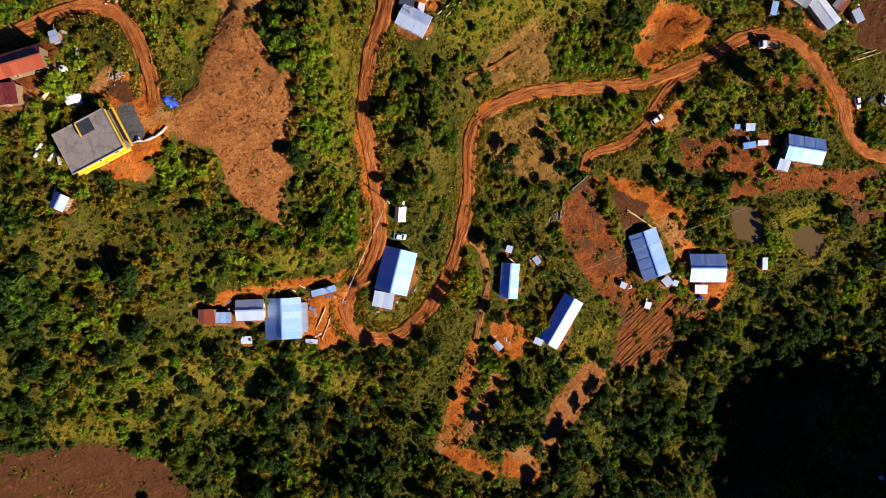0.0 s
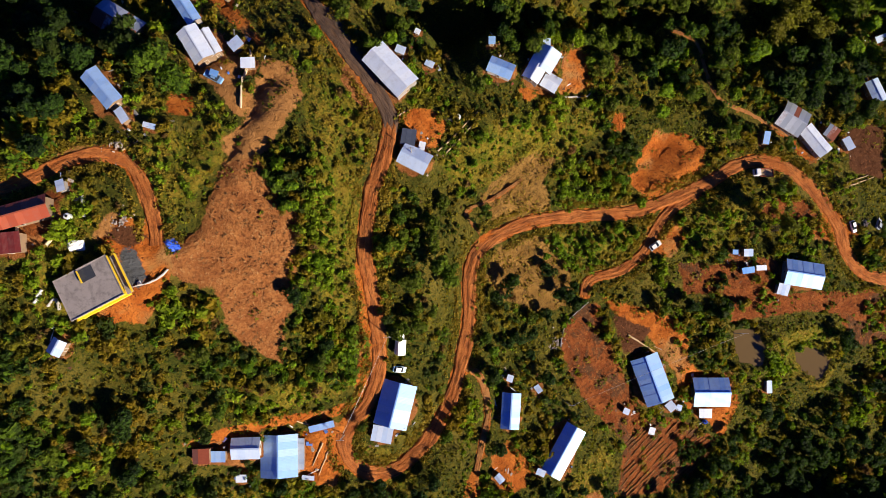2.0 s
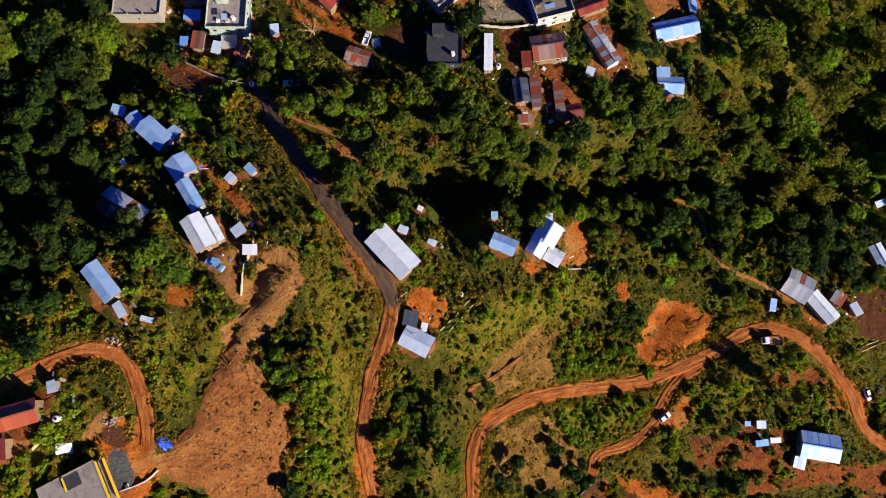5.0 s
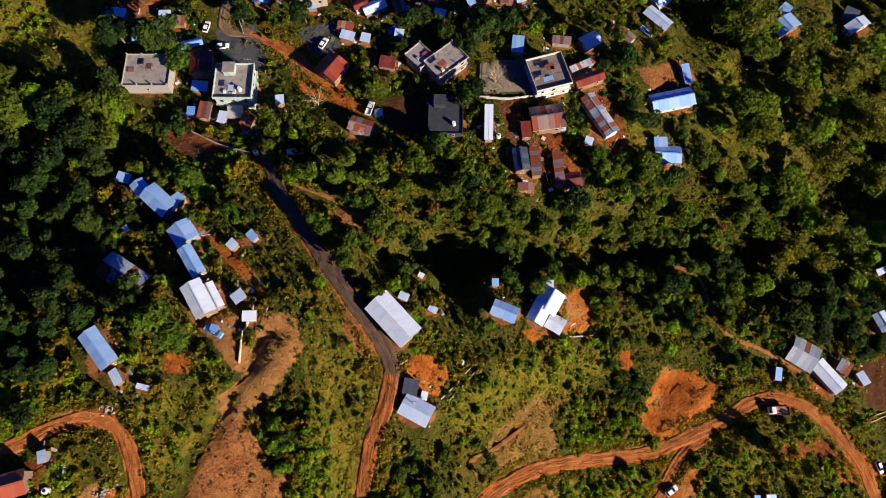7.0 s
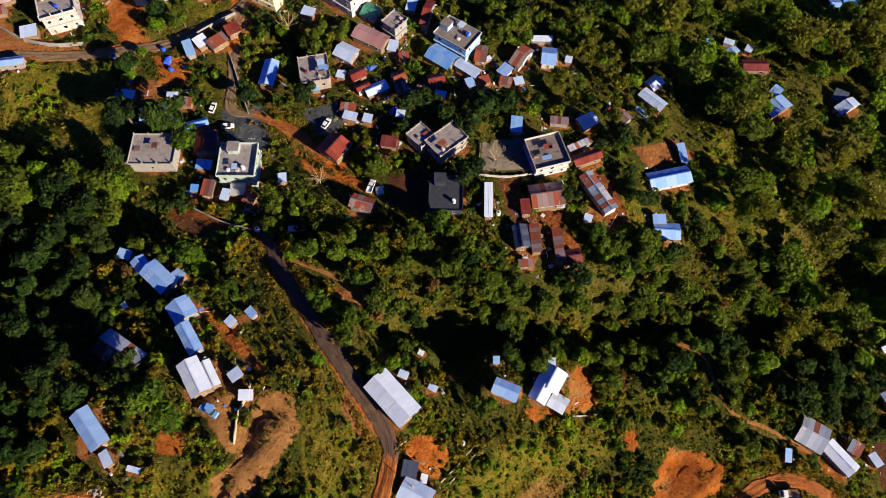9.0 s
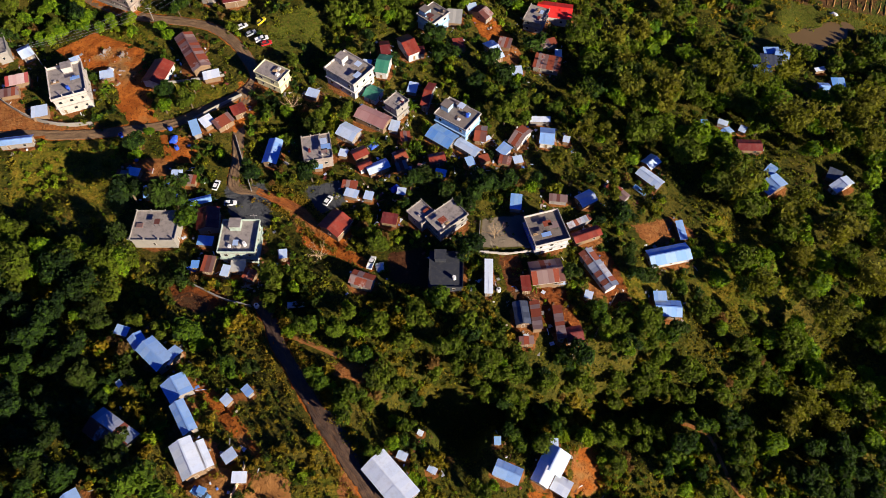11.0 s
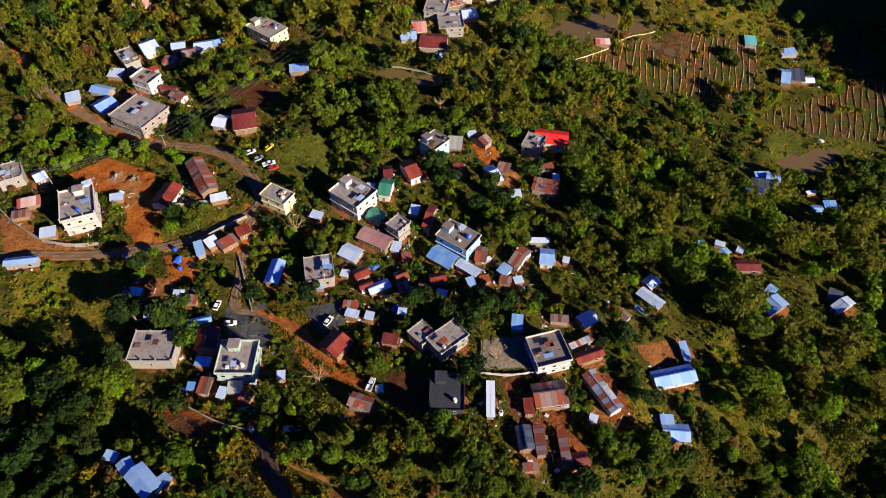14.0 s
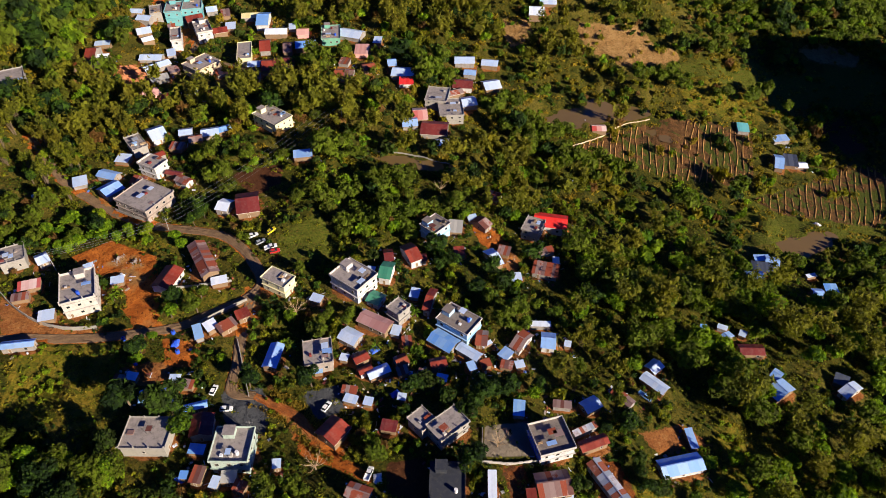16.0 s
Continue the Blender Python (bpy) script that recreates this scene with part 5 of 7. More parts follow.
def slope_of_sheets(house, material, length, run, x0, foot, head, wide=1.7):
    """Lays sheets side by side on a roof slope that climbs from foot (y, z) to head (y, z)."""
    n = max(1, round(length / wide))
    w = length / n
    tilt = math.degrees(math.atan2(head[1] - foot[1], abs(head[0] - foot[0])))
    flip = head[0] < foot[0]
    me = sheet_mesh(w + 0.06, run + 0.04, material)
    for i in range(n):
        ob = new("roof_sheet", me)
        ob.parent = house
        jit = random.uniform(-0.03, 0.03)
        m = pose(x0 - length / 2 + w * (i + 0.5), (foot[0] + head[0]) / 2 + jit, (foot[1] + head[1]) / 2 + 0.02 * (i % 2) + random.uniform(0, 0.015), 0, 0, 180 if flip else 0)
        ob.matrix_local = m @ pose(0, 0, 0, tilt, random.uniform(-0.5, 0.5), random.uniform(-0.4, 0.4))


PANES = {}


def opening(house, kind, x, y, z, face, w, h):
    """A window or door set on a wall; face is the wall's outward turn in degrees."""
    key = (kind, round(w, 1), round(h, 1))
    if key not in PANES:
        bm = bmesh.new()
        t = 0.08
        for s in ((-w / 2, w / 2, -0.09, 0.02, -h / 2, -h / 2 + t), (-w / 2, w / 2, -0.09, 0.02, h / 2 - t, h / 2), (-w / 2, -w / 2 + t, -0.09, 0.02, -h / 2 + t, h / 2 - t), (w / 2 - t, w / 2, -0.09, 0.02, -h / 2 + t, h / 2 - t)):
            box(bm, *s)
        me = bpy.data.meshes.new(kind)
        bm.to_mesh(me)
        bm.free()
        me.materials.append(FRAME)
        bm = bmesh.new()
        box(bm, -w / 2 + t, w / 2 - t, -0.05, 0.0, -h / 2 + t, h / 2 - t)
        leaf = bpy.data.meshes.new("pane" if kind == "window" else "door_leaf")
        bm.to_mesh(leaf)
        bm.free()
        leaf.materials.append(GLASS if kind == "window" else WALL["plank"])
        PANES[key] = (me, leaf)
    me, leaf = PANES[key]
    ob = new(kind, me)
    ob.parent = house
    ob.matrix_local = pose(x, y, z, 0, 0, face)
    inner = new(leaf.name, leaf)
    inner.parent = ob


ROOF_WORDS = {
    "tin": "pale zinc sheet roof", "tinb": "blue-grey metal sheet roof", "white": "bright white sheet roof", "sky": "sky-blue sheet roof", "rust": "rusted red-brown sheet roof",
    "patch": "patched and partly rusted sheet roof", "red": "red painted sheet roof", "brick": "faded orange-red sheet roof", "redw": "red and white striped sheet roof", "maroon": "dark maroon sheet roof",
    "scarlet": "bright scarlet sheet roof", "green": "green sheet roof", "mauve": "faded mauve sheet roof", "dark": "dark blue sheet roof", "pink": "faded pink roof",
    "teal": "teal roof", "yellowt": "cream yellow sheet roof", "conc": "grey sheet roof"}
WALL_WORDS = {"yellow": "yellow", "conc": "bare concrete", "mint": "mint green", "blue": "blue", "bluew": "pale blue", "cream": "cream", "white": "white", "whitec": "off-white unfinished",
              "teal": "teal", "tan": "tan", "ruin": "stained concrete", "dark": "shade-darkened grey", "green": "green"}


def walls(house, L, W, z0, z1, material, rest=None):
    """Four walls of one block, with thickness, down into the slope; rest, if given, clads all but the short side."""
    t = 0.18
    for x0, x1, y0, y1 in ((-L / 2, L / 2, -W / 2, -W / 2 + t), (-L / 2, L / 2, W / 2 - t, W / 2), (-L / 2, -L / 2 + t, -W / 2 + t, W / 2 - t), (L / 2 - t, L / 2, -W / 2 + t, W / 2 - t)):
        boxes("wall", [(x0, x1, y0, y1, z0, z1)], rest if rest and not (x1 < 0) else material, house)


def openings(house, L, W, h, every, seed):
    r = random.Random(seed)
    floors = max(1, round(h / 3.3))
    for f in range(floors):
        z = h * (f + 0.5) / floors
        for face, span, off in ((0, L, -W / 2), (180, L, W / 2), (90, W, L / 2), (-90, W, -L / 2)):
            n = max(1, int(span / every))
            for i in range(n):
                u = (i + 0.5) / n * span - span / 2
                if r.random() < 0.2:
                    continue
                w = 1.2 if r.random() < 0.6 else 0.9
                x, y = (u, off) if face in (0, 180) else (off, u)
                if f == 0 and i == 0 and face in (0, 90):
                    opening(house, "door", x, y, 1.02, face, 0.95, 2.0)
                else:
                    opening(house, "window", x, y, z + 0.1, face, w, 1.1)


def pitched(s, seed):
    """A house or shed under a pitched roof of metal sheets."""
    r = random.Random(seed)
    big = s["kind"] == "house"
    if s["y"] > 150:
        s["h"] *= 0.85
    if s["y"] > 340:
        s["W"] *= 0.82
    name = "house" if big else "shed"
    ob = new(name)
    ob.matrix_world = pose(s["x"], s["y"], s["z"], 0, 0, math.degrees(s["a"]))
    L, W, h = s["L"], s["W"], s["h"]
    far = s["y"] > 250
    over = 0.45 if big else 0.25
    wall = r.choice(["plank", "block", "white", "block", "plank"]) if big else r.choice(["plank", "plank", "block"])
    if s["skin"] in ("scarlet", "pink"):
        wall = s["skin"] if s["skin"] == "pink" else "white"
    skin = TIN[s["skin"]]
    words = f"{'house' if big else 'small shed'} with {ROOF_WORDS[s['skin']]} and {'plank' if wall == 'plank' else 'block' if wall == 'block' else 'plastered'} walls"
    tagged(ob, words, name, "hillside houses" if big else "sheds")
    iL, iW = max(0.8, L - 2 * over), max(0.8, W - 2 * over)
    if s["roof"] == "g":
        rise = min(2.8, 0.19 * W)
        top = h + rise * over / (W / 2)
        walls(ob, iL, iW, -1.5, top, WALL[wall])
        for x in (-iL / 2, iL / 2 - 0.18):
            bm = bmesh.new()
            a = [bm.verts.new(p) for p in ((x, -iW / 2, top), (x, iW / 2, top), (x, 0, h + rise - 0.06), (x + 0.18, -iW / 2, top), (x + 0.18, iW / 2, top), (x + 0.18, 0, h + rise - 0.06))]
            bm.faces.new((a[0], a[2], a[1])), bm.faces.new((a[3], a[4], a[5])), bm.faces.new((a[0], a[3], a[5], a[2])), bm.faces.new((a[1], a[2], a[5], a[4]))
            part("gable", bm, WALL[wall], ob)
        run = math.hypot(W / 2, rise)
        for sgn in (-1, 1):
            slope_of_sheets(ob, skin, L, run, 0, (sgn * W / 2, h), (0, h + rise), 1.7 if not far else 2.6)
        boxes("ridge_cap", [(-L / 2, L / 2, -0.2, 0.2, h + rise + 0.03, h + rise + 0.075)], skin, ob)
        if big and L > 7 and W > 6:
            for sgn in (-1, 1):
                boxes("fascia_board", [(-L / 2, L / 2, sgn * W / 2 - 0.03, sgn * W / 2 + 0.03, h - 0.2, h - 0.04)], FRAME, ob)
    else:
        rise = 0.14 * W
        if big:
            walls(ob, iL, iW, -1.2, h + rise * over / W, WALL[wall])
        else:
            boxes("body", [(-iL / 2, iL / 2, -iW / 2, iW / 2, -1.2, h + rise * over / W)], WALL[wall], ob)
        lo, hi = h + rise * over / W, h + rise * (1 - over / W)
        for x in (-iL / 2, iL / 2 - 0.18):
            bm = bmesh.new()
            a = [bm.verts.new(p) for p in ((x, -iW / 2, lo), (x, iW / 2, lo), (x, iW / 2, hi - 0.05), (x + 0.18, -iW / 2, lo), (x + 0.18, iW / 2, lo), (x + 0.18, iW / 2, hi - 0.05))]
            bm.faces.new((a[0], a[2], a[1])), bm.faces.new((a[3], a[4], a[5])), bm.faces.new((a[0], a[3], a[5], a[2])), bm.faces.new((a[1], a[2], a[5], a[4]))
            part("gable", bm, WALL[wall], ob)
        slope_of_sheets(ob, skin, L, math.hypot(W, rise), 0, (-W / 2, h), (W / 2, h + rise), 1.3)
    if big and s["y"] < 340:
        openings(ob, iL, iW, h, 3.6 if not far else 6.0, seed)
    elif not big and s["y"] < 150:
        opening(ob, "door", 0, -iW / 2, 0.95, 0, 0.85, 1.8)


def slabbed(s, seed):
    """A concrete house of one or more storeys with a flat slab roof and a parapet."""
    r = random.Random(seed)
    ob = new("house")
    ob.matrix_world = pose(s["x"], s["y"], s["z"], 0, 0, math.degrees(s["a"]))
    L, W, h = s["L"], s["W"], s["h"]
    floors = max(1, round(h / 3.3))
    skin = s["skin"]
    wall = WALL[skin]
    tagged(ob, f"{['single', 'two', 'three'][min(2, floors - 1)]}-storey {WALL_WORDS[skin]} concrete house with a flat slab roof", "house", "concrete houses")
    iL, iW = L - 0.8, W - 0.8
    walls(ob, iL, iW, -3.0, h, wall, WALL["white"] if skin == "blue" else None)
    top = WALL["dark"] if skin == "dark" else WALL["brown"] if skin in ("bluew", "blue") else WALL["roof"]
    boxes("roof_slab", [(-L / 2, L / 2, -W / 2, W / 2, h, h + 0.2)], top, ob)
    for f in range(1, floors):
        z = h * f / floors
        for s4 in ((-L / 2, L / 2, -W / 2, -iW / 2), (-L / 2, L / 2, iW / 2, W / 2), (-L / 2, -iL / 2, -iW / 2, iW / 2), (iL / 2, L / 2, -iW / 2, iW / 2)):
            boxes("floor_band", [(*s4, z - 0.12, z + 0.08)], WALL["white"] if skin == "blue" else wall, ob)
    ph = 0.9 if skin in ("blue", "mint", "whitec", "white") else 0.15 if skin == "yellow" else 0.45
    for x0, x1, y0, y1 in ((-L / 2, L / 2, -W / 2, -W / 2 + 0.16), (-L / 2, L / 2, W / 2 - 0.16, W / 2), (-L / 2, -L / 2 + 0.16, -W / 2 + 0.16, W / 2 - 0.16), (L / 2 - 0.16, L / 2, -W / 2 + 0.16, W / 2 - 0.16)):
        boxes("parapet", [(x0, x1, y0, y1, h + 0.2, h + 0.2 + ph)], WALL["whitec"] if skin in ("blue", "white", "bluew") else WALL["roof"] if skin == "yellow" else wall, ob)
    if skin in ("whitec", "ruin", "conc", "white"):
        for i in range(4):
            for sgn in (-1, 1):
                x = -L / 2 + 0.25 + i * (L - 0.5) / 3
                boxes("column_stub", [(x - 0.14, x + 0.14, sgn * (W / 2 - 0.2) - 0.14, sgn * (W / 2 - 0.2) + 0.14, h + 0.2, h + (2.0 if skin == "whitec" else 1.3))], WALL["whitec"] if skin == "whitec" else WALL["conc"], ob)
    if skin == "yellow":
        # no recess: a thin dark slab on the roof stands for the opening's shade
        well = boxes("stairwell", [(-0.6, 2.6, W / 2 - 3.4, W / 2 - 0.5, h + 0.16, h + 0.24)], WALL["dark"], ob, "thin dark slab painted as the shade in the stair opening")
        boxes("kerb", [(-0.8, -0.6, W / 2 - 3.4, W / 2 - 0.5, h + 0.2, h + 0.75)], wall, well)
        boxes("balcony", [(L / 2, L / 2 + 1.5, -W / 2, W / 2 - 0.4, h - 1.6, h - 1.4)], WALL["roof"], ob, "grey balcony slab")
        boxes("balcony_rail", [(L / 2 + 1.32, L / 2 + 1.5, -W / 2, W / 2 - 0.4, h - 1.4, h - 0.5)], wall, ob)
        boxes("eaves_band", [(L / 2 - 0.05, L / 2 + 0.25, -W / 2, W / 2 - 0.4, h - 0.1, h + 0.32)], wall, ob)
    elif L > 8 and W > 8 and skin not in ("blue", "conc", "ruin"):
        x, y = r.uniform(-L / 4, L / 4), W / 2 - 2.2
        hut = boxes("stair_hut", [(x - 1.6, x + 1.6, y - 1.5, y + 1.5, h + 0.2, h + 2.4)], wall, ob)
        boxes("hut_roof", [(x - 1.8, x + 1.8, y - 1.7, y + 1.7, h + 2.4, h + 2.55)], top, hut)
        bm = bmesh.new()
        bmesh.ops.create_cone(bm, cap_ends=True, segments=16, radius1=0.6, radius2=0.55, depth=1.3, matrix=Matrix.Translation((-x * 0.8 + 1, -W / 4, h + 0.86)))
        part("water_tank", bm, PLASTIC[r.choice(["black", "blue", "white"])], ob, "round plastic water tank")
    # odds and ends that stand on the slab
    for k in range(r.randint(2, 5)) if skin not in ("yellow", "dark") else ():
        x, y = r.uniform(-L / 2 + 1.4, L / 2 - 1.4), r.uniform(-W / 2 + 1.4, W / 2 - 3.8)
        pick = r.random()
        if pick < 0.35:
            a, d = r.uniform(0.8, 1.6), r.uniform(0.7, 1.3)
            shade = boxes("roof_canopy", [(x - a, x + a, y - d, y + d, h + 1.75, h + 1.82)], TIN[r.choice(["tin", "rust", "tinb", "patch"])], ob)
            for sx in (-1, 1):
                for sy in (-1, 1):
                    boxes("post", [(x + sx * (a - 0.1) - 0.04, x + sx * (a - 0.1) + 0.04, y + sy * (d - 0.1) - 0.04, y + sy * (d - 0.1) + 0.04, h + 0.2, h + 1.75)], STEEL, shade)
        elif pick < 0.7:
            a, d = r.uniform(0.5, 1.5), r.uniform(0.3, 0.8)
            boxes("pallet", [(x - a, x + a, y - d, y + d, h + 0.2, h + r.uniform(0.35, 0.7))], r.choice([TIMBER, WALL["plank"], TIN["rust"], WALL["ruin"]]), ob, bevel=0.03)
        else:
            a = r.uniform(0.35, 0.8)
            boxes("crate", [(x - a, x + a, y - 0.5, y + 0.5, h + 0.2, h + r.uniform(0.6, 1.2))], r.choice([PLASTIC["white"], TIN["tinb"], WALL["whitec"], TIN["maroon"]]), ob, bevel=0.04)
    openings(ob, iL, iW, h, 3.4, seed)


for i, s in enumerate(SITES):
    (slabbed if s["roof"] == "f" else pitched)(s, 100 + i)


# ---- trees, bushes and weeds ----
def leaves(centres, normals, size, rng, spread=0.9):
    """Small leaf clumps, one tilted triangle each, facing about along the normals."""
    n = len(centres)
    nor = normals + rng.normal(0, spread, (n, 3))
    nor /= np.linalg.norm(nor, axis=1)[:, None] + 1e-6
    up = np.cross(nor, rng.normal(0, 1, (n, 3)))
    up /= np.linalg.norm(up, axis=1)[:, None] + 1e-6
    right = np.cross(up, nor)
    s = size * rng.uniform(0.65, 1.35, (n, 1))
    a, b = up * s, right * s
    bend = nor * s * rng.uniform(-0.1, 0.3, (n, 1))
    skew = rng.uniform(-0.25, 0.25, (n, 1))
    soft = normals / (np.linalg.norm(normals, axis=1)[:, None] + 1e-6) * 0.62 + nor * np.sign((nor * normals).sum(1))[:, None] * 0.62
    soft /= np.linalg.norm(soft, axis=1)[:, None] + 1e-6
    quad = np.stack([centres - a * 0.55 - bend, centres + a * 0.45 + b * (0.5 + skew) - bend * 0.3, centres + a * 0.4 - b * (0.5 - skew) + bend], 1)
    return np.stack([quad, np.repeat(soft[:, None], 3, 1)])


def crown_points(rng, count, radius, tall, lobes, base, flat=0.8):
    """Points on a crown made of overlapping lobes, with outward normals."""
    cs, rs = [], []
    for i in range(lobes):
        a, rr = rng.uniform(0, 6.28), radius * rng.uniform(0.25, 0.72) * (i > 0)
        cs.append((rr * math.cos(a), rr * math.sin(a), base + tall * rng.uniform(0.25, 0.8) * (1 - 0.45 * (rr / radius) ** 2)))
        rs.append(radius * rng.uniform(0.30, 0.52))
    cs, rs = np.array(cs), np.array(rs)
    pick = rng.choice(lobes, count, p=rs ** 2 / (rs ** 2).sum())
    d = rng.normal(0, 1, (count, 3))
    d[:, 2] = np.abs(d[:, 2]) * 1.0 - 0.35
    d /= np.linalg.norm(d, axis=1)[:, None]
    p = cs[pick] + d * rs[pick][:, None] * rng.uniform(0.72, 1.08, (count, 1)) * np.array([1, 1, flat])
    return p, d, cs


def limb(bm, p, q, r0, r1, sides=6):
    d = Vector(q) - Vector(p)
    m = Matrix.Translation((Vector(p) + Vector(q)) / 2) @ d.to_track_quat("Z", "Y").to_matrix().to_4x4()
    bmesh.ops.create_cone(bm, cap_ends=True, segments=sides, radius1=r0, radius2=r1, depth=d.length, matrix=m)


TREE_WORDS = {"broad": "leafy green broadleaf tree with an uneven crown", "bright": "bright green young broadleaf tree", "dark": "dark green dense forest tree",
              "bamboo": "tall clump of yellow-green bamboo", "dry": "half-bare tree with dry brown leaves"}
TREES, CROWNS = {}, {}


def tree_model(kind, variant):
    """One tree: tapered trunk with limbs, and a crown of leaf clumps."""
    rng = np.random.default_rng(100 + variant * 7 + len(kind))
    ob = new("tree" if kind != "bamboo" else "bamboo_clump")
    tagged(ob, TREE_WORDS[kind], "tree" if kind != "bamboo" else "bamboo", kind + " trees")
    bm = bmesh.new()
    if kind == "bamboo":
        tips = []
        for i in range(12):
            a, sp = rng.uniform(0, 6.28), rng.uniform(0.3, 2.4)
            foot = (0.4 * math.cos(a), 0.4 * math.sin(a), -0.6)
            mid = (sp * 0.4 * math.cos(a), sp * 0.4 * math.sin(a), 4.0)
            tip = (sp * 1.15 * math.cos(a), sp * 1.15 * math.sin(a), rng.uniform(6.5, 9.5))
            limb(bm, foot, mid, 0.06, 0.05, 4), limb(bm, mid, tip, 0.05, 0.015, 4)
            tips.append((foot, mid, tip))
        part("stem", bm, BARK, ob)["kind"] = "stuff"
        pts = []
        for f, m, t in tips:
            k = rng.uniform(0.25, 1.05, (48, 1))
            pts.append(np.array(m) * (1 - k) + np.array(t) * k + rng.normal(0, 0.38, (48, 3)))
        p = np.vstack(pts)
        quads = leaves(p, rng.normal(0, 0.5, p.shape) + np.array([0, 0, 0.6]), 0.75, rng)
    else:
        radius, tall, base = {"broad": (2.9, 3.6, 2.4), "bright": (2.3, 3.0, 1.4), "dark": (3.3, 4.2, 3.0), "dry": (2.2, 3.2, 2.0)}[kind]
        count = {"broad": 620, "bright": 500, "dark": 760, "dry": 150}[kind]
        lobes = int(rng.integers(6, 11))
        p, d, cs = crown_points(rng, count, radius * rng.uniform(0.85, 1.15), tall * rng.uniform(0.85, 1.2), lobes, base)
        lean = rng.uniform(-0.3, 0.3, 2)
        fork = (lean[0], lean[1], base + 0.4)
        limb(bm, (0, 0, -0.8), fork, 0.24, 0.15, 7)
        for c in cs[:6]:
            limb(bm, fork, c, 0.10, 0.03, 5)
        part("trunk", bm, BARK, ob)
        quads = leaves(p, d, 0.84 if kind != "dark" else 0.9, rng, 0.36)
    n = len(quads[0])
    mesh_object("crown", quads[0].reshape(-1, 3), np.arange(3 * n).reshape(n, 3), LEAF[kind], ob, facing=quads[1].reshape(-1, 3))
    CROWNS[kind, variant] = quads
    return ob


# woods: centre, reach, how close the trees stand and the mix of kinds
# kinds also carry light by leaf colour: dark in shade, paler on lit slopes
WOODS = [
    (25, 108, 62, 22, 0.90, "broad"), (70, 120, 45, 30, 0.75, "broad"), (135, 115, 55, 32, 0.70, "big"), (112, 165, 40, 45, 0.60, "big"),
    (-118, 118, 30, 30, 0.80, "dark"), (-112, 150, 32, 26, 0.95, "big"), (-75, 110, 20, 20, 0.45, "broad"), (-90, -45, 55, 30, 0.50, "broad"),
    (-52, 12, 34, 16, 0.45, "bright"), (-112, 5, 30, 14, 0.35, "broad"), (-30, -62, 40, 20, 0.50, "dark"), (60, -62, 45, 28, 0.80, "dark"),
    (100, -42, 30, 24, 0.65, "dark"), (125, -14, 25, 24, 0.60, "dark"), (-38, 40, 10, 30, 0.30, "bright"), (-5, 35, 12, 26, 0.45, "broad"),
    (26, 12, 13, 20, 0.45, "dark"), (50, 65, 12, 10, 0.45, "bright"), (52, 40, 18, 8, 0.50, "bright"), (90, 25, 16, 8, 0.30, "broad"),
    (100, 88, 30, 18, 0.40, "broad"), (30, -50, 16, 18, 0.35, "broad"), (-35, 150, 20, 16, 0.45, "broad"), (-20, 190, 30, 20, 0.25, "broad"),
    (60, 205, 26, 24, 0.40, "bamboo"), (95, 235, 45, 32, 0.85, "big"), (150, 205, 40, 40, 0.60, "big"), (-30, 265, 34, 20, 0.75, "broad"),
    (25, 300, 30, 26, 0.70, "bamboo"), (-180, 240, 26, 20, 0.6, "broad"), (-140, 245, 16, 12, 0.8, "bright"), (-170, 320, 45, 34, 0.80, "bamboo"),
    (-215, 395, 55, 38, 0.95, "big"), (-75, 345, 50, 22, 0.65, "bamboo"), (-30, 385, 45, 36, 0.60, "broad"), (60, 350, 34, 26, 0.80, "broad"),
    (-40, 470, 70, 36, 0.70, "bamboo"), (60, 455, 60, 30, 0.55, "bamboo"), (110, 375, 40, 18, 0.55, "bamboo"), (165, 330, 28, 28, 0.40, "broad"),
    (175, 440, 60, 26, 0.60, "broad"), (290, 520, 100, 70, 0.75, "broad"), (-100, 190, 20, 14, 0.30, "bright"), (160, 265, 40, 24, 0.50, "broad"),
    (10, 215, 40, 14, 0.40, "broad"), (-55, 300, 20, 12, 0.6, "broad"), (225, 260, 40, 50, 0.5, "broad"), (0, 160, 60, 12, 0.45, "dark"), (-30, 176, 50, 16, 0.40, "dark"), (45, 150, 50, 14, 0.50, "dark"), (-60, 205, 30, 20, 0.35, "broad"), (0, 240, 40, 16, 0.40, "dark"), (-100, 300, 40, 20, 0.35, "broad"), (-94, 92, 20, 18, 0.85, "dark"), (-104, -18, 36, 18, 0.6, "dark"), (-50, -36, 36, 12, 0.5, "dark"), (122, 96, 26, 18, 0.7, "dark"), (-105, 72, 18, 12, 0.7, "dark"), (128, -30, 26, 22, 0.8, "dark"), (300, 640, 140, 60, 0.7, "dark"), (30, 560, 150, 50, 0.6, "bamboo"),
]
rng = np.random.default_rng(21)
spots = []
for y in np.arange(-88, 720, 3.7):
    lo, hi = -140 - 0.30 * max(0, y - 60), 170 + 0.46 * max(0, y - 60)
    xs = np.arange(lo, hi, 3.7)
    spots.append(np.column_stack([xs + rng.uniform(-1.7, 1.7, len(xs)), y + rng.uniform(-1.7, 1.7, len(xs))]))
spots = np.vstack(spots)
chance, kinds = np.full(len(spots), 0.05), np.full(len(spots), "broad", dtype=object)
best = np.zeros(len(spots))
for cx, cy, rx, ry, dense, kind in WOODS:
    v = dense * np.exp(-(((spots[:, 0] - cx) / rx) ** 2 + ((spots[:, 1] - cy) / ry) ** 2) ** 1.6 * 0.7)
    kinds = np.where(v > best, kind, kinds)
    best = np.maximum(best, v)
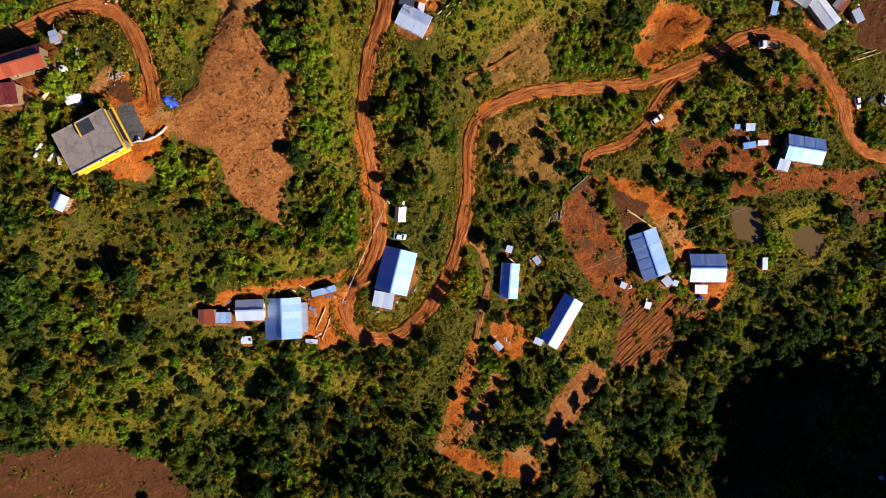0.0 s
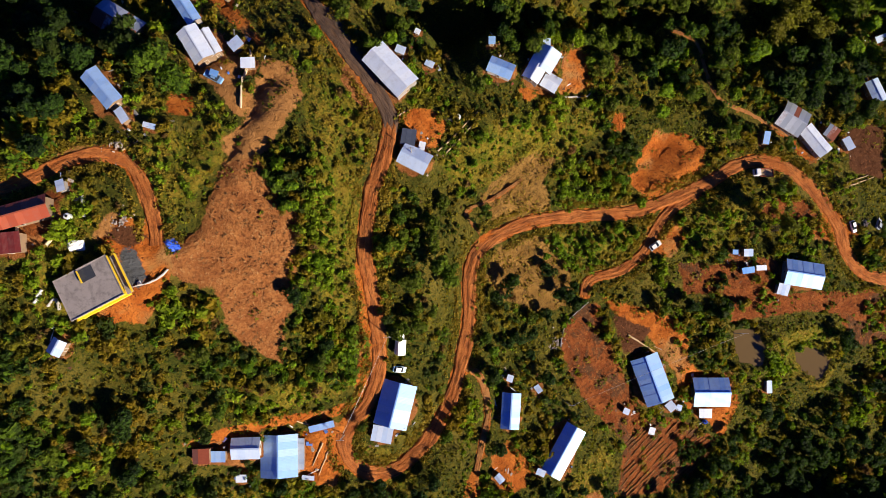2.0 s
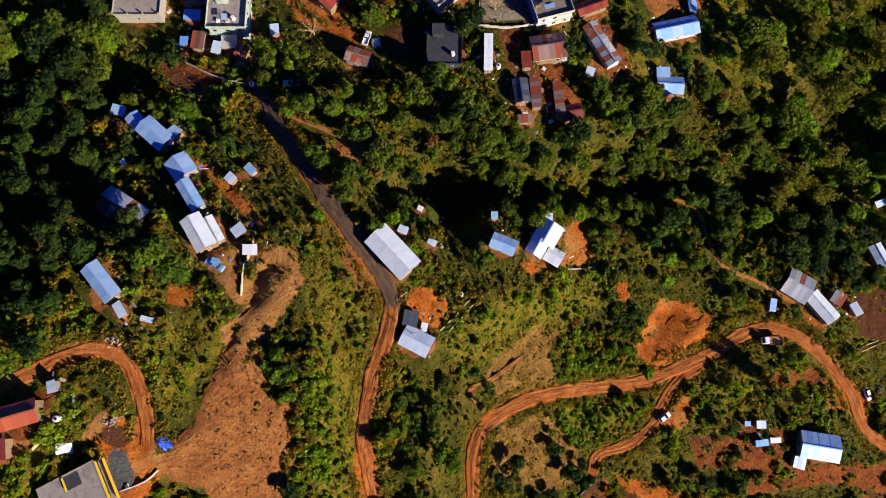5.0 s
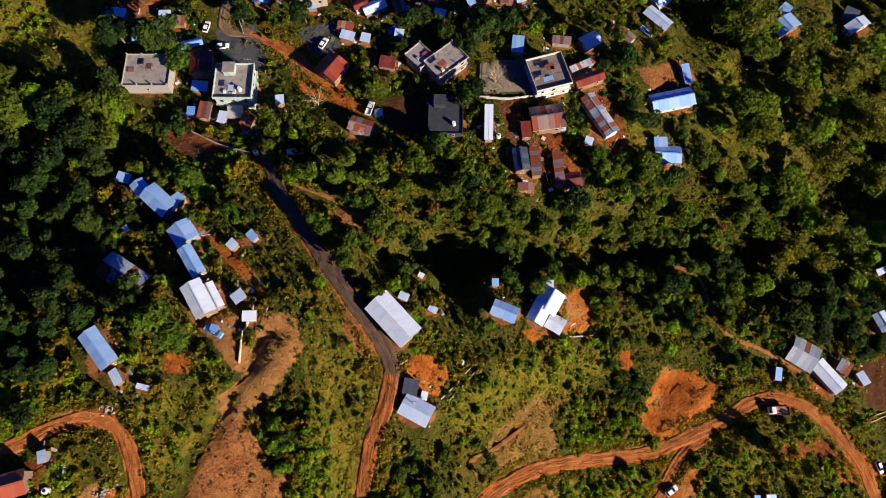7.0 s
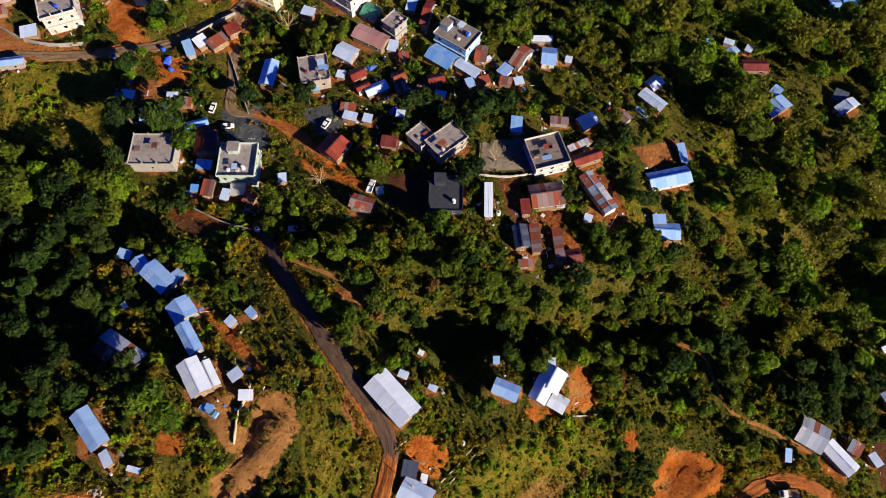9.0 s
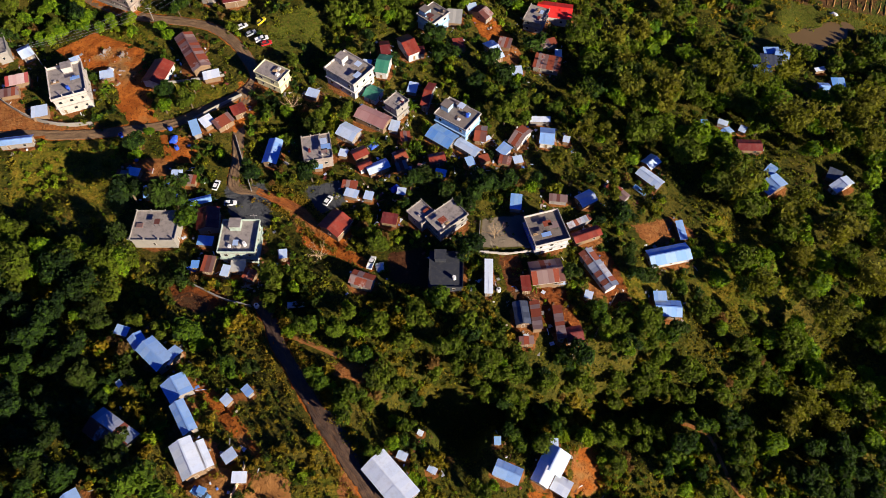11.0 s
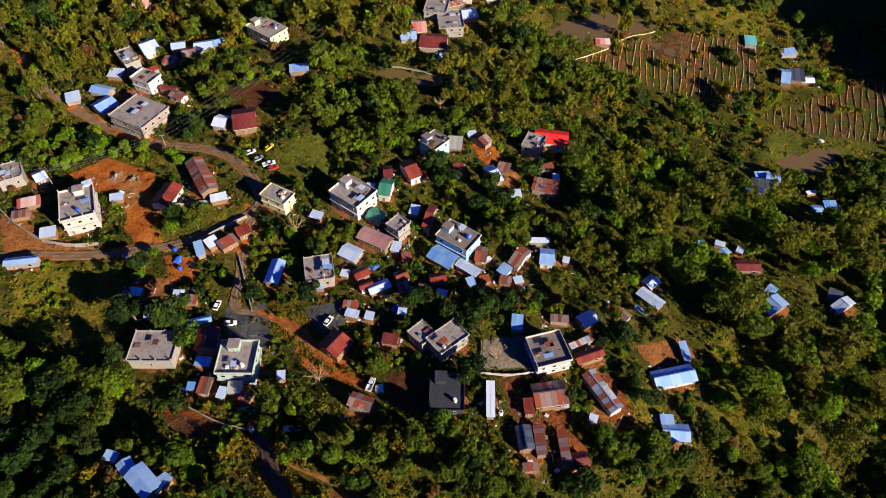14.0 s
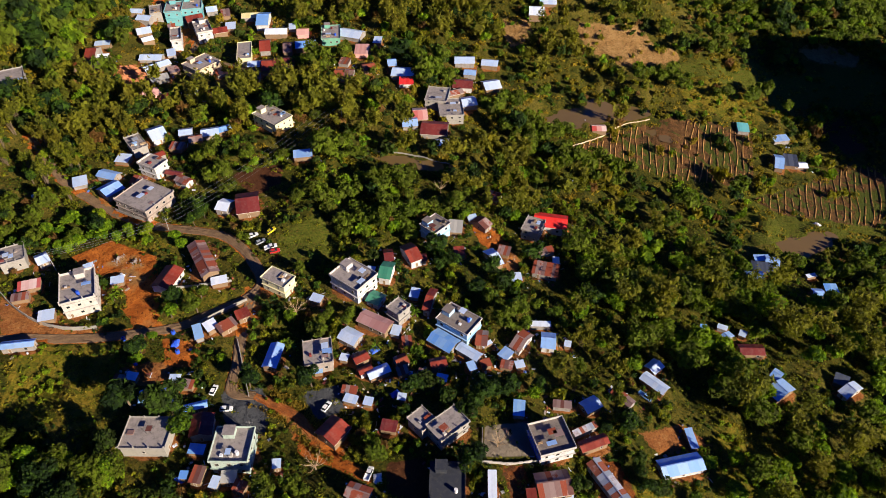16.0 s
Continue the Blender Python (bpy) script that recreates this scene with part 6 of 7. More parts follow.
chance = np.where((spots[:, 1] > 115) & (spots[:, 1] < 270), 0.16, chance)
chance = np.maximum(chance, best * (0.85 + 0.75 * swell(spots[:, 0], spots[:, 1], 21, 77)))
free = ~at(SHUT, spots[:, 0], spots[:, 1]) & ~at(BARE, spots[:, 0], spots[:, 1])
keep = free & (rng.uniform(0, 1, len(spots)) < chance)
spots, kinds = spots[keep], kinds[keep]
gaps = np.full(len(spots), 99.0)
for s in SITES:
    gaps = np.minimum(gaps, np.hypot(spots[:, 0] - s["x"], spots[:, 1] - s["y"]) - max(s["L"], s["W"]) * 0.5)
ok = gaps > 1.8
thinning = rng.uniform(0, 1, len(spots))
for s in SITES:
    for reach in (3.0, 8.0) if s["x"] < 60 or s["y"] < 120 else (3.0, 8.0, 13.0, 18.0, 23.0):
        near = np.hypot(spots[:, 0] - s["x"] - SUN_DIR.x * (reach + max(s["L"], s["W"]) / 2), spots[:, 1] - s["y"] - SUN_DIR.y * (reach + max(s["L"], s["W"]) / 2))
        ok &= (near > 3.6) | (thinning > (0.62 if 120 < s["y"] < 260 else 0.85))
for k, outline in [("pond", o) for o in PONDS] + ZONES:
    if k in ("pond", "grass", "green") or (k in ("straw", "terrace") and min(v for _, v in outline) > 310):
        ok &= inside(outline, spots[:, 0], spots[:, 1] + 4.0) < -4.5
    elif k in ("clay", "earth", "asphalt", "concrete", "mud") and 120 < min(v for _, v in outline) < 260:
        ok &= inside(outline, spots[:, 0], spots[:, 1] + 2.5) < -3.0
spots, kinds, gaps = spots[ok], kinds[ok], gaps[ok]
TREE_MAX = 320
# the trees that stand apart, by the houses and roads, are things; the close woods are one mass each
single = np.argsort(np.abs(at(ROAD_GAP, spots[:, 0], spots[:, 1])) * 0.5 + np.maximum(gaps, 0) + 0.03 * np.maximum(0, spots[:, 1] - 60))
rank = np.empty(len(spots), int)
rank[single] = np.arange(len(spots))
woods = []
# tall trees above the rusty-roofed house and along the ravine, added to cast shade
TALL = [(-74, 81), (-68, 77), (-77, 85), (-64, 74)]
spots = np.vstack([spots, TALL])
kinds, gaps, rank = np.append(kinds, ["big"] * len(TALL)), np.append(gaps, [9.0] * len(TALL)), np.append(rank, [0] * len(TALL))
for (x, y), kind, gap, place in zip(spots, kinds, gaps, rank):
    large = kind == "big"
    if large:
        if rng.uniform() < (0.62 if x < 60 else 0.48) and (x, y) not in TALL:
            continue
        kind = rng.choice(["broad", "dark", "broad", "bright"] if x < 60 else ["broad", "bright", "bamboo", "bright"])
    elif rng.uniform() < 0.28:
        kind = rng.choice(["broad", "bright", "dark", "bright", "dry"])
    variant = int(rng.integers(0, 4 if kind != "dry" else 1))
    size = rng.uniform(0.62, 1.25) * (0.85 if gap < 3 else 1.0) * (0.74 if y < 75 else 1.0)
    if y > 115:
        size *= 1.16
    if y > 300:
        if not large and rng.uniform() < 0.3:
            continue
        size *= 1.28
    if large:
        size = max(size, 0.95) * 1.55
    z = float(height(x, y))
    m = pose(x, y, z, rng.uniform(-4, 4), rng.uniform(-4, 4), rng.uniform(0, 360)) @ Matrix.Diagonal((size, size, size * rng.uniform(0.85, 1.25), 1))
    if (kind, variant) not in TREES:
        TREES[kind, variant] = tree_model(kind, variant)
        TREES[kind, variant].matrix_world = m
    elif place < TREE_MAX:
        copy_thing(TREES[kind, variant], Matrix()).matrix_basis = m
    else:
        quads, nors = CROWNS[kind, variant]
        if large and y < 260:
            more, turned = CROWNS[kind, variant]
            quads = np.concatenate([quads, more[:, :, (1, 0, 2)] * (-1.0, 1.0, 1.0)])
            nors = np.concatenate([nors, turned[:, :, (1, 0, 2)] * (-1.0, 1.0, 1.0)])
            mid = quads.mean(1, keepdims=True)
            quads = mid + (quads - mid) * 0.68
        thin, swollen = (1, 0.95) if y < 165 else (2, 1.2) if y < 220 else (3, 1.4)
        if y > 330:
            thin, swollen = 4, 1.5
        quads, nors = quads[::thin], nors[::thin]
        mid = quads.mean(1, keepdims=True)
        quads = mid + (quads - mid) * swollen
        woods.append((quads.reshape(-1, 3) @ np.array(m.to_3x3()).T + np.array(m.translation), nors.reshape(-1, 3) @ np.array(m.to_3x3()).T / size, kind))
for kind in ("broad", "bright", "dark", "bamboo", "dry"):
    sel = [(q, v) for q, v, k in woods if k == kind]
    if sel:
        q, v = np.vstack([a for a, b in sel]), np.vstack([b for a, b in sel])
        v /= np.linalg.norm(v, axis=1)[:, None] + 1e-6
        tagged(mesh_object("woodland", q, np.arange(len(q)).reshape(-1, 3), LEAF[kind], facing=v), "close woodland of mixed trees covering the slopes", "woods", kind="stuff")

# bushes: undergrowth over all ground that is not bare or built on
BUSH_FORMS = []
for k in range(6):
    r2 = np.random.default_rng(300 + k)
    p, d, _ = crown_points(r2, 52, 1.05, 1.1, 5, 0.0, 0.8)
    BUSH_FORMS.append(leaves(p, d, 0.52, r2, 0.42))
WEED_FORMS = []
for k in range(4):
    r2 = np.random.default_rng(400 + k)
    p = np.column_stack([r2.normal(0, 0.55, (12, 2)), r2.uniform(0.05, 0.35, 12)])
    WEED_FORMS.append(leaves(p, np.tile((0, 0, 0.5), (12, 1)), 0.55, r2, 0.8))


def scatter(name, label, forms, x, y, size, tall, material, lift=0.0):
    """Joins many small plants into one mesh."""
    z, turn = height(x, y) + lift, rng.uniform(0, 6.28, len(x))
    out, facing = [], []
    pick = rng.integers(0, len(forms), len(x))
    for k, form in enumerate(forms):
        i = np.where(pick == k)[0]
        if not len(i):
            continue
        c, s = np.cos(turn[i])[:, None], np.sin(turn[i])[:, None]
        v, w = form[0].reshape(-1, 3), form[1].reshape(-1, 3)
        facing.append(np.stack([w[:, 0] * c - w[:, 1] * s, w[:, 0] * s + w[:, 1] * c, np.tile(w[:, 2], (len(i), 1))], -1).reshape(-1, 3))
        px = (v[:, 0] * c - v[:, 1] * s) * size[i][:, None] + x[i][:, None]
        py = (v[:, 0] * s + v[:, 1] * c) * size[i][:, None] + y[i][:, None]
        pz = v[:, 2][None] * (size * tall)[i][:, None] + z[i][:, None]
        out.append(np.stack([px, py, pz], -1).reshape(-1, 3))
    v = np.vstack(out)
    return tagged(mesh_object(name, v, np.arange(len(v)).reshape(-1, 3), material, facing=np.vstack(facing)), label, "plants", kind="stuff")


def field(y0, y1, step, left=0.30, right=0.46):
    rows = []
    for yy in np.arange(y0, y1, step):
        lo, hi = -138 - left * max(0, yy - 60), 168 + right * max(0, yy - 60)
        xs = np.arange(lo, hi, step)
        rows.append(np.column_stack([xs + rng.uniform(-0.5, 0.5, len(xs)) * step, yy + rng.uniform(-0.5, 0.5, len(xs)) * step]))
    p = np.vstack(rows)
    return p[~at(SHUT, p[:, 0], p[:, 1])]


for y0, y1, step, grow in ((-90, 140, 1.75, 1.2), (140, 300, 2.8, 1.35), (300, 740, 5.2, 2.3)):
    p = field(y0, y1, step)
    bare = at(BARE, p[:, 0], p[:, 1])
    turf = np.maximum(at(COVER["turf"], p[:, 0], p[:, 1]), at(COVER["dry"], p[:, 0], p[:, 1])) > 0.5
    shrub = at(COVER["shrub"], p[:, 0], p[:, 1]) > 0.5
    lush = swell(p[:, 0], p[:, 1], 38, 31) + 0.6 * swell(p[:, 0], p[:, 1], 13, 32)
    lush = lush + 0.45 * ((p[:, 0] < -15) & (p[:, 1] < 40))
    roll = rng.uniform(0, 1, len(p))
    edge = at(ROAD_GAP, p[:, 0], p[:, 1]) < 2.5
    fringe = bare & (np.maximum(at(COVER["clay"], p[:, 0], p[:, 1]), at(COVER["soil"], p[:, 0], p[:, 1])) < 0.72) & ~edge & (at(COVER["mud"], p[:, 0], p[:, 1]) < 0.4) & (at(COVER["asphalt"], p[:, 0], p[:, 1]) < 0.4)
    bush = (~bare & ~turf & (roll < np.clip(0.74 + 0.35 * lush, 0.3, 0.97))) | (fringe & (roll < 0.16)) | (bare & ~edge & (p[:, 0] > 74) & (p[:, 1] < 56) & (roll < np.clip(0.30 + 0.5 * swell(p[:, 0], p[:, 1], 11, 64), 0.03, 0.8)))
    size = np.clip(rng.uniform(0.45, 1.0, len(p)) ** 1.3 * (1.25 + 0.85 * lush), 0.35, 2.8) * grow
    size = np.where(edge, size * 0.6, np.where(bare & (p[:, 0] < 74), size * 0.6, size))
    open_land = at(COVER["meadow"], p[:, 0], p[:, 1]) > 0.5
    bush = (bush & (~open_land | (rng.uniform(0, 1, len(p)) < 0.72))) | (shrub & ~bare)
    size = np.where(shrub, np.clip(size, 1.0, 1.7), np.where(open_land, size * 0.75, size))
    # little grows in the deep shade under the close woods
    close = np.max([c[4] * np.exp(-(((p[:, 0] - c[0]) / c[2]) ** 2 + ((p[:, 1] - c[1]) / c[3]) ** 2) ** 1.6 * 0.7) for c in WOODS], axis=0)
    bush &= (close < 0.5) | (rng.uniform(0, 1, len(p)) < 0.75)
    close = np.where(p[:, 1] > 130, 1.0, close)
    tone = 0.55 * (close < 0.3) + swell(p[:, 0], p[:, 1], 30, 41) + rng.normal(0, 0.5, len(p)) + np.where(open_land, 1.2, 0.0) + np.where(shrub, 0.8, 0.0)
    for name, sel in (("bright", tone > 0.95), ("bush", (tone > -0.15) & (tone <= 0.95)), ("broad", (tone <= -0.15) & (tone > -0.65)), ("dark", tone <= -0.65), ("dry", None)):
        i = bush & (sel if sel is not None else roll < 0)
        dry = (roll * 977 % 1) < 0.016
        i = bush & dry if name == "dry" else i & ~dry
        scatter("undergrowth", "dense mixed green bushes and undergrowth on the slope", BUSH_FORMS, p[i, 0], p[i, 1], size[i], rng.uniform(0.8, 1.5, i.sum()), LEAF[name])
    i = (~bush & ~bare & (~turf | (roll < 0.4))) | (bare & (roll < np.where(np.maximum(at(COVER["clay"], p[:, 0], p[:, 1]), at(COVER["soil"], p[:, 0], p[:, 1])) > 0.85, 0.025, 0.10)))
    golden = (turf & (at(COVER["dry"], p[:, 0], p[:, 1]) > 0.5)) | open_land & (swell(p[:, 0], p[:, 1], 17, 63) + rng.normal(0, 0.4, len(p)) > 0.0)
    for name, j in (("bush", i & ~golden), ("straw", i & golden)):
        if j.any():
            scatter("weeds", "low weeds and grass tufts", WEED_FORMS, p[j, 0], p[j, 1], np.full(j.sum(), grow) * rng.uniform(0.6, 1.3, j.sum()), np.ones(j.sum()), LEAF[name])

# dry yellow grass along the road edges
tufts = []
for skin, width, line, zs in ROAD_LINES:
    if width < 3 or skin == "lane":
        continue
    d = np.gradient(line, axis=0)
    d /= np.linalg.norm(d, axis=1)[:, None]
    side = np.stack([-d[:, 1], d[:, 0]], 1)
    for sgn in (-1, 1):
        for k in range(7):
            tufts.append(line + side * sgn * (width / 2 + rng.uniform(0.5, 2.3, len(line)))[:, None] + rng.normal(0, 0.3, line.shape))
p = np.vstack(tufts)
keep = ~at(SHUT, p[:, 0], p[:, 1]) & (at(ROAD_GAP, p[:, 0], p[:, 1]) > 0.45) & (swell(p[:, 0], p[:, 1], 24, 61) + rng.normal(0, 0.4, len(p)) > -0.35)
p = p[keep]
scatter("verge_grass", "dry yellow-green grass along the road edges", WEED_FORMS, p[:, 0], p[:, 1], rng.uniform(0.55, 1.1, len(p)), rng.uniform(1.0, 1.8, len(p)), LEAF["straw"])


# ---- vehicles ----
def hull(bm, sections):
    """A closed shell through cross-sections (x, half width low, half width high, z low, z high)."""
    rings = []
    for x, w0, w1, z0, z1 in sections:
        rings.append([bm.verts.new(p) for p in ((x, -w0, z0), (x, w0, z0), (x, w1, z1), (x, -w1, z1))])
    for a, b in zip(rings, rings[1:]):
        for i in range(4):
            bm.faces.new((a[i], a[(i + 1) % 4], b[(i + 1) % 4], b[i]))
    bm.faces.new(rings[0][::-1]), bm.faces.new(rings[-1])
    bmesh.ops.recalc_face_normals(bm, faces=bm.faces)
    bmesh.ops.bevel(bm, geom=bm.edges[:], offset=0.05, segments=1, affect="EDGES")


def wheels(ob, xs, half, r):
    for x in xs:
        for sgn in (-1, 1):
            bm = bmesh.new()
            bmesh.ops.create_cone(bm, cap_ends=True, segments=14, radius1=r, radius2=r, depth=0.22, matrix=pose(x, sgn * half, r, 90))
            tyre = part("wheel", bm, RUBBER, ob)
            bm = bmesh.new()
            bmesh.ops.create_cone(bm, cap_ends=True, segments=10, radius1=r * 0.55, radius2=r * 0.55, depth=0.02, matrix=pose(x, sgn * (half + 0.115), r, 90))
            part("rim", bm, STEEL, tyre)


def stand(ob, x, y, turn):
    """Sets a thing on the ground, tilted with the slope."""
    d = 1.2
    gx, gy = (height(x + d, y) - height(x - d, y)) / (2 * d), (height(x, y + d) - height(x, y - d)) / (2 * d)
    n = Vector((-gx, -gy, 1)).normalized()
    ob.matrix_world = Matrix.Translation((x, y, float(height(x, y)) + 0.12)) @ Vector((0, 0, 1)).rotation_difference(n).to_matrix().to_4x4() @ pose(0, 0, 0, 0, 0, turn)


def car(x, y, turn, paint):
    ob = tagged(new("car"), f"parked {paint} hatchback car", "car", "parked cars")
    bm = bmesh.new()
    hull(bm, [(-2.0, 0.72, 0.74, 0.42, 0.88), (-1.85, 0.82, 0.82, 0.28, 0.95), (0.7, 0.84, 0.84, 0.25, 0.95), (1.7, 0.80, 0.78, 0.28, 0.86), (2.0, 0.68, 0.66, 0.40, 0.70)])
    part("body", bm, PAINT[paint], ob)
    bm = bmesh.new()
    hull(bm, [(-1.82, 0.74, 0.60, 0.93, 0.98), (-1.45, 0.78, 0.60, 0.93, 1.42), (0.1, 0.78, 0.60, 0.93, 1.44), (0.95, 0.74, 0.62, 0.93, 0.99)])
    part("glasshouse", bm, GLASS, ob, "dark tinted glass")
    boxes("roof_panel", [(-1.38, 0.08, -0.58, 0.58, 1.425, 1.475)], PAINT[paint], ob)
    for sgn in (-1, 1):
        boxes("headlight", [(1.84, 1.97, sgn * 0.55 - 0.14, sgn * 0.55 + 0.14, 0.62, 0.76)], PLASTIC["white"], ob)
    wheels(ob, (-1.25, 1.25), 0.78, 0.31)
    stand(ob, x, y, turn)


def pickup(x, y, turn, paint):
    ob = tagged(new("pickup_truck"), f"parked {paint} pickup truck with open bed", "pickup truck", "parked cars")
    bm = bmesh.new()
    hull(bm, [(-2.4, 0.85, 0.85, 0.45, 0.75), (0.9, 0.88, 0.88, 0.40, 0.95), (2.2, 0.84, 0.80, 0.42, 0.95), (2.45, 0.74, 0.72, 0.45, 0.75)])
    part("body", bm, PAINT[paint], ob)
    bm = bmesh.new()
    hull(bm, [(-0.35, 0.82, 0.66, 0.93, 1.65), (0.85, 0.82, 0.66, 0.93, 1.65), (1.4, 0.78, 0.68, 0.93, 1.0)])
    part("cab_glass", bm, GLASS, ob)
    boxes("cab_roof", [(-0.34, 0.84, -0.64, 0.64, 1.62, 1.70)], PAINT[paint], ob)
    for s in ((-2.4, -0.4, -0.88, -0.80), (-2.4, -0.4, 0.80, 0.88), (-2.42, -2.34, -0.8, 0.8)):
        boxes("bed_side", [(*s, 0.75, 1.18)], PAINT[paint], ob)
    wheels(ob, (-1.5, 1.5), 0.82, 0.36)
    stand(ob, x, y, turn)


def boxtruck(x, y, turn, paint):
    ob = tagged(new("box_truck"), "white box truck parked at the roadside", "truck")
    boxes("cargo_box", [(-3.0, 1.2, -1.15, 1.15, 0.9, 3.0)], PAINT[paint], ob, bevel=0.04)
    bm = bmesh.new()
    hull(bm, [(1.3, 1.0, 1.0, 0.5, 2.1), (2.5, 1.0, 0.92, 0.5, 2.1), (3.0, 0.98, 0.92, 0.5, 1.2)])
    part("cab", bm, PAINT[paint], ob)
    boxes("windscreen", [(2.55, 2.95, -0.85, 0.85, 1.28, 1.9)], GLASS, ob)
    boxes("chassis", [(-2.9, 2.6, -0.5, 0.5, 0.5, 0.88)], STEEL, ob)
    wheels(ob, (-2.0, 2.1), 0.95, 0.42)
    stand(ob, x, y, turn)


def truck(x, y, turn, paint):
    ob = tagged(new("cargo_truck"), "white truck with a rusty loaded cargo bed", "truck")
    bm = bmesh.new()
    hull(bm, [(1.2, 1.05, 1.05, 0.5, 2.2), (2.6, 1.05, 0.98, 0.5, 2.2), (3.1, 1.0, 0.95, 0.5, 1.3)])
    part("cab", bm, PAINT[paint], ob)
    boxes("windscreen", [(2.66, 3.02, -0.85, 0.85, 1.35, 1.95)], GLASS, ob)
    boxes("chassis", [(-3.0, 2.6, -0.5, 0.5, 0.5, 0.95)], STEEL, ob)
    boxes("bed_floor", [(-3.2, 1.0, -1.2, 1.2, 0.95, 1.1)], TIN["rust"], ob)
    for s in ((-3.2, 1.0, -1.25, -1.18), (-3.2, 1.0, 1.18, 1.25), (-3.26, -3.2, -1.2, 1.2)):
        boxes("bed_side", [(*s, 1.1, 1.8)], TIN["rust"], ob)
    for i in range(7):
        boxes("plank", [(-3.0, 0.8, -1.05 + i * 0.3, -0.83 + i * 0.3, 1.1 + 0.08 * (i % 3), 1.35 + 0.1 * (i % 3))], TIMBER, ob)
    wheels(ob, (-2.2, 2.1), 0.98, 0.45)
    stand(ob, x, y, turn)


# ---- yard walls, logs, poles and wires ----
def yard_wall(skin, tall, line):
    ob = tagged(new("yard_wall"), {"whitec": "low off-white plastered boundary wall", "white": "low white plastered boundary wall", "tan": "low tan plastered boundary wall"}.get(skin, "low grey concrete retaining wall"), "wall")
    pts = finely(line, 2.4)
    for (ax, ay), (bx, by) in zip(pts, pts[1:]):
        length = math.hypot(bx - ax, by - ay)
        z0, z1 = float(height(ax, ay)), float(height(bx, by))
        p = boxes("wall_panel", [(-0.02, length + 0.02, -0.13, 0.13, -0.9, tall)], WALL[skin], ob, bevel=0.02)
        p.matrix_local = pose(ax, ay, (z0 + z1) / 2 + random.uniform(-0.05, 0.05), 0, 0, math.degrees(math.atan2(by - ay, bx - ax)))


def log(p, q):
    (ax, ay), (bx, by) = p, q
    rng2 = random.Random(int(ax * 10))
    ob = tagged(new("log"), "pale felled tree trunk lying on the ground", "log", "felled logs")
    bm = bmesh.new()
    n, rings = 7, []
    side = Vector((-(by - ay), bx - ax, 0)).normalized()
    for i in range(n + 1):
        x, y = ax + (bx - ax) * i / n + rng2.uniform(-0.12, 0.12), ay + (by - ay) * i / n + rng2.uniform(-0.12, 0.12)
        c, r = Vector((x, y, float(height(x, y)) + 0.25)), 0.28 - 0.02 * i
        rings.append([bm.verts.new(c + side * r * math.cos(k * 0.785) + Vector((0, 0, r * math.sin(k * 0.785)))) for k in range(8)])
    for a, b in zip(rings, rings[1:]):
        for k in range(8):
            bm.faces.new((a[k], a[(k + 1) % 8], b[(k + 1) % 8], b[k]))
    bm.faces.new(rings[0][::-1]), bm.faces.new(rings[-1])
    part("trunk", bm, TIMBER, ob)


POLES = []


def pole(x, y, tall):
    ob = tagged(new("utility_pole"), "weathered utility pole with a crossarm", "utility pole", "utility poles")
    z = float(height(x, y))
    ob.matrix_world = pose(x, y, z)
    bm = bmesh.new()
    limb(bm, (0, 0, -1), (0, 0, tall), 0.16, 0.10, 8)
    part("pole", bm, WALL["conc"], ob)
    boxes("crossarm", [(-1.0, 1.0, -0.06, 0.06, tall - 0.6, tall - 0.45)], STEEL, ob)
    for u in (-0.9, 0.0, 0.9):
        bm = bmesh.new()
        bmesh.ops.create_cone(bm, cap_ends=True, segments=8, radius1=0.07, radius2=0.04, depth=0.2, matrix=Matrix.Translation((u, 0, tall - 0.35)))
        part("insulator", bm, PLASTIC["white"], ob)
    POLES.append((x, y, z + tall - 0.25))


def wires(a, b, count=4, thick=0.028, gap=3.2):
    ob = tagged(new("power_line"), "thin grey overhead wires hung between poles", "wire")
    for k in range(count):
        u = (k - (count - 1) / 2) * gap
        bm = bmesh.new()
        n = 14
        pts = []
        for i in range(n + 1):
            t = i / n
            pts.append((a[0] + (b[0] - a[0]) * t + u, a[1] + (b[1] - a[1]) * t, a[2] + (b[2] - a[2]) * t - 4 * t * (1 - t) * 0.03 * math.hypot(b[0] - a[0], b[1] - a[1])))
        for p, q in zip(pts, pts[1:]):
            limb(bm, p, q, thick, thick, 4)
        part("wire", bm, STEEL, ob)


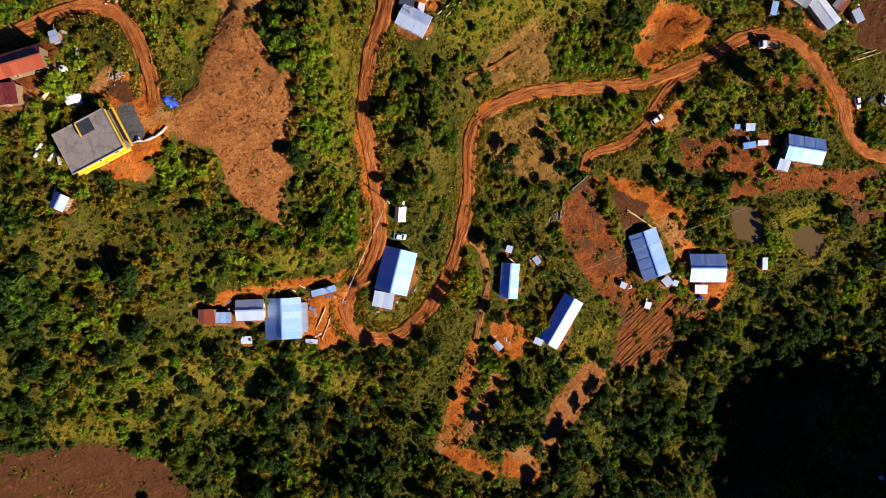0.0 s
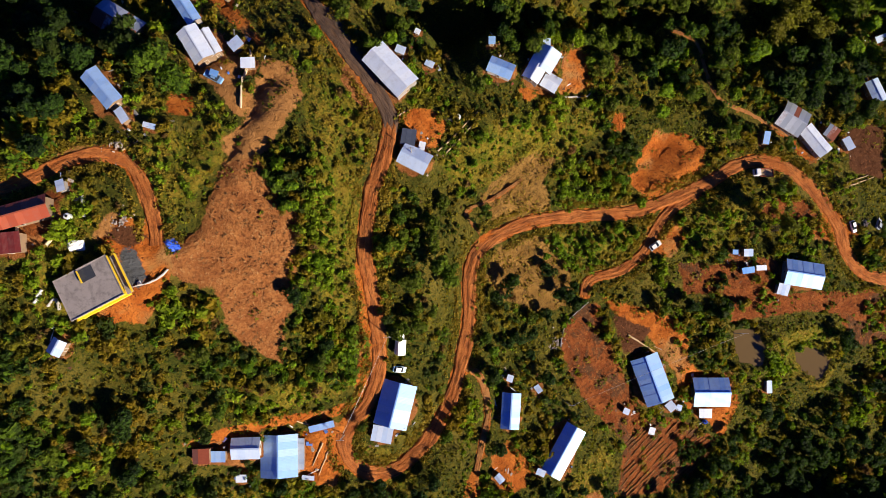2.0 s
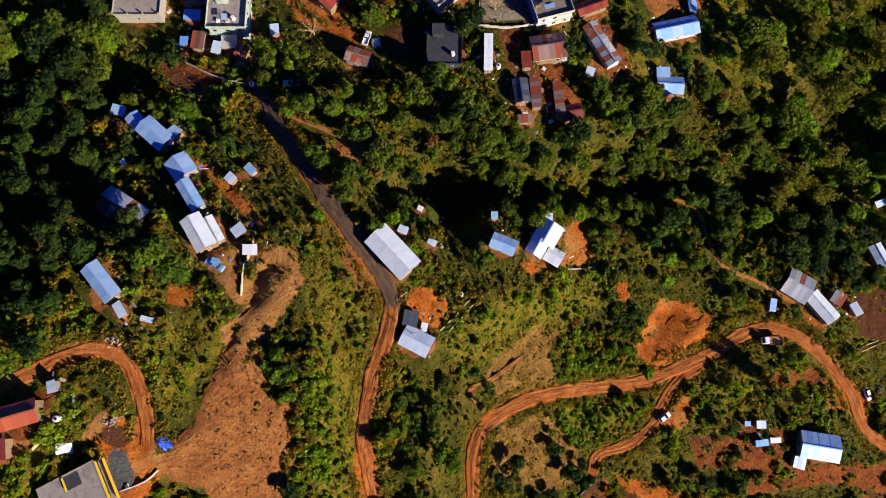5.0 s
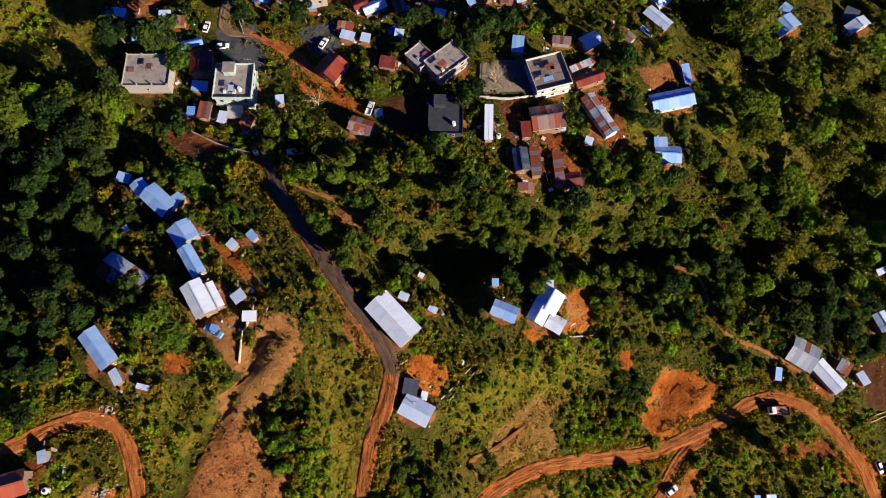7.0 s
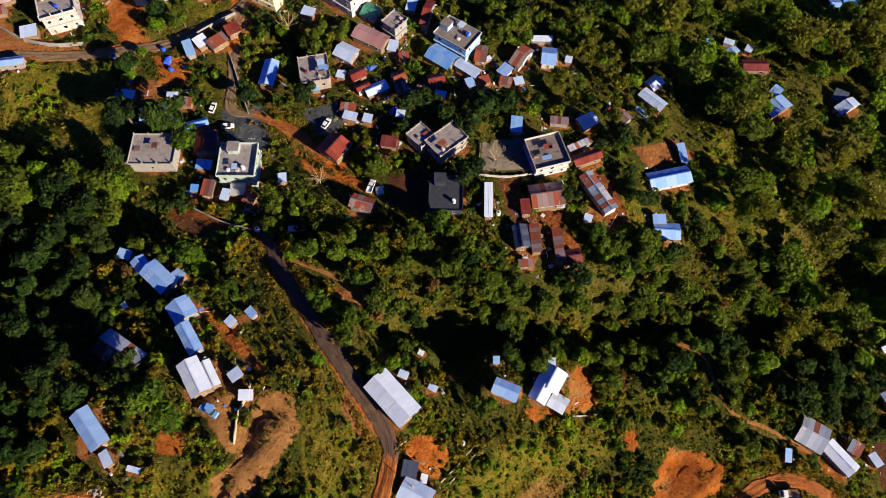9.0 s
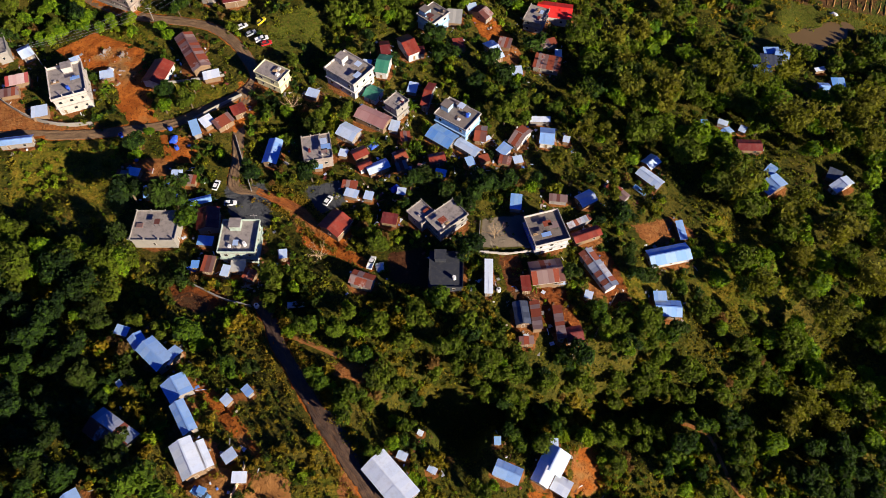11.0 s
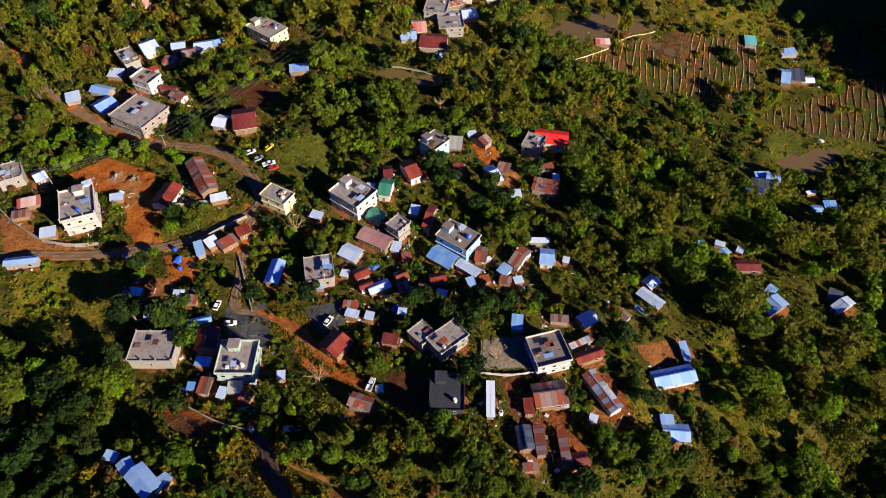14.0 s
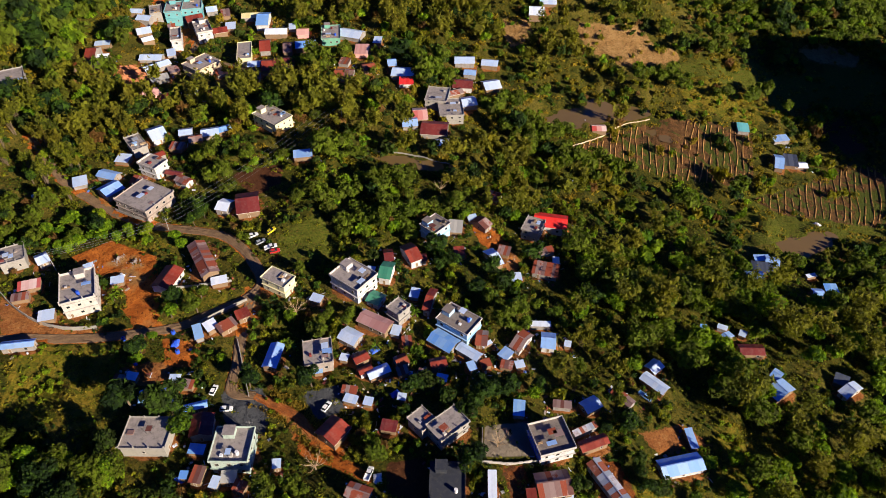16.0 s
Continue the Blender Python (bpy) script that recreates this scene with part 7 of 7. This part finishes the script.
# ---- plants and clutter that stand apart ----
def banana_plant(x, y):
    ob = tagged(new("banana_plant"), "banana plant with broad arching leaves", "banana plant", "banana plants")
    r = random.Random(int(x * 7 + y))
    bm = bmesh.new()
    limb(bm, (0, 0, -0.4), (0, 0, 2.0), 0.16, 0.10, 7)
    part("stem", bm, BARK, ob)
    for i in range(8):
        bm = bmesh.new()
        a, length = i * 0.785 + r.uniform(-0.3, 0.3), r.uniform(2.0, 3.0)
        rows = []
        for k in range(6):
            t = k / 5
            d, z, w = length * t, 2.0 + 1.3 * math.sin(t * 2.4) * (0.6 + 0.4 * r.random()) - 0.5 * t * t, 0.38 * math.sin(math.pi * min(0.97, 0.12 + t * 0.86))
            rows.append([bm.verts.new((d * math.cos(a) - s * w * math.sin(a), d * math.sin(a) + s * w * math.cos(a), z - abs(s) * 0.12)) for s in (-1, 0, 1)])
        for p, q in zip(rows, rows[1:]):
            for s in (0, 1):
                bm.faces.new((p[s], p[s + 1], q[s + 1], q[s]))
        part("leaf", bm, LEAF["bright"], ob)
    ob.matrix_world = pose(x, y, float(height(x, y)), 0, 0, r.uniform(0, 360))


def bare_tree(x, y):
    ob = tagged(new("bare_tree"), "leafless pale grey tree with spreading branches", "tree", "bare trees")
    r = random.Random(int(x * 3 + y * 5))
    bm = bmesh.new()
    limb(bm, (0, 0, -0.6), (0.1, 0, 2.2), 0.22, 0.16, 7)
    part("trunk", bm, TIMBER, ob)
    for i in range(9):
        bm = bmesh.new()
        a, e = i * 0.7 + r.uniform(-0.3, 0.3), r.uniform(0.5, 1.2)
        p = Vector((0.1, 0, 2.0))
        for k in range(4):
            q = p + Vector((math.cos(a) * math.cos(e), math.sin(a) * math.cos(e), math.sin(e))) * r.uniform(0.9, 1.4)
            limb(bm, p, q, 0.11 - 0.022 * k, 0.085 - 0.02 * k, 5)
            for s in (-1, 1):
                tip = q + Vector((math.cos(a + s * 0.8), math.sin(a + s * 0.8), 0.5)) * r.uniform(0.6, 1.1)
                limb(bm, q, tip, 0.045, 0.012, 4)
            p, a, e = q, a + r.uniform(-0.4, 0.4), e + r.uniform(-0.25, 0.3)
        part("branch", bm, TIMBER, ob)
    ob.matrix_world = pose(x, y, float(height(x, y)))


def tank(x, y, tone):
    ob = tagged(new("water_tank"), f"round {tone} plastic water tank on the ground", "water tank", "water tanks")
    bm = bmesh.new()
    bmesh.ops.create_cone(bm, cap_ends=True, segments=18, radius1=0.75, radius2=0.7, depth=1.5, matrix=Matrix.Translation((0, 0, 0.65)))
    bmesh.ops.bevel(bm, geom=[e for e in bm.edges if e.calc_face_angle(0) > 1], offset=0.12, segments=2, affect="EDGES")
    part("body", bm, PLASTIC[tone], ob)
    bm = bmesh.new()
    bmesh.ops.create_cone(bm, cap_ends=True, segments=12, radius1=0.32, radius2=0.28, depth=0.16, matrix=Matrix.Translation((0, 0, 1.46)))
    part("lid", bm, PLASTIC["black"], ob)
    ob.matrix_world = pose(x, y, float(height(x, y)))


def tarp(x, y, tone):
    """A crumpled plastic sheet thrown over a pile."""
    r = np.random.default_rng(int(abs(x * 11 + y)))
    n = 9
    u = np.linspace(-1, 1, n)
    uu, vv = np.meshgrid(u, u)
    edge = np.maximum(np.abs(uu), np.abs(vv))
    zz = 0.9 * (1 - edge ** 2) + r.uniform(0, 0.22, uu.shape) * (edge < 0.99)
    a = r.uniform(0, 3)
    px, py = 1.7 * uu + r.normal(0, 0.09, uu.shape), 1.25 * vv + r.normal(0, 0.09, uu.shape)
    wx, wy = x + px * math.cos(a) - py * math.sin(a), y + px * math.sin(a) + py * math.cos(a)
    zz = zz + np.maximum(height(wx, wy), float(height(x, y)) - 0.3) + 0.03
    ob = mesh_object("tarpaulin", np.stack([wx, wy, zz], -1).reshape(-1, 3), grid_faces(n, n), PLASTIC[tone])
    tagged(ob, f"crumpled {tone} plastic tarpaulin over a pile", "tarpaulin", "tarpaulins")


def rubble_heap(x, y):
    ob = tagged(new("rubble_heap"), "loose heap of stones, boards and scrap", "rubble heap", "rubble heaps", "stuff")
    r = random.Random(int(x * 5 + y * 3))
    bm = bmesh.new()
    for i in range(46):
        d, a = abs(r.gauss(0, 1.6)), r.uniform(0, 6.28)
        px, py = x + d * math.cos(a), y + d * math.sin(a)
        z = float(height(px, py)) + max(0, 0.7 - 0.3 * d)
        s = r.uniform(0.12, 0.4)
        m = pose(px, py, z, r.uniform(0, 60), r.uniform(0, 60), r.uniform(0, 360)) @ Matrix.Diagonal((s * r.uniform(0.8, 3.2), s, s * 0.6, 1))
        bmesh.ops.create_cube(bm, size=1.0, matrix=m)
    me = bpy.data.meshes.new("rubble_heap")
    bm.to_mesh(me)
    bm.free()
    me.materials.append(WALL["ruin"])
    ob.name = "old"
    made = new("rubble_heap", me)
    for key in ("label", "category", "group", "kind"):
        made[key] = ob[key]
    bpy.data.objects.remove(ob)


def scrap_material():
    n = Nodes("yard_scrap")
    pick = n.island()
    colour = n.mix(n.step(pick, 0.30, 0.31), (0.16, 0.075, 0.035), (0.42, 0.35, 0.28))
    for edge, tone in ((0.45, (0.62, 0.68, 0.78)), (0.60, (0.24, 0.055, 0.035)), (0.70, (0.10, 0.22, 0.62)), (0.76, (0.30, 0.29, 0.28)), (0.90, (0.75, 0.77, 0.80))):
        colour = n.mix(n.step(pick, edge, edge + 0.01), colour, tone)
    return n.done(n.mix(n.math("MULTIPLY", n.step(n.noise(2.0, 4), 0.45, 0.7), 0.5), colour, (0.12, 0.09, 0.07)), 0.7)


def yard_scrap(sites, each, reach, label):
    """Boards, sheets, drums and stones lying about the houses."""
    r = np.random.default_rng(71)
    verts, faces = [], []
    corner = np.array([(x, y, z) for z in (0, 1) for x, y in ((-0.5, -0.5), (0.5, -0.5), (0.5, 0.5), (-0.5, 0.5))])
    sides = np.array([(3, 2, 1, 0), (4, 5, 6, 7), (0, 1, 5, 4), (1, 2, 6, 5), (2, 3, 7, 6), (3, 0, 4, 7)])
    for s in sites:
        for k in range(each):
            a, out = r.uniform(0, 6.283), r.uniform(0.4, reach)
            c, sn = math.cos(s["a"]), math.sin(s["a"])
            u, v = math.cos(a), math.sin(a)
            stretch = 1 / max(abs(u) / (s["L"] / 2 + out), abs(v) / (s["W"] / 2 + out))
            x, y = s["x"] + (u * c - v * sn) * stretch, s["y"] + (u * sn + v * c) * stretch
            if at(BUILT, x, y) or at(ROAD_GAP, x, y) < 0.6:
                continue
            kind = r.uniform()
            size = (r.uniform(1.2, 3.2), r.uniform(0.12, 0.3), 0.08) if kind < 0.35 else (r.uniform(0.7, 1.9), r.uniform(0.5, 1.1), r.uniform(0.03, 0.25)) if kind < 0.7 else (r.uniform(0.3, 0.7), r.uniform(0.3, 0.7), r.uniform(0.25, 0.8))
            t = r.uniform(0, 3.14)
            p = corner * size
            z = float(height(x, y)) - 0.04
            verts.append(np.column_stack([x + p[:, 0] * math.cos(t) - p[:, 1] * math.sin(t), y + p[:, 0] * math.sin(t) + p[:, 1] * math.cos(t), z + p[:, 2] + p[:, 0] * r.normal(0, 0.1)]))
            faces.append(sides + 8 * len(faces))
    tagged(mesh_object("yard_scrap", np.vstack(verts), np.vstack(faces), SCRAP), label, "scrap", kind="stuff")


SCRAP = scrap_material()
yard_scrap([s for s in SITES if 115 < s["y"] < 300 and -160 < s["x"] < 90], 13, 2.6, "loose boards, sheets, drums and stones about the village houses")
yard_scrap([s for s in SITES if s["y"] <= 115], 6, 2.2, "loose boards, sheets and drums about the hillside houses")
yard_scrap([s for s in SITES if s["y"] >= 300], 6, 3.5, "loose boards and sheets about the upper village houses")
car(65.6, 39.8, 35, "white")
car(132.3, 46.9, -70, "white")
car(-12.1, 3.6, -10, "blue")
boxtruck(-12.4, 10.9, 90, "white")
truck(100.1, 62.7, 180, "white")
car(-38.5, 170.4, 62, "white")
car(-69.5, 169.0, 5, "white")
pickup(-43.9, 131.8, 8, "white")
pickup(-23.1, 147.1, 75, "white")
car(-75.2, 175.9, 80, "white")
car(-77.0, 246.8, 30, "white")
car(-73.2, 243.1, 30, "grey")
pickup(-68.7, 240.0, 20, "white")
car(-69.8, 248.3, 38, "yellow")
car(-66.8, 237.9, 20, "red")
pickup(-56.0, 75.6, -28, "blue")
pickup(66.0, 184.3, -40, "blue")
car(142.5, 48.2, 60, "grey")
yard_wall("whitec", 1.1, [(9.6, 152.3), (18.7, 152.4), (27.7, 154.5)])
yard_wall("conc", 1.6, [(-160.6, 214.5), (-152.8, 208.0), (-143.8, 202.7), (-133.0, 199.7), (-121.4, 200.5)])
yard_wall("conc", 1.2, [(-105.1, 218.7), (-93.9, 220.1), (-80.0, 222.8)])
yard_wall("conc", 1.4, [(-87.5, 203.3), (-79.1, 209.7), (-72.6, 214.2)])
yard_wall("conc", 1.2, [(-136.6, 262.6), (-127.0, 257.9), (-120.6, 255.6)])
yard_wall("conc", 1.0, [(-82.0, 140.5), (-75.0, 138.2), (-64.4, 133.1), (-56.8, 131.4)])
yard_wall("whitec", 0.9, [(35.5, 81.7), (42.6, 82.4), (44.1, 85.2)])
yard_wall("tan", 1.0, [(-49.4, 68.2), (-49.5, 76.2), (-48.0, 81.1), (-48.3, 83.8)])
yard_wall("whitec", 1.0, [(-80.7, 44.0), (-80.2, 39.5)])
yard_wall("white", 1.2, [(-90.3, 20.3), (-88.3, 23.2)])
yard_wall("whitec", 0.9, [(-87.7, 19.6), (-86.2, 21.4), (-85.5, 18.8)])
yard_wall("tan", 1.1, [(-93.2, 37.1), (-92.5, 31.2)])
yard_wall("tan", 1.1, [(-85.5, 38.5), (-86.3, 34.8), (-87.6, 32.8)])
yard_wall("conc", 0.7, [(35.3, 8.7), (36.9, 15.6), (44.1, 22.2)])
yard_wall("whitec", 0.7, [(-71.4, 23.7), (-66.4, 25.8), (-63.8, 28.3)])
yard_wall("conc", 0.8, [(9.6, 152.5), (10.2, 164.1)])
yard_wall("conc", 0.9, [(-63.8, 174.4), (-72.3, 196.7)])
yard_wall("tan", 0.5, [(60.0, 349.2), (84.1, 367.1), (95.4, 378.3), (113.1, 386.4)])
yard_wall("conc", 0.7, [(-38.8, 314.7), (-20.4, 312.9), (-0.6, 305.4)])
log((-0.2, 60.9), (11.1, 73.6))
log((-1.4, 62.1), (9.4, 73.7))
log((-9.0, 72.6), (-11.9, 70.2))
log((-73.7, 55.3), (-70.5, 57.8))
log((57.6, 12.2), (67.6, 6.5))
log((128.4, 59.0), (141.0, 63.4))
log((128.3, 60.2), (139.2, 64.0))
log((44.4, 128.2), (52.5, 142.6))
log((47.2, 129.4), (54.2, 140.1))
log((-35.7, -11.3), (-38.4, -9.7))
log((-31.1, -18.6), (-33.7, -25.1))
log((-32.4, -16.1), (-35.1, -22.5))
pole(-14.3, 12.3, 9)
pole(-26.8, -14.4, 9)
pole(37.5, -8.0, 9)
pole(94.8, 12.6, 9)
pole(-53.5, 339.7, 9)
pole(-108.4, 245.2, 10)
pole(-146.2, 227.1, 9)
pole(-8.3, 60.3, 9)
pole(-59.1, 159.7, 8)
banana_plant(-87.6, 56.5)
banana_plant(-93.8, 49.3)
banana_plant(128.3, 109.3)
banana_plant(133.5, 106.1)
banana_plant(130.9, 101.2)
banana_plant(139.2, 105.5)
banana_plant(136.3, 109.1)
banana_plant(-93.6, 51.4)
banana_plant(-55.5, 194.2)
banana_plant(-52.4, 192.4)
banana_plant(-13.1, 239.8)
banana_plant(-119.9, 213.4)
banana_plant(-119.6, 216.7)
banana_plant(-24.9, 192.8)
banana_plant(-12.3, 209.5)
banana_plant(-51.0, 288.4)
banana_plant(26.1, 141.0)
bare_tree(-4.3, 284.6)
bare_tree(-53.9, 208.1)
bare_tree(-38.6, 148.5)
bare_tree(-184.1, 313.6)
bare_tree(14.5, 158.0)
tank(-94.9, 199.2, "blue")
tank(-90.9, 190.7, "blue")
tank(-103.1, 185.5, "blue")
tank(-87.4, 171.5, "blue")
tank(-55.2, 131.5, "white")
tank(-51.8, 133.6, "white")
tank(15.2, 139.1, "white")
tank(136.9, -47.0, "blue")
tank(131.1, -86.4, "blue")
tank(152.6, -79.7, "white")
tank(-110.9, 196.1, "blue")
tank(-170.8, 266.6, "white")
tank(85.9, -16.3, "blue")
tank(-82.8, 39.3, "white")
tank(4.1, 72.0, "white")
tarp(-62.8, 34.0, "blue")
tarp(-17.3, 176.1, "blue")
tarp(-20.5, 145.9, "white")
tarp(-122.7, 260.0, "blue")
tarp(-57.2, 229.0, "blue")
tarp(-122.1, 225.2, "white")
tarp(-25.5, 193.2, "blue")
tarp(-92.8, 194.5, "blue")
tarp(-81.7, 33.2, "white")
tarp(-80.1, 12.4, "black")
tarp(-76.3, 144.4, "blue")
tarp(184.7, 312.4, "white")
rubble_heap(34.3, 9.6)
rubble_heap(-74.6, 56.3)
rubble_heap(-72.8, 38.8)
rubble_heap(2.3, 71.1)
rubble_heap(-20.3, 110.7)
rubble_heap(-58.6, 137.9)
rubble_heap(48.2, 132.9)
rubble_heap(-125.6, 234.0)
rubble_heap(-118.7, 232.6)
rubble_heap(137.6, 47.9)
wires(POLES[0], POLES[1], 1), wires(POLES[2], POLES[3], 1)
wires(POLES[4], POLES[5]), wires(POLES[5], POLES[6])


# ---- fields: terrace bunds, stacked bricks, cut stalks, stubble ----
def bunds(name, label, outline, turn, gap, tall, wide, material, wave=2.5):
    """Low earth banks that follow the terraces inside an outline."""
    p = np.array(outline, float)
    c, reach = p.mean(0), np.hypot(*(p.max(0) - p.min(0))) / 2
    ca, sa = math.cos(radians(turn)), math.sin(radians(turn))
    verts, faces = [], []
    r = np.random.default_rng(len(outline) + int(reach))
    lines = []
    for v in np.arange(-reach, reach, gap):
        u = np.arange(-reach, reach, 1.2)
        lines.append((u, v + wave * np.sin(u / 17.0 + v * 0.06) + 0.4 * np.sin(u / 5.3 + v)))
    for u, w in lines:
        x, y = c[0] + u * ca - w * sa, c[1] + u * sa + w * ca
        ins = inside(outline, x, y) > 0.4
        z = height(x, y)
        d = np.gradient(np.stack([x, y], 1), axis=0)
        d /= np.linalg.norm(d, axis=1)[:, None] + 1e-9
        jag = r.uniform(0.75, 1.15, len(x))
        for i in range(len(x) - 1):
            if not (ins[i] and ins[i + 1]) or math.sin(x[i] * 0.31 + y[i] * 0.17 + 2 * math.sin(y[i] * 0.23)) > 0.93:
                continue
            b = len(verts)
            for k in (i, i + 1):
                nx, ny = -d[k, 1] * wide / 2 * jag[k], d[k, 0] * wide / 2 * jag[k]
                verts += [(x[k] - nx, y[k] - ny, z[k] - 0.1), (x[k], y[k], z[k] + tall * jag[k]), (x[k] + nx, y[k] + ny, z[k] - 0.1)]
            faces += [(b, b + 1, b + 4, b + 3), (b + 1, b + 2, b + 5, b + 4)]
    tagged(mesh_object(name, verts, faces, material, shade=False), label, "field", kind="stuff")


BUND = earth_material("bund_earth", (0.30, 0.155, 0.050), (0.42, 0.23, 0.080), (0.10, 0.10, 0.022))
STALK = earth_material("cut_stalks", (0.13, 0.062, 0.022), (0.23, 0.125, 0.05), (0.07, 0.033, 0.013))
BRICK = earth_material("fired_brick", (0.36, 0.13, 0.06), (0.46, 0.19, 0.09), (0.20, 0.07, 0.04))
TERRACES = "curved earth bunds between dry terraced plots"
bunds("terrace_bunds", TERRACES, [(60, 348), (84, 370), (106, 382), (113, 366), (126, 369), (150, 339), (120, 336), (90, 344)], 74, 3.3, 0.4, 0.9, BUND, 2.0)
bunds("terrace_bunds", TERRACES, [(126, 371), (134, 390), (174, 386), (164, 349), (150, 340)], 70, 3.3, 0.4, 0.9, BUND, 2.0)
bunds("terrace_bunds", TERRACES, [(156, 329), (187, 345), (208, 357), (230, 374), (244, 358), (225, 316), (198, 318), (168, 318)], 62, 3.3, 0.4, 0.9, BUND, 3.5)
bunds("brick_stacks", "long low stacks of red-brown bricks drying", [(-180, 378), (-169, 388), (-158, 375), (-162, 362), (-176, 365)], 25, 2.0, 0.9, 1.3, BRICK, 0.3)
bunds("cut_stalks", "rows of cut brown stalks on bare soil", [(57, -22), (63, -14), (78, -15), (92, -23), (86, -33), (71, -39), (55, -39)], 38, 1.5, 0.28, 0.5, STALK, 0.8)

r4 = np.random.default_rng(9)
pts = np.column_stack([r4.uniform(-60, -34, 420), r4.uniform(3, 60, 420)])
pts = pts[inside([(-52, 57), (-46, 59), (-43, 52), (-40, 45), (-36, 43), (-37, 20), (-40, 16), (-40, 5), (-47, 9), (-52, 13), (-54, 22), (-58, 31), (-57, 40)], pts[:, 0], pts[:, 1]) > 0.5]
STUB_FORMS = []
for k in range(4):
    r2 = np.random.default_rng(500 + k)
    q = np.column_stack([r2.normal(0, 0.3, (5, 2)), r2.uniform(0.1, 0.4, 5)])
    STUB_FORMS.append(leaves(q, np.tile((0.6, -0.4, 0.3), (5, 1)), 0.5, r2, 0.6))
scatter("stubble", "dry stumps and stubble on the cleared plot", STUB_FORMS, pts[:, 0], pts[:, 1], r4.uniform(0.4, 0.9, len(pts)), np.ones(len(pts)), STALK)
